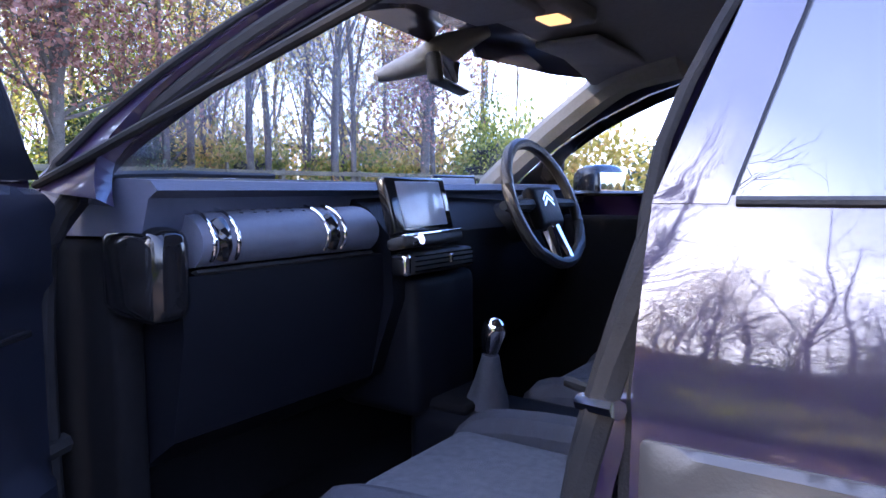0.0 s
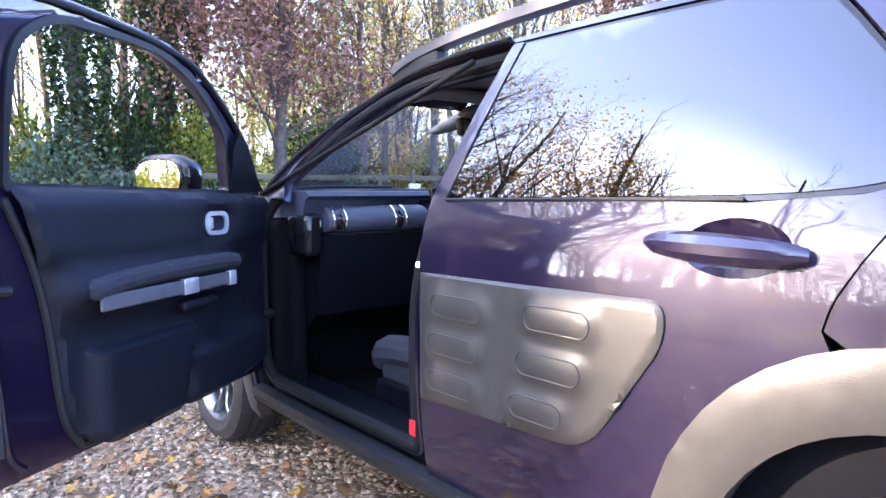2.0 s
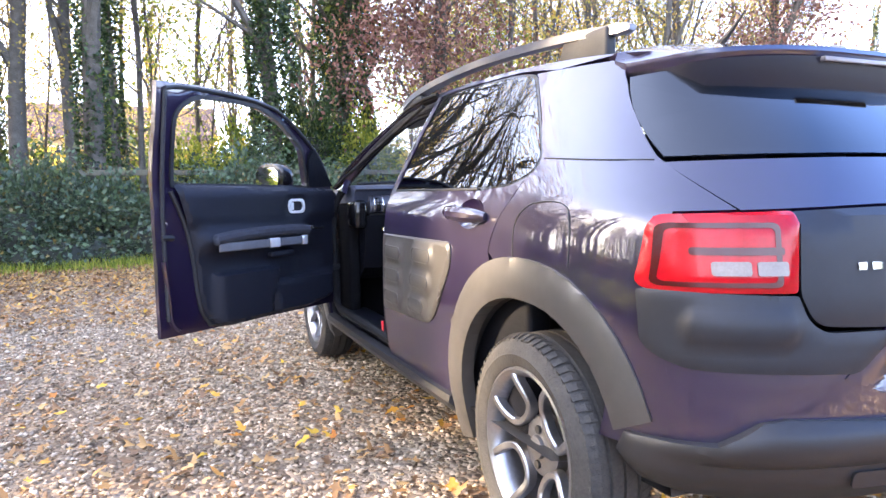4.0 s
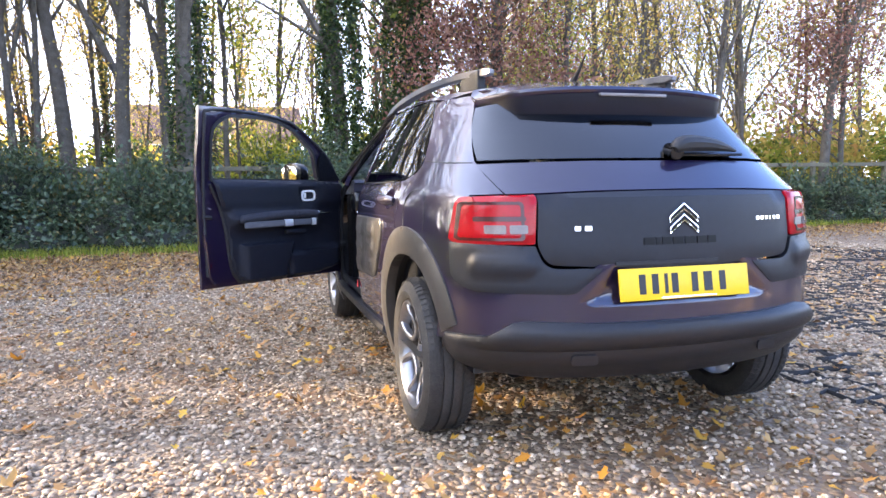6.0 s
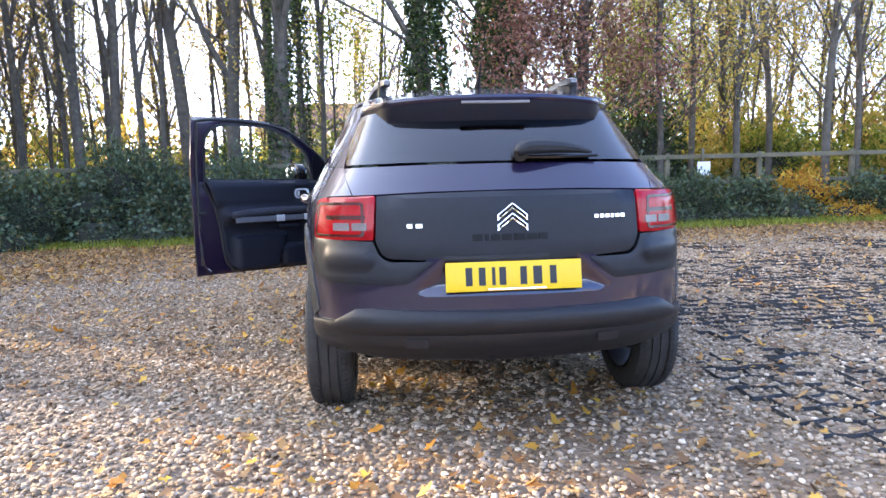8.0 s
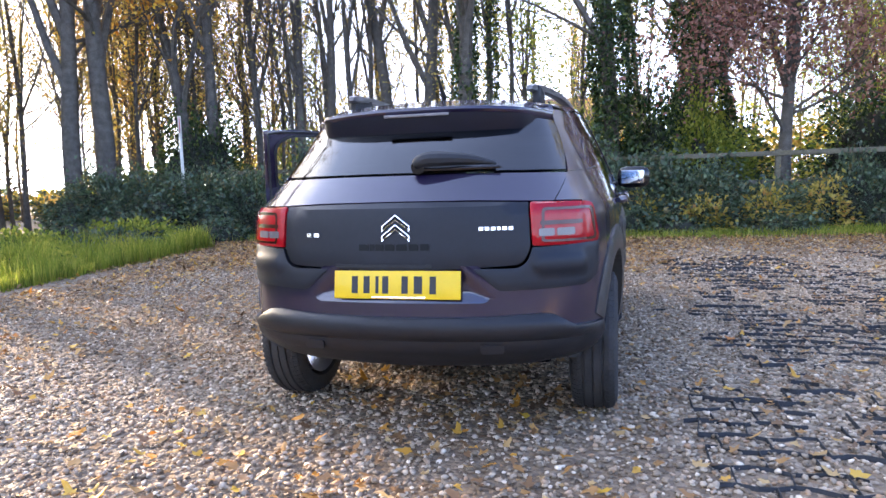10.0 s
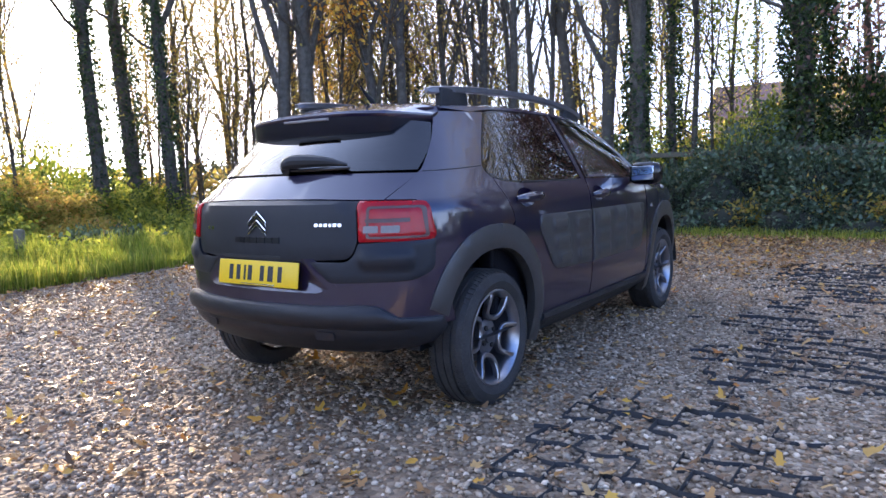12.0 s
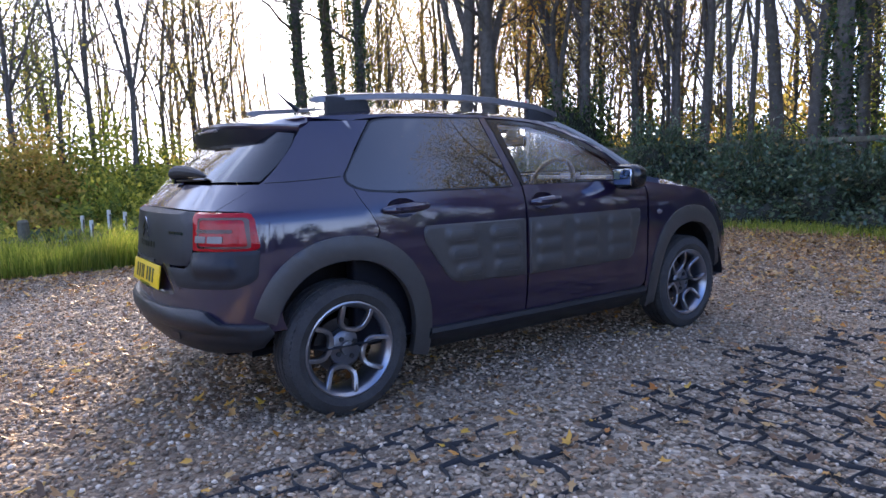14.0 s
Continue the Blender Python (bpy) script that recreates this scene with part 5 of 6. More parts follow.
STONE_STOPS = [(0, (.085, .070, .056)), (.2, (.165, .135, .105)), (.45, (.26, .225, .185)), (.7, (.36, .318, .265)), (.82, (.25, .165, .105)), (.93, (.43, .385, .33)), (1, (.54, .495, .43))]
STONE, nt, b = nodes_of("pebble")
g = nt.nodes.new("ShaderNodeNewGeometry")
r = ramp_of(nt, STONE_STOPS)
nt.links.new(g.outputs["Random Per Island"], r.inputs[0])
nz = nt.nodes.new("ShaderNodeTexNoise")
nz.inputs["Scale"].default_value = 120
mixc = nt.nodes.new("ShaderNodeMixRGB")
mixc.blend_type = "MULTIPLY"
mixc.inputs[0].default_value = .5
nt.links.new(r.outputs[0], mixc.inputs[1])
nt.links.new(nz.outputs["Fac"], mixc.inputs[2])
gain = nt.nodes.new("ShaderNodeMixRGB")
gain.blend_type = "MULTIPLY"
gain.inputs[0].default_value = 1
gain.inputs[2].default_value = (2.02, 1.80, 1.52, 1)
nt.links.new(mixc.outputs[0], gain.inputs[1])
nt.links.new(gain.outputs[0], b.inputs["Base Color"])
b.inputs["Roughness"].default_value = .82
b.inputs["Specular IOR Level"].default_value = .27

GROUND, nt, b = nodes_of("gravel_ground")
co = nt.nodes.new("ShaderNodeTexCoord")
vor = nt.nodes.new("ShaderNodeTexVoronoi")
vor.inputs["Scale"].default_value = 38
nt.links.new(co.outputs["Object"], vor.inputs["Vector"])
r = ramp_of(nt, STONE_STOPS)
sep = nt.nodes.new("ShaderNodeSeparateColor")
nt.links.new(vor.outputs["Color"], sep.inputs[0])
nt.links.new(sep.outputs[0], r.inputs[0])
big = nt.nodes.new("ShaderNodeTexNoise")
big.inputs["Scale"].default_value = .35
big.inputs["Detail"].default_value = 6
nt.links.new(co.outputs["Object"], big.inputs["Vector"])
earth = nt.nodes.new("ShaderNodeMixRGB")
er = ramp_of(nt, [(.42, (0, 0, 0)), (.62, (.75, .75, .75))])
nt.links.new(big.outputs["Fac"], er.inputs[0])
nt.links.new(er.outputs[0], earth.inputs[0])
nt.links.new(r.outputs[0], earth.inputs[1])
earth.inputs[2].default_value = (.20, .145, .10, 1)
gm = nt.nodes.new("ShaderNodeMixRGB")
gm.blend_type = "MULTIPLY"
gm.inputs[0].default_value = 1
gm.inputs[2].default_value = (1.05, .93, .77, 1)
nt.links.new(earth.outputs[0], gm.inputs[1])
nt.links.new(gm.outputs[0], b.inputs["Base Color"])
b.inputs["Roughness"].default_value = .9
bp = nt.nodes.new("ShaderNodeBump")
bp.inputs["Strength"].default_value, bp.inputs["Distance"].default_value = 1.0, .02
inv = nt.nodes.new("ShaderNodeMath")
inv.operation = "SUBTRACT"
inv.inputs[0].default_value = 1
nt.links.new(vor.outputs["Distance"], inv.inputs[1])
nt.links.new(inv.outputs[0], bp.inputs["Height"])
nt.links.new(bp.outputs[0], b.inputs["Normal"])

SOIL = mat("woodland_soil", (.075, .055, .035), .95, 0, .5, 2.5, 1.0, 30, second=(.12, .085, .045))
BARK = mat("bark", (.075, .064, .050), .92, 0, .45, 7, .8, 45, second=(.16, .14, .112))
IVY = leaf_mat("ivy_leaves", [(0, (.015, .035, .012)), (.5, (.035, .07, .02)), (.85, (.07, .12, .03)), (1, (.18, .22, .04))], .35, .35)
BRAMBLE = leaf_mat("bramble_leaves", [(0, (.036, .062, .034)), (.5, (.078, .118, .060)), (.85, (.125, .18, .085)), (.95, (.13, .11, .04)), (1, (.22, .15, .04))], .25, .36)
COPPER = leaf_mat("copper_leaves", [(0, (.17, .072, .055)), (.5, (.31, .145, .105)), (1, (.46, .26, .19))], .5)
GOLD = leaf_mat("golden_leaves", [(0, (.42, .16, .02)), (.5, (.65, .33, .04)), (1, (.70, .52, .08))], .5)
PALE = leaf_mat("pale_autumn_leaves", [(0, (.22, .20, .04)), (.4, (.48, .38, .08)), (.75, (.62, .46, .11)), (1, (.55, .28, .08))], .6)
GREENY = leaf_mat("yellow_green_leaves", [(0, (.09, .14, .025)), (.5, (.24, .29, .04)), (1, (.48, .46, .08))], .6)
GRASS = leaf_mat("grass_blades", [(0, (.11, .16, .022)), (.6, (.30, .36, .045)), (1, (.52, .46, .10))], .66)
FALLEN = leaf_mat("fallen_leaves", [(0, (.09, .05, .025)), (.4, (.26, .13, .05)), (.65, (.42, .21, .06)), (.85, (.52, .34, .14)), (.93, (.56, .24, .04)), (1, (.66, .40, .04))], .2, .55)
WOOD = mat("weathered_wood", (.13, .112, .07), .85, 0, .4, 3, .5, 60)

bm = bmesh.new()
bmesh.ops.create_grid(bm, x_segments=60, y_segments=60, size=260)
ground = part("ground", bm, GROUND)
tagged(ground, "pale pebble gravel ground strewn with leaves", "ground", kind="structure")


def soil_patch(name, ring, label):
    bm = bmesh.new()
    vs = [bm.verts.new((x, y, .006)) for x, y in ring]
    bm.faces.new(vs)
    bmesh.ops.triangulate(bm, faces=bm.faces)
    return tagged(part(name, bm, SOIL, smooth=0), label, "ground", kind="structure")


soil_patch("woodland_floor", [(-5.6, -60), (-5.3, -3), (-5.6, 2), (-6.6, 6), (-6.2, 8.6), (-3, 9.3), (2, 9.6), (8, 10.6), (14, 10.2), (22, 9.0), (60, 6), (60, 90), (-90, 90), (-90, -60)], "dark woodland soil behind the verge")


def quads(centers, size, spread, flat=0.0, seed=0, fold=.25):
    """Folded diamond leaves round centres: verts and quad faces."""
    rg = np.random.default_rng(seed)
    n = len(centers)
    d = rg.normal(size=(n, 3))
    d[:, 2] *= (1 - flat)
    d /= np.linalg.norm(d, axis=1)[:, None] + 1e-9
    e = rg.normal(size=(n, 3))
    if flat:
        e[:, 2] *= (1 - flat)
    e -= (e * d).sum(1)[:, None] * d
    e /= np.linalg.norm(e, axis=1)[:, None] + 1e-9
    nrm = np.cross(d, e)
    s = (size * rg.uniform(.6, 1.4, n))[:, None]
    c = centers + rg.normal(size=(n, 3)) * spread
    v = np.stack([c - d * s * .6, c + e * s * .36 + nrm * s * fold, c + d * s * .6, c - e * s * .36 + nrm * s * fold], 1).reshape(-1, 3)
    return v, np.arange(n * 4).reshape(-1, 4)


# pebbles lying on the ground where the camera passes
def pebbles(p, lo, hi, seed, fine=False):
    """Uneven rounded stones at places (x, y)."""
    rg = np.random.default_rng(seed)
    n = len(p)
    if fine:
        g = (1 + 5 ** .5) / 2
        sv = np.array([(-1, g, 0), (1, g, 0), (-1, -g, 0), (1, -g, 0), (0, -1, g), (0, 1, g), (0, -1, -g), (0, 1, -g), (g, 0, -1), (g, 0, 1), (-g, 0, -1), (-g, 0, 1)]) / math.hypot(1, g)
        sf = np.array([(0, 11, 5), (0, 5, 1), (0, 1, 7), (0, 7, 10), (0, 10, 11), (1, 5, 9), (5, 11, 4), (11, 10, 2), (10, 7, 6), (7, 1, 8), (3, 9, 4), (3, 4, 2), (3, 2, 6), (3, 6, 8), (3, 8, 9), (4, 9, 5), (2, 4, 11), (6, 2, 10), (8, 6, 7), (9, 8, 1)])
    else:
        sv = np.array([(1, 0, 0), (-1, 0, 0), (0, 1, 0), (0, -1, 0), (0, 0, 1), (0, 0, -1)], float)
        sf = np.array([(0, 2, 4), (2, 1, 4), (1, 3, 4), (3, 0, 4), (2, 0, 5), (1, 2, 5), (3, 1, 5), (0, 3, 5)])
    m = len(sv)
    s = lo * (hi / lo) ** (rg.random(n) ** 1.5)
    a = rg.uniform(0, 2 * math.pi, n)
    jit = rg.uniform(.78, 1.2, (n, m, 1)) * sv[None]
    jit += rg.normal(size=(n, m, 3)) * (.09 if fine else .14)
    jit *= (s[:, None] * np.stack([np.ones(n), rg.uniform(.62, .95, n), rg.uniform(.42, .68, n)], 1))[:, None, :]
    tilt = rg.normal(size=n) * .35
    c, sn = np.cos(tilt), np.sin(tilt)
    y, z = jit[:, :, 1] * c[:, None] - jit[:, :, 2] * sn[:, None], jit[:, :, 1] * sn[:, None] + jit[:, :, 2] * c[:, None]
    x = jit[:, :, 0]
    ca, sa = np.cos(a)[:, None], np.sin(a)[:, None]
    v = np.stack([x * ca - y * sa + p[:, :1], x * sa + y * ca + p[:, 1:], z + (s * rg.uniform(.05, .7, n))[:, None]], 2)
    f = (np.arange(n) * m)[:, None, None] + sf[None]
    return v.reshape(-1, 3), f.reshape(-1, 3)


rg = np.random.default_rng(11)
spots = np.stack([rg.uniform(-5.2, 5.6, 118000), rg.uniform(-3.6, 4.6, 118000)], 1)
near = (spots[:, 0] > -3.2) & (spots[:, 0] < 4.4) & (spots[:, 1] < .3) & (spots[:, 1] > -2.9)
stones = [pebbles(spots[near], .0078, .0185, 11, True), pebbles(spots[~near], .0078, .0190, 13)]
spots = np.stack([rg.uniform(-6, 8, 24000), rg.uniform(4.2, 9.2, 24000)], 1)
stones.append(pebbles(spots, .011, .025, 12))
base, sv, sf = 0, [], []
for v, f in stones:
    sv.append(v)
    sf.append(f + base)
    base += len(v)
me = raw_mesh("gravel", np.concatenate(sv), np.concatenate(sf), STONE, True)
tagged(new("gravel", me), "loose rounded grey and tan gravel pebbles", "gravel", kind="stuff")

# fallen leaves: lobed, curled
def fallen(pos, size, seed):
    rg = np.random.default_rng(seed)
    n = len(pos)
    k = 11
    ang = np.linspace(0, 2 * math.pi, k, endpoint=False)
    rad = np.array([1.0, .45, .8, .4, .62, .35, .42, .35, .62, .4, .8])
    sh = np.stack([np.cos(ang) * rad, np.sin(ang) * rad * .8], 1)
    a = rg.uniform(0, 2 * math.pi, n)
    s = size * rg.uniform(.6, 1.35, n)
    cx, cy = np.cos(a)[:, None], np.sin(a)[:, None]
    x, y = sh[None, :, 0] * s[:, None], sh[None, :, 1] * s[:, None]
    curl = rg.uniform(-6, 16, n)[:, None] * (x ** 2) + rg.uniform(-4, 14, n)[:, None] * (y ** 2) + rg.normal(size=(n, k)) * .003
    tx, ty = rg.normal(size=(n, 1)) * .22, rg.normal(size=(n, 1)) * .22
    z = curl + x * tx + y * ty
    z = z - z.min(1)[:, None] + pos[:, 2:3]
    v = np.stack([x * cx - y * cy + pos[:, :1], x * cy + y * cx + pos[:, 1:2], z], 2).reshape(-1, 3)
    # centre fan
    c = np.stack([pos[:, 0], pos[:, 1], z.mean(1) - .002], 1)
    base = len(v)
    i = np.arange(k)
    f = np.stack([np.broadcast_to((np.arange(n) * k)[:, None], (n, k)) + i, np.broadcast_to((np.arange(n) * k)[:, None], (n, k)) + (i + 1) % k, np.broadcast_to((base + np.arange(n))[:, None], (n, k))], 2).reshape(-1, 3)
    return np.r_[v, c], f


rg = np.random.default_rng(21)
p = np.stack([rg.uniform(-6, 7, 7000), rg.uniform(-2.4, 8, 7000), np.full(7000, .021)], 1)
q = np.stack([rg.normal(.0, .55, 260), rg.normal(-.35, .6, 260), np.full(260, .021)], 1)
q2 = np.stack([rg.uniform(-3.4, -.7, 700), rg.uniform(.2, 3.6, 700), np.full(700, .021)], 1)
q3 = np.stack([rg.normal(-.6, .9, 160), rg.normal(-1.6, .35, 160), np.full(160, .021)], 1)
far = np.stack([rg.uniform(-8, 16, 16000), 8.9 - np.abs(rg.normal(0, 1.5, 16000)), np.full(16000, .02)], 1)
far2 = np.stack([-5.3 + np.abs(rg.normal(0, .9, 3500)), rg.uniform(-4, 8, 3500), np.full(3500, .02)], 1)
far[:, 1] += .09 * np.clip(far[:, 0] - 2, 0, 12)
v1, f1 = fallen(np.r_[p, q, q2, q3], .035, 1)
far3 = np.stack([rg.uniform(-6.5, 1.5, 7000), rg.uniform(4.2, 9.2, 7000), np.full(7000, .021)], 1)
v2, f2 = fallen(np.r_[far, far2, far3], .04, 2)
me = raw_mesh("fallen_leaves", np.r_[v1, v2], np.r_[f1, f2 + len(v1)], FALLEN)
tagged(new("fallen_leaves", me), "yellow, orange and brown fallen leaves on gravel", "leaves", kind="stuff")

# large fresh leaves lying singly
BRIGHT = leaf_mat("fresh_fallen_leaves", [(0, (.48, .16, .025)), (.4, (.60, .25, .03)), (.75, (.66, .40, .06)), (1, (.42, .22, .08))], .3, .55)
rg = np.random.default_rng(44)
lone = np.stack([rg.uniform(-5, 4.5, 230), rg.uniform(-2.4, 5.5, 230), np.full(230, .024)], 1)
lone = np.r_[lone, np.stack([rg.normal(-.5, .8, 50), rg.normal(-1.1, .4, 50), np.full(50, .024)], 1)]
v1, f1 = fallen(lone, .042, 5)
tagged(new("fresh_leaves", raw_mesh("fresh_leaves", v1, f1, BRIGHT)), "large orange and yellow leaves lying singly on gravel", "leaves", kind="stuff")

# plastic ground grid showing through the gravel
GRIDM = mat("grid_plastic", (.018, .018, .018), .7, 0, .4, 12)
verts, faces = [], []
rg = random.Random(9)


def row_pt(x, j):
    """A place on the j-th wavy rib of the grid."""
    h = noise.noise_vector(Vector((x * 2.2, j * .8, 3.1)))
    k = noise.noise(Vector((x * .4, j * .15, 1.7)))
    return Vector((x + .02 * h.x, -2.2 + j * .155 + h.y * .045 + .06 * k + .02 * math.sin(x * 25.1 + j * math.pi), .0125 + h.z * .015))


def strip_between(a, b, w=.0023):
    d = (b - a)
    n = Vector((-d.y, d.x, 0)).normalized() * w
    base = len(verts)
    for m_ in (a, (a + b) / 2, b):
        top = m_.z + .005
        verts.extend([(m_.x - n.x, m_.y - n.y, -.01), (m_.x - n.x * .7, m_.y - n.y * .7, top), (m_.x + n.x * .7, m_.y + n.y * .7, top), (m_.x + n.x, m_.y + n.y, -.01)])
    for k in range(2):
        o = base + k * 4
        for i in range(3):
            faces.append((o + i, o + 4 + i, o + 5 + i, o + 1 + i))


def bare(x, y):
    """Where the stones have worn away from the grid."""
    if x < 1.0 and y > -.45 or y < -2.1:
        return False
    c = noise.noise(Vector((x * .8, y * .7, 7.7))) + .5 * noise.noise(Vector((x * 2.6, y * 2.2, 2.2)))
    return c + .6 * noise.noise(Vector((x * 7, y * 7, 4.4))) + .14 - .8 * ease(1.7 - x, 0, 1.1) - .9 * ease(y, 4.0, 7.5) + .15 * ease(x, 2, 3.5) > 0


for j in range(0, 62):
    for k in range(0, 112):
        x = .6 + k * .0625
        a, b_ = row_pt(x, j), row_pt(x + .0625, j)
        if bare(a.x, a.y):
            strip_between(a, b_)
            if (k + 2 * (j % 2)) % 3 == 0:
                strip_between(a, row_pt(x, j + 1), .0026)
me = raw_mesh("ground_grid", verts, faces, GRIDM)
tagged(new("ground_grid", me), "worn black plastic gravel grid showing through stones", "ground grid", kind="stuff")

# grass verge
def grass(pos, h, seed, w=.006):
    rg = np.random.default_rng(seed)
    n = len(pos)
    a = rg.uniform(0, 2 * math.pi, n)
    hh = h * rg.uniform(.5, 1.3, n)
    bend = hh * rg.uniform(.1, .7, n)
    dx, dy = np.cos(a), np.sin(a)
    px, py = -dy * w, dx * w
    b0 = pos.copy()
    mid = pos + np.stack([dx * bend * .3, dy * bend * .3, hh * .6], 1)
    tip = pos + np.stack([dx * bend, dy * bend, hh], 1)
    off = np.stack([px, py, np.zeros(n)], 1)
    v = np.stack([b0 - off, b0 + off, mid + off * .7, mid - off * .7, tip], 1).reshape(-1, 3)
    o = (np.arange(n) * 5)[:, None]
    return v, np.concatenate([o + np.array([[0, 1, 2]]), o + np.array([[0, 2, 3]]), o + np.array([[3, 2, 4]])])


rg = np.random.default_rng(31)
n = 52000
left = np.stack([-5.35 - np.abs(rg.normal(0, 1.5, n)), rg.uniform(-9, 7.5, n), np.zeros(n)], 1)
left[:, 0] -= .12 * np.clip(left[:, 1], 0, 8)
n = 22000
frontg = np.stack([rg.uniform(-8, 15, n), 9.0 + rg.uniform(-.4, 1.0, n) + .25 * np.sin(np.arange(n) * .37), np.zeros(n)], 1)
frontg[:, 1] += .09 * np.clip(frontg[:, 0] - 2, 0, 12)
left_h = .30 + .16 * np.sin(left[:, 0] * 3.1 + 2 * np.sin(left[:, 1] * 1.7)) * np.cos(left[:, 1] * 2.3)
v1, f1 = grass(left, left_h, 1)
v2, f2 = grass(frontg, np.full(len(frontg), .13), 2)
me = raw_mesh("grass", np.r_[v1, v2], np.r_[f1, f2 + len(v1)], GRASS)
tagged(new("grass", me), "long sunlit grass along the verge", "grass", kind="stuff")


def mound(name, spots, n, size, material, label, seed, core=True, category="bush"):
    """Leafy growth over a row of mounds: (x, y, rx, ry, height)."""
    rg = np.random.default_rng(seed)
    tot = sum(rx * ry * h for _, _, rx, ry, h in spots)
    pts = []
    for x, y, rx, ry, h in spots:
        k = int(n * rx * ry * h / tot)
        d = rg.normal(size=(k, 3))
        d /= np.linalg.norm(d, axis=1)[:, None]
        d[:, 2] = np.abs(d[:, 2])
        rr = (rg.uniform(.72, 1.06, k) + .34 * (rg.random(k) < .10) * rg.random(k))[:, None]
        lump = 1 + .20 * np.sin(d[:, :1] * 7 + x) * np.cos(d[:, 1:2] * 6 + y * 2) + .10 * np.sin(d[:, 2:] * 13 + 5 * x)
        pts.append(np.array([x, y, .02]) + d * rr * lump * np.array([rx, ry, h]))
    v, f = quads(np.concatenate(pts), size, .05, .3, seed)
    thing = new(name)
    ob = new("foliage", raw_mesh("foliage", v, f, material))
    ob.parent = thing
    ob["kind"] = "stuff"
    # a solid dark core stands in for the shade deep inside the leaves
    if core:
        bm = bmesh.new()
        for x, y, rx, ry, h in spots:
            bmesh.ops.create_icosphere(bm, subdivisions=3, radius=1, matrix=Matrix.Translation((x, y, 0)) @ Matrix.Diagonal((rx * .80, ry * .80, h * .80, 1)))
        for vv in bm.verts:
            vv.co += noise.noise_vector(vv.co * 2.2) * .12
        part("shade_core", bm, DARKCORE, thing)
    tagged(thing, label, category)
    return thing


# shade inside the bushes, given as a near-black green
DARKCORE = mat("inner_shade", (.022, .024, .014), .95, 0, .5, 9, .8, 30)
rg = random.Random(4)
for k in range(13):
    x = -10.6 + k * 1.17 + rg.uniform(-.2, .2)
    y = 10.9 - (.9 if x < -6.5 else 0) + rg.uniform(-.2, .2)
    h = 1.46 + rg.uniform(-.38, .40) - (.35 if x > 2.6 else 0)
    lumps = [(x, y, .95, .85, h), (x + rg.uniform(.2, .6), y + .5, .7, .6, h * rg.uniform(.95, 1.15)), (x - rg.uniform(.1, .5), y - .65, .75, .6, h * rg.uniform(.6, .78)), (x + rg.uniform(-.4, .5), y - 1.15, .62, .5, h * rg.uniform(.28, .45))]
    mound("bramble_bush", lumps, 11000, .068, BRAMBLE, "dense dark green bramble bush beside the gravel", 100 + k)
for k, (x, y, h) in enumerate(((1.2, 9.95, .75), (2.3, 9.7, .65), (3.4, 9.75, .85), (.2, 9.8, .5), (4.4, 10.0, .9))):
    mound("yellowing_bramble", [(x, y, .45, .35, h)], 420, .07, PALE, "thin yellowing bramble in front of the hedge", 120 + k, core=False)
for k in range(9):
    x = 5.2 + k * 1.25
    mound("low_bramble", [(x, 11.2 - .06 * k + rg.uniform(-.3, .2), .9, .6, rg.uniform(.75, 1.2)), (x + .5, 10.5 - .06 * k, .7, .5, rg.uniform(.3, .55))], 5200, .065, BRAMBLE if k != 3 else GOLD, "low bramble growth below the fence", 130 + k)
for k in range(12):
    y = -8 + k * 1.5
    x = -11.6 - (.25 * k if k > 7 else 0) + rg.uniform(-.6, .6)
    f = 1.0 if y < 1.2 else .55
    mound("verge_bush", [(x, y, 1.1, .9, rg.uniform(.6, 1.0) * f), (x - 1.9, y + .4, 1.3, 1.1, rg.uniform(1.3, 2.0) * f), (x - 3.6, y + .2, 1.4, 1.2, rg.uniform(1.7, 2.5) * f)], 8000, .085, (GREENY, PALE, GREENY, GREENY)[k % 4], "sunlit yellow-green bush on the verge", 150 + k, core=False)
for k in range(15):
    mound("verge_growth", [(-7.9 + rg.uniform(-.5, .5), -8 + 1.1 * k, .9, .8, rg.uniform(.25, .5))], 2200, .07, (GREENY, BRAMBLE, GREENY)[k % 3], "low yellow-green growth behind the verge grass", 400 + k)
for k, (x, y) in enumerate(((7.0, 15.5), (-1.0, 16.5), (-10.5, 13.5), (11, 16), (3.3, 16.3), (16.5, 11.5))):
    mound("holly_bush", [(x, y, 1.6, 1.3, rg.uniform(2.2, 3.4))], 6000, .09, IVY if k % 2 == 0 else GREENY, "tall evergreen bush under the trees", 170 + k)

for k, (x, y, h) in enumerate(((.1, 13.7, 2.2), (1.7, 13.6, 2.9), (2.7, 13.2, 2.4))):
    mound("laurel_bush", [(x, y, 1.0, .9, h), (x + .5, y - .3, .7, .6, h * .6)], 9000, .085, GREENY if k % 2 == 0 else IVY, "tall green bush rising behind the fence", 190 + k)

# ---------------------------------------------------------------- trees


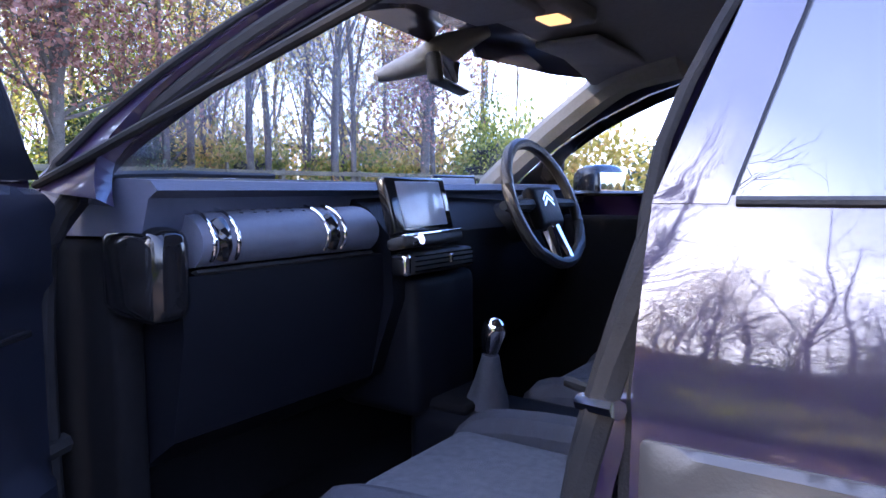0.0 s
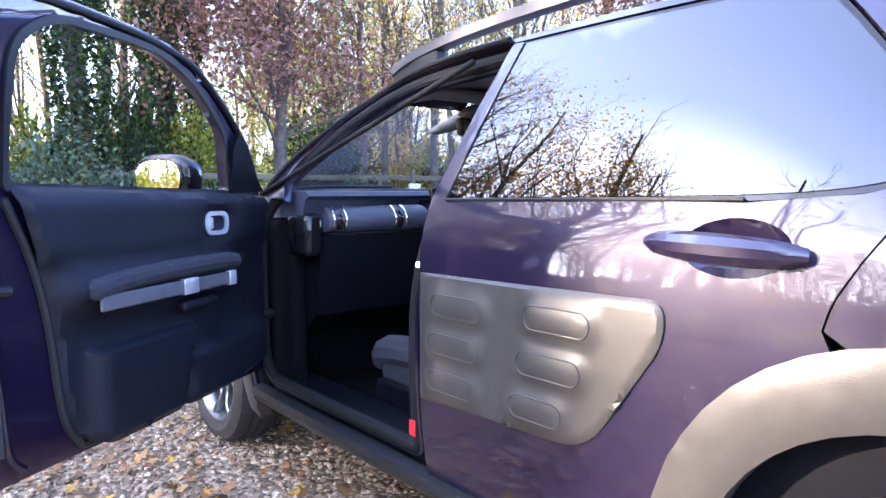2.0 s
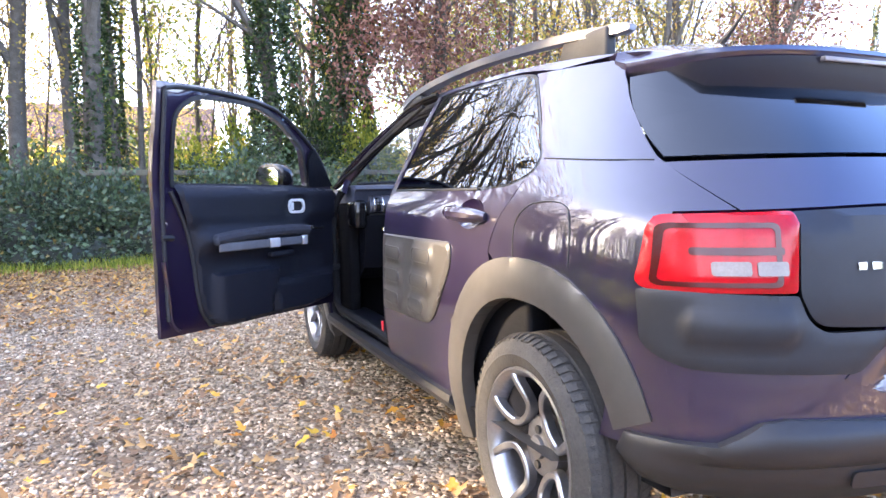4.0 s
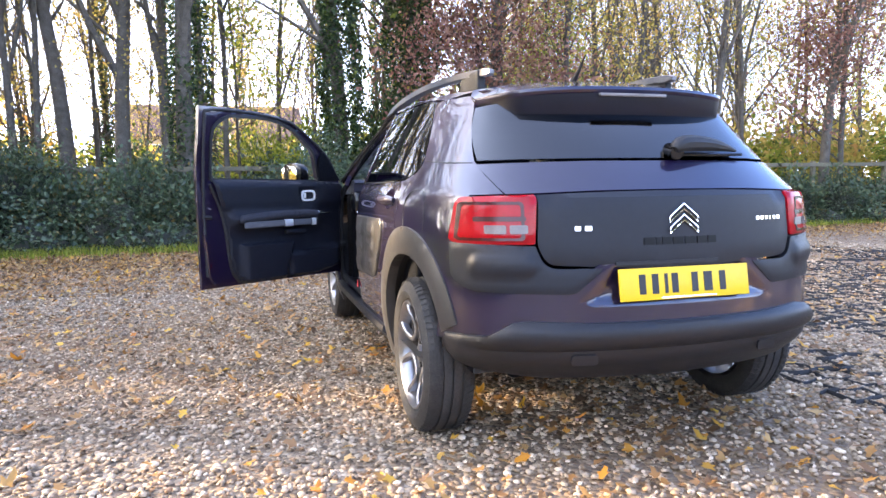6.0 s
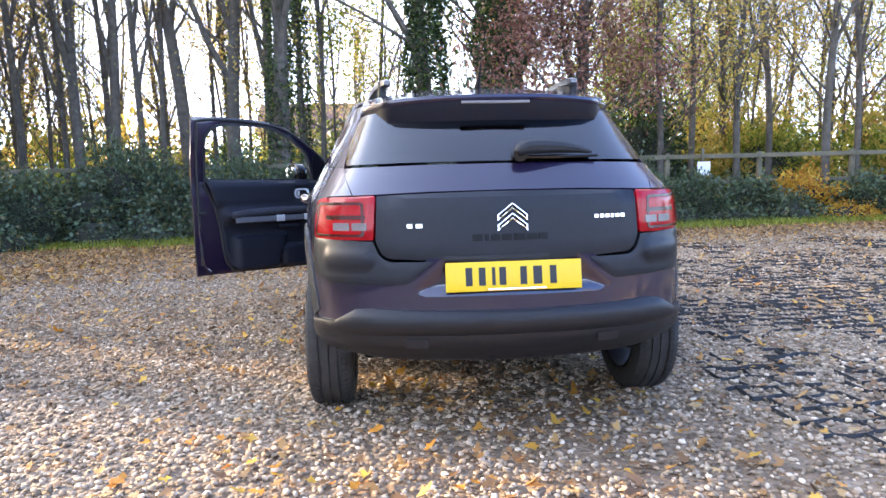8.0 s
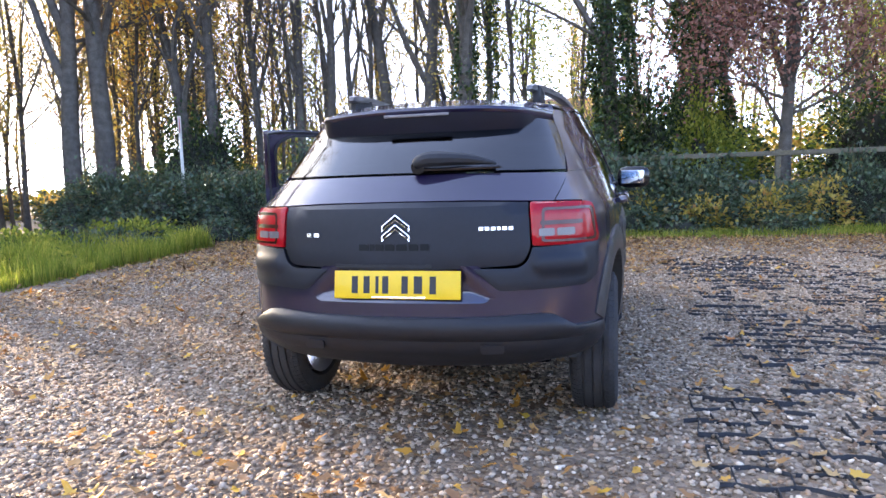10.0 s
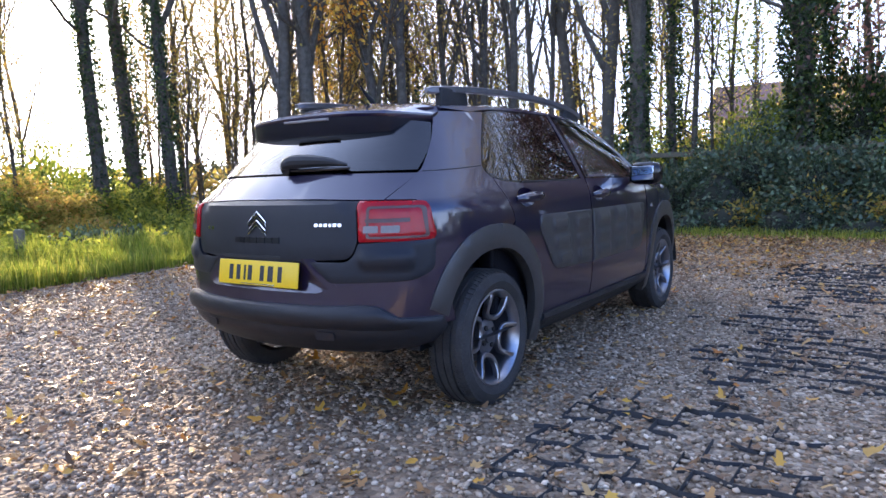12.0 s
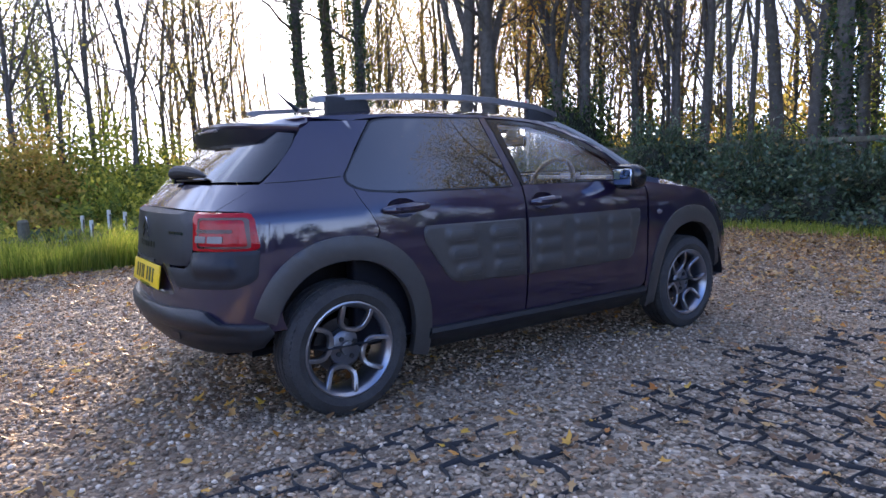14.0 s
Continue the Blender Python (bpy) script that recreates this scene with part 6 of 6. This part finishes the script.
def tree_mesh(seed, height, r0, bend=(0, 0), fork=0.5, limbs=20, droop=.35, first=.3):
    """Trunk, limbs and twigs as one mesh's verts and faces, and the twig ends."""
    rg = random.Random(seed)
    V, F, tips = [], [], []

    def add(pts, radii, sides):
        v, f = tube(pts, radii, sides, False)
        n = len(V)
        V.extend(v)
        F.extend([tuple(i + n for i in q) for q in f])

    def grow(p, d, length, r, depth):
        n = (5, 4, 2)[depth - 1]
        pts = [p]
        q = p.copy()
        dd = d.copy()
        for k in range(n):
            dd = (dd + Vector((rg.uniform(-1, 1), rg.uniform(-1, 1), rg.uniform(-.5, 1.1))) * .22).normalized()
            q = q + dd * (length / n)
            pts.append(q.copy())
        add(pts, [r * (1 - .8 * k / n) for k in range(n + 1)], 5 if depth == 1 else 3)
        tips.append(pts[-1])
        tips.append(pts[-2])
        if depth < 3:
            for k in range(5 if depth == 1 else 3):
                t = rg.uniform(.3, .97)
                i = min(int(t * n), n - 1)
                b = pts[i] + (pts[i + 1] - pts[i]) * (t * n - i)
                e = (dd + Vector((rg.uniform(-1, 1), rg.uniform(-1, 1), rg.uniform(-.4, .7))) * .95).normalized()
                grow(b, e, length * rg.uniform(.38, .62), r * .42, depth + 1)

    n = 12
    trunk = []
    for k in range(n + 1):
        t = k / n
        w = .02 * height * t
        trunk.append(Vector((bend[0] * t * t + w * (math.sin(5 * t + seed) + .5 * math.sin(13 * t + 2 * seed)), bend[1] * t * t + w * (math.cos(6 * t + seed) + .5 * math.sin(11 * t + seed)), height * t - .15)))
    add(trunk, [r0 * (1.35 if k == 0 else 1.0) * (1 - .82 * k / n) for k in range(n + 1)], 10)
    for k in range(2):
        i = int(n * (.28 + .2 * rg.random()))
        a = rg.uniform(0, 2 * math.pi)
        grow(trunk[i].copy(), Vector((math.cos(a) * .35, math.sin(a) * .35, 1)).normalized(), height * rg.uniform(.35, .5), r0 * .5, 1)
    for k in range(limbs):
        t = first + (1 - first) * (k + rg.random()) / limbs
        i = min(int(t * n), n - 1)
        b = trunk[i] + (trunk[i + 1] - trunk[i]) * (t * n - i)
        a = rg.uniform(0, 2 * math.pi)
        d = Vector((math.cos(a), math.sin(a), rg.uniform(.35, 1.5))).normalized()
        grow(b, d, height * rg.uniform(.14, .30) * (1.15 - .6 * t), r0 * (1 - .8 * t) * .34, 1)
    return V, F, np.array([tuple(p) for p in tips])


def make_tree(seed, height, r0, label, leaves=None, per=3, leaf=.10, spread=.35, keep=1.0, ivy=0.0, **kw):
    V, F, tips = tree_mesh(seed, height, r0, **kw)
    tree = new("tree")
    part("trunk", (V[:130], F[:120]), BARK, tree, smooth=60)
    part("branch_mass", (V[130:], [tuple(i - 130 for i in f) for f in F[120:]]), BARK, tree, smooth=60)["kind"] = "stuff"
    rg = np.random.default_rng(seed)
    if leaves:
        t = tips[rg.random(len(tips)) < keep]
        c = np.repeat(t, per, 0)
        v, f = quads(c, leaf, spread, 0, seed)
        part_ob = new("crown", raw_mesh("crown", v, f, leaves))
        part_ob.parent = tree
        part_ob["kind"] = "stuff"
    if ivy:
        n = int(18000 * ivy)
        t = rg.random(n) ** .9 * .75
        a = rg.uniform(0, 2 * math.pi, n)
        bx, by = kw.get("bend", (0, 0))
        lump = .12 + .24 * np.abs(np.sin(t * 19 + seed) * np.cos(a * 2 + t * 9)) + .12 * rg.random(n)
        rr = r0 * (1 - .6 * t) + lump * ivy * .9
        c = np.stack([bx * t * t + np.cos(a) * rr, by * t * t + np.sin(a) * rr, height * t], 1)
        v, f = quads(c, .075, .04, 0, seed + 1)
        io = new("ivy", raw_mesh("ivy", v, f, IVY))
        io.parent = tree
        io["kind"] = "stuff"
    return tagged(tree, label, "tree", "woodland trees")


def place(tree, x, y, turn=0.0, scale=1.0):
    tree.matrix_basis = Matrix.Translation((x, y, 0)) @ Matrix.Rotation(turn, 4, "Z") @ Matrix.Scale(scale, 4)


# the ones that stand out
t = make_tree(1, 15, .21, "tall bare tree with a stout grey trunk", PALE, 1, .09, .5, .25, ivy=.35, bend=(.8, .3), limbs=20, first=.25)
place(t, -2.7, 12.6)
t = make_tree(2, 16, .20, "bare tree with a leaning trunk", PALE, 1, .09, .5, .2, bend=(-3.0, .2), limbs=18)
place(t, -5.6, 15.9)
t = make_tree(3, 14, .2, "tree trunk thickly clad in dark ivy", IVY, 1, .1, .4, .3, ivy=1.0, limbs=18)
place(t, .7, 13.0)
t = make_tree(4, 13, .25, "broad ivy-covered evergreen tree", IVY, 5, .13, .7, 1.0, ivy=1.6, limbs=22, first=.2)
place(t, 2.9, 15.2)
t = make_tree(5, 8.5, .16, "young oak with copper brown autumn leaves", COPPER, 16, .085, .42, 1.0, limbs=24, first=.22)
place(t, 4.3, 12.7)
t = make_tree(6, 9, .15, "slender oak holding russet leaves", COPPER, 13, .085, .45, 1.0, limbs=22, first=.25, bend=(.6, .2))
place(t, 13.2, 11.6)
t = make_tree(7, 16, .27, "stout twin-stemmed bare tree", None, limbs=24, bend=(.3, .2))
place(t, -12.0, 11.5)
copy_thing(t, Matrix.Translation((-12.7, 11.2, 0)) @ Matrix.Rotation(2.2, 4, "Z") @ Matrix.Scale(.92, 4))
t = make_tree(8, 13, .19, "curved trunk with golden yellow leaves", GOLD, 9, .11, .5, .75, bend=(-2.2, -2.0), limbs=20, first=.3)
place(t, -10.6, 13.3)
t = make_tree(9, 15, .19, "straight trunk beside the golden tree", GOLD, 4, .10, .5, .5, limbs=22, bend=(.3, .4))
place(t, -10.1, 13.6)
t = make_tree(10, 17, .20, "tall ivy-clad trunk against the sun", None, ivy=.30, limbs=24, bend=(-1.0, -1.6), first=.3)
place(t, -15.6, 9.4)
copy_thing(t, Matrix.Translation((-16.5, 7.75, 0)) @ Matrix.Rotation(.3, 4, "Z") @ Matrix.Scale(1.08, 4))
copy_thing(t, Matrix.Translation((-17.4, 9.3, 0)) @ Matrix.Rotation(.8, 4, "Z") @ Matrix.Scale(1.2, 4))
t = make_tree(11, 15, .20, "dark straight woodland trunk", None, limbs=20, bend=(.4, .3), first=.3)
place(t, -4.2, 14.9)
for k, (x, y, sc) in enumerate(((-3.2, 15.0, .8), (-6.7, 15.4, .5), (-7.3, 15.2, .72), (-8.2, 15.3, .8), (-9.7, 15.3, .6), (-6.2, 15.6, .45))):
    copy_thing(t, Matrix.Translation((x, y, 0)) @ Matrix.Rotation(1.1 + k * 2.2, 4, "Z") @ Matrix.Diagonal((sc, sc, 1, 1)))

t = make_tree(12, 12, .16, "broad tree in golden orange leaf", GOLD, 6, .10, .6, .9, limbs=26, first=.25)
place(t, -13.3, 20.6)
copy_thing(t, Matrix.Translation((-16.5, 18.2, 0)) @ Matrix.Rotation(1.9, 4, "Z"))

# woodland variants, copied about
kinds = [
    make_tree(21, 14, .085, "slender bare woodland tree", None, limbs=26, first=.2),
    make_tree(22, 15, .095, "slender woodland tree with sparse yellow leaves", PALE, 6, .065, .5, .8, limbs=24, first=.15),
    make_tree(23, 13, .07, "thin bare birch-like tree", PALE, 1, .09, .5, .3, limbs=24, bend=(.8, -.4), first=.12),
    make_tree(24, 12, .075, "thin tree with pale yellow autumn leaves", PALE, 7, .065, .5, .95, limbs=26, first=.1, bend=(-.5, .5)),
    make_tree(25, 16, .12, "tall ivy-clad woodland tree", GREENY, 1, .10, .5, .3, limbs=16, ivy=.28),
    make_tree(26, 9, .06, "young tree with yellow-green leaves", GREENY, 5, .09, .45, .9, limbs=20, first=.15),
]
spots = [(-8.7, 15.6), (-7.8, 16.0), (-9.4, 16.2), (-5.2, 17.4), (-2.35, 14.5), (-1.6, 15.2), (7.7, 14.0), (8.2, 12.5), (9.8, 13.9), (9.9, 11.7), (12.1, 13.5), (11.0, 12.2),
         (-14.4, -.4), (-14.4, .6), (-14.1, 2.1), (-17.4, 5.2), (-17.7, 4.6), (-17.1, 5.7), (-17.9, 3.8), (-13.9, 12.6), (-12.6, 13.6), (-1.85, 14.5), (6.4, 12.9)]
for k, (x, y) in enumerate(spots):
    m = Matrix.Translation((x, y, 0)) @ Matrix.Rotation(k * 2.4, 4, "Z") @ Matrix.Scale(.85 + .22 * rg.random(), 4)
    if k < len(kinds):
        kinds[k].matrix_basis = m
    else:
        copy_thing(kinds[(k * 5 + k // 6) % 5 if x > -12 else (0, 2)[k % 2]], m)


def clearing(x, y):
    """The gap in the wood through which the low sun reaches the gravel."""
    return x < -9 and -4.4 < y + .497 * (x + .85) < 1.1


for k, (x, y) in enumerate(((-16.2, 1.6), (-14.6, -2.6), (-18.5, -1.0), (-20.5, 7.4))):
    copy_thing(kinds[(0, 2)[k % 2]], Matrix.Translation((x, y, 0)) @ Matrix.Rotation(k * 1.7, 4, "Z") @ Matrix.Scale(rg.uniform(.8, 1.1), 4))
# bare far trees against the low sun
for k in range(8):
    x = -25 - (k * 7 % 13) * 1.15
    copy_thing(kinds[(2, 0, 2)[k % 3]], Matrix.Translation((x, -.497 * (x + .85) - 7.5 + k * .6, 0)) @ Matrix.Rotation(k * 2.1, 4, "Z") @ Matrix.Scale(.7 + .05 * (k * 5 % 9), 4))
for k, (x, y) in enumerate(((-14.2, 14.6), (-15.8, 12.6), (-17.6, 13.4), (-18.4, 11.7), (-20.2, 12.6), (-19.6, 14.6), (-21.8, 11.9), (-22.6, 13.2), (-18.6, 17.4))):
    copy_thing(kinds[(3, 0, 1)[k % 3]], Matrix.Translation((x, y, 0)) @ Matrix.Rotation(k * 2.7, 4, "Z") @ Matrix.Scale(.8 + .06 * (k * 4 % 7), 4))
# twiggy undergrowth trees that fill the wood towards the sun
twiggy = make_tree(31, 8.5, .06, "twiggy understorey tree with few yellow leaves", PALE, 3, .06, .35, .55, limbs=46, first=.1, bend=(.4, -.3))
twig_spots = [(-16.4, 12.2), (-17.4, 13.6), (-18.2, 12.3), (-15.2, 14.2), (-19.6, 13.2), (-16.6, 15.2), (-20.4, 12.0), (-18.9, 15.0), (-14.4, 16.6), (-12.6, 17.4), (-11.2, 18.2), (-21.5, 13.8), (-17.0, 10.9), (-13.4, 15.4)]
for k, (x, y) in enumerate(twig_spots):
    m = Matrix.Translation((x, y, 0)) @ Matrix.Rotation(k * 2.3, 4, "Z") @ Matrix.Scale(.85 + .08 * (k * 5 % 7), 4)
    if k:
        copy_thing(twiggy, m)
    else:
        twiggy.matrix_basis = m
for k in range(9):
    x = -27 - (k * 5 % 9) * 1.1
    copy_thing(twiggy, Matrix.Translation((x, -.497 * (x + .85) - 6.6 + k * .95, 0)) @ Matrix.Rotation(k * 1.4, 4, "Z") @ Matrix.Scale(.62 + .04 * (k % 4), 4))
far_n = 0
while far_n < 115:
    a = rg.uniform(-2.35, 1.55)
    r = rg.uniform(17, 38)
    x, y = math.sin(a) * r, math.cos(a) * r + 2
    if y < 14.5 and x > -10.5 or (x > 12 and y < 10) or clearing(x, y):
        continue
    near_sun = abs(math.atan2(x, y) + 1.2) < .42
    if near_sun and rg.random() < .65:
        continue
    far_n += 1
    copy_thing(kinds[rg.choice((0, 2) if near_sun else (0, 0, 2, 2, 1, 3, 5, 4))], Matrix.Translation((x, y, 0)) @ Matrix.Rotation(rg.uniform(0, 6.28), 4, "Z") @ Matrix.Scale(rg.uniform(.75, 1.15), 4))
for k in range(42):
    a = rg.uniform(.2, 1.02) if k % 3 else (rg.uniform(-1.8, -1.35) if k % 2 else rg.uniform(-.8, -.5))
    r = rg.uniform(17, 34)
    copy_thing(kinds[rg.choice((1, 3, 5, 3, 2) if k % 3 else (0, 2, 0, 1))], Matrix.Translation((math.sin(a) * r, math.cos(a) * r + 2, 0)) @ Matrix.Rotation(rg.uniform(0, 6.28), 4, "Z") @ Matrix.Scale(rg.uniform(.7, 1.1), 4))
for k in range(18):
    a, r = rg.uniform(-.82, -.35), rg.uniform(16, 30)
    copy_thing(kinds[(0, 2, 0, 1)[k % 4]], Matrix.Translation((math.sin(a) * r, math.cos(a) * r + 2, 0)) @ Matrix.Rotation(k * 1.3, 4, "Z") @ Matrix.Scale(rg.uniform(.7, 1.05), 4))
# unseen trees and hedges on the car park's other sides, added to darken reflections
for k in range(28):
    a = 1.68 + k * .092
    r = rg.uniform(21, 32)
    copy_thing(kinds[(0, 2, 4, 0, 3)[k % 5]], Matrix.Translation((math.sin(a) * r, math.cos(a) * r, 0)) @ Matrix.Rotation(k * 1.7, 4, "Z") @ Matrix.Scale(rg.uniform(.7, 1.0), 4))
for k in range(15):
    a, r = 1.62 + k * .178, rg.uniform(19, 24)
    x, y = math.sin(a) * r, math.cos(a) * r
    mound("unseen_hedge", [(x, y, 2.4, 2.0, rg.uniform(1.8, 2.8)), (x + 1.4, y - 1.2, 1.8, 1.8, rg.uniform(1.4, 2.4))], 2200, .2, (BRAMBLE, IVY, BRAMBLE, PALE)[k % 4], "unseen dense hedge added to darken the car's reflections", 600 + k)

for k in range(34):
    a = -2.3 + k * .117
    r = rg.uniform(24, 34)
    x, y = math.sin(a) * r, math.cos(a) * r + 2
    low = .5 if -1.75 < a < -.75 else 1.0
    mound("thicket", [(x, y, rg.uniform(2.4, 3.6), 2.2, low * rg.uniform(2.0, 4.6)), (x + 1.5, y + 2, 2.2, 2.0, low * rg.uniform(2, 4))], 2600, .22, (PALE, GREENY, PALE, BRAMBLE)[k % 4], "distant autumn thicket of mixed shrubs", 300 + k, core=False)

for k in range(20):
    a, r = rg.uniform(-1.95, -1.38), rg.uniform(17, 32)
    copy_thing(kinds[(0, 2, 3, 0, 5)[k % 5]], Matrix.Translation((math.sin(a) * r, math.cos(a) * r + 2, 0)) @ Matrix.Rotation(k * 1.9, 4, "Z") @ Matrix.Scale(rg.uniform(.6, .95), 4))

# sunlit shrubs behind the verge
for k, (x, y, h) in enumerate(((-16.8, -1.6, 2.6), (-17.6, .4, 2.1), (-16.6, 2.0, 2.9), (-17.8, 3.6, 2.5), (-18.6, 5.6, 2.3), (-19.4, 7.6, 2.6), (-15.2, -3.4, 2.8))):
    mound("verge_shrub", [(x, y, 1.3, 1.1, h), (x + .5, y + 1.0, 1.0, .9, h * .7), (x - .6, y - .9, .9, .9, h * .8)], 2300, .095, (GREENY, PALE, GREENY)[k % 3], "tall yellow-green shrub catching low sun", 700 + k, core=False)

# golden undergrowth inside the wood
for k in range(26):
    a, r = rg.uniform(.42, 1.22), rg.uniform(15.5, 27)
    x, y = math.sin(a) * r, math.cos(a) * r + 2
    if x > 11 and y < 12.5:
        y = 12.5 + rg.uniform(0, 3)
    mound("woodland_shrub", [(x, y, rg.uniform(1.2, 2.2), 1.3, rg.uniform(1.8, 3.4)), (x + 1.2, y + .8, 1.2, 1.1, rg.uniform(1.4, 2.4))], 1300, .13, (PALE, GREENY, PALE, PALE)[k % 4], "sunlit golden shrub inside the wood", 500 + k, core=False)
for k in range(16):
    x, y = -13.5 + k * .85 + rg.uniform(-.4, .4), rg.uniform(16.5, 21)
    mound("woodland_shrub", [(x, y, 1.1, 1.0, rg.uniform(1.6, 2.8)), (x + .9, y + .6, .9, .9, rg.uniform(1.2, 2.2))], 1300, .11, (GREENY, PALE, IVY, GREENY)[k % 4], "green and yellow shrub between the trunks", 540 + k, core=False)

# ---------------------------------------------------------------- fence, sign, posts, house
fence = tagged(new("fence"), "weathered post and rail wooden fence", "fence")


def fence_y(x):
    return 12.0 - .10 * max(0, x - 4)


post_x = [-8.6 + 2.1 * k for k in range(14)]
for k, x in enumerate(post_x):
    boxpart("post", (x - .05, fence_y(x) - .05, -.1), (x + .05, fence_y(x) + .05, 1.53), WOOD, fence, .008)
    if k:
        x0 = post_x[k - 1]
        for z in (1.44, .86):
            a, b = Vector((x0, fence_y(x0) - .07, z)), Vector((x, fence_y(x) - .07, z))
            bm = bmesh.new()
            L = (b - a).length
            box(bm, (0, -.018, -.05), (L, .018, .05), .006, Matrix.Translation(a) @ Matrix.Rotation(math.atan2(b.y - a.y, b.x - a.x), 4, "Z"))
            part("rail", bm, WOOD, fence)
WHITE = mat("white_board", (.75, .75, .74), .5, 0, .1, 6)
sign = tagged(new("sign_board"), "small white notice board on the fence", "sign")
boxpart("board", (6.72, 11.55, 1.00), (7.02, 11.575, 1.32), WHITE, sign, .004)
boxpart("stake", (6.83, 11.58, 0), (6.89, 11.63, 1.62), WOOD, sign, .004)
GUARD = mat("pale_tree_guard", (.62, .60, .52), .6, 0, .15, 14)
for k, (x, y, h) in enumerate(((-7.7, .04, .55), (-7.62, .39, .62), (-7.57, .6, .58), (-7.5, .83, .60), (-7.3, .1, .5))):
    st = tagged(new("tree_guard"), "slim pale plastic tree guard in the grass", "tree guard", "verge tree guards")
    part("tube", tube([(x, y, -.05), (x + .02, y, h)], .028, 10), GUARD, st)
    part("stake", tube([(x + .04, y, -.05), (x + .05, y + .01, h * .9)], .012, 6), WOOD, st)
for x, y, h, r in ((-7.35, 1.5, .55, .07), (-7.45, -.73, .52, .075), (-7.4, -.05, .35, .035)):
    st = tagged(new("marker_post"), "short weathered wooden post in the grass", "post", "verge posts")
    part("post", tube([(x, y, -.05), (x + .01, y, h), (x + .01, y, h + .03)], [r, r, r * .7], 10), WOOD, st)
# road signs beyond the verge and the fence
SIGNBLUE = mat("sign_face", (.55, .58, .66), .4, 0, .1, 8)
SIGNRED = mat("sign_rim", (.5, .04, .03), .4, 0, .1, 8)
rs = tagged(new("road_sign"), "small round road sign on a pale post", "road sign")
part("post", tube([(-8.4, 9.7, -.1), (-8.4, 9.7, 2.66)], .035, 10), GUARD, rs)
m = Matrix.Translation((-8.37, 9.66, 2.46)) @ Matrix.Rotation(radians(-53), 4, "Z")
part("disc", tube([m @ Vector((0, -.012, 0)), m @ Vector((0, 0, 0))], .17, 28), SIGNRED, rs)
part("face", tube([m @ Vector((0, -.018, 0)), m @ Vector((0, -.010, 0))], .135, 28), SIGNBLUE, rs)
rs = tagged(new("road_sign"), "triangular white road sign beyond the fence", "road sign")
part("post", tube([(15.6, 16.8, -.1), (15.6, 16.8, 2.4)], .04, 10), WOOD, rs)
m = Matrix.Translation((15.57, 16.75, 2.05)) @ Matrix.Rotation(radians(-42), 4, "Z")
tri = [(-.38, -.28), (.38, -.28), (0, .40)]
part("plate", ([m @ Vector((x, -.01, z)) for x, z in tri] + [m @ Vector((x, .01, z)) for x, z in tri], [(0, 1, 2), (5, 4, 3), (0, 3, 4, 1), (1, 4, 5, 2), (2, 5, 3, 0)]), WHITE, rs, smooth=0)
BRICK = mat("house_render", (.52, .40, .26), .85, 0, .15, 2)
ROOFM = mat("roof_tiles", (.16, .09, .07), .8, 0, .3, 4)
PANE = mat("house_pane", (.05, .06, .08), .1)
house = tagged(new("house"), "pale sunlit house far behind the trees", "house")
hx, hy = -3.5, 50
boxpart("wall", (hx - 6, hy, 0), (hx + 6, hy + 7, 5.0), BRICK, house, .02)
bm = bmesh.new()
vs = [bm.verts.new(p) for p in ((hx - 6.4, hy - .4, 4.9), (hx + 6.4, hy - .4, 4.9), (hx + 6.4, hy + 7.4, 4.9), (hx - 6.4, hy + 7.4, 4.9), (hx - 6.4, hy + 3.5, 7.6), (hx + 6.4, hy + 3.5, 7.6))]
for f in ((0, 1, 5, 4), (1, 2, 5), (2, 3, 4, 5), (3, 0, 4), (3, 2, 1, 0)):
    bm.faces.new([vs[i] for i in f])
part("roof", bm, ROOFM, house, smooth=0)
for x in (-4.2, -1.4, 1.4, 4.2):
    for z in (.9, 3.2):
        w = boxpart("window", (hx + x - .6, hy - .06, z), (hx + x + .6, hy + .02, z + 1.2), WHITE, house, .01)
        boxpart("pane", (hx + x - .5, hy - .075, z + .1), (hx + x + .5, hy - .055, z + 1.1), PANE, w, 0)
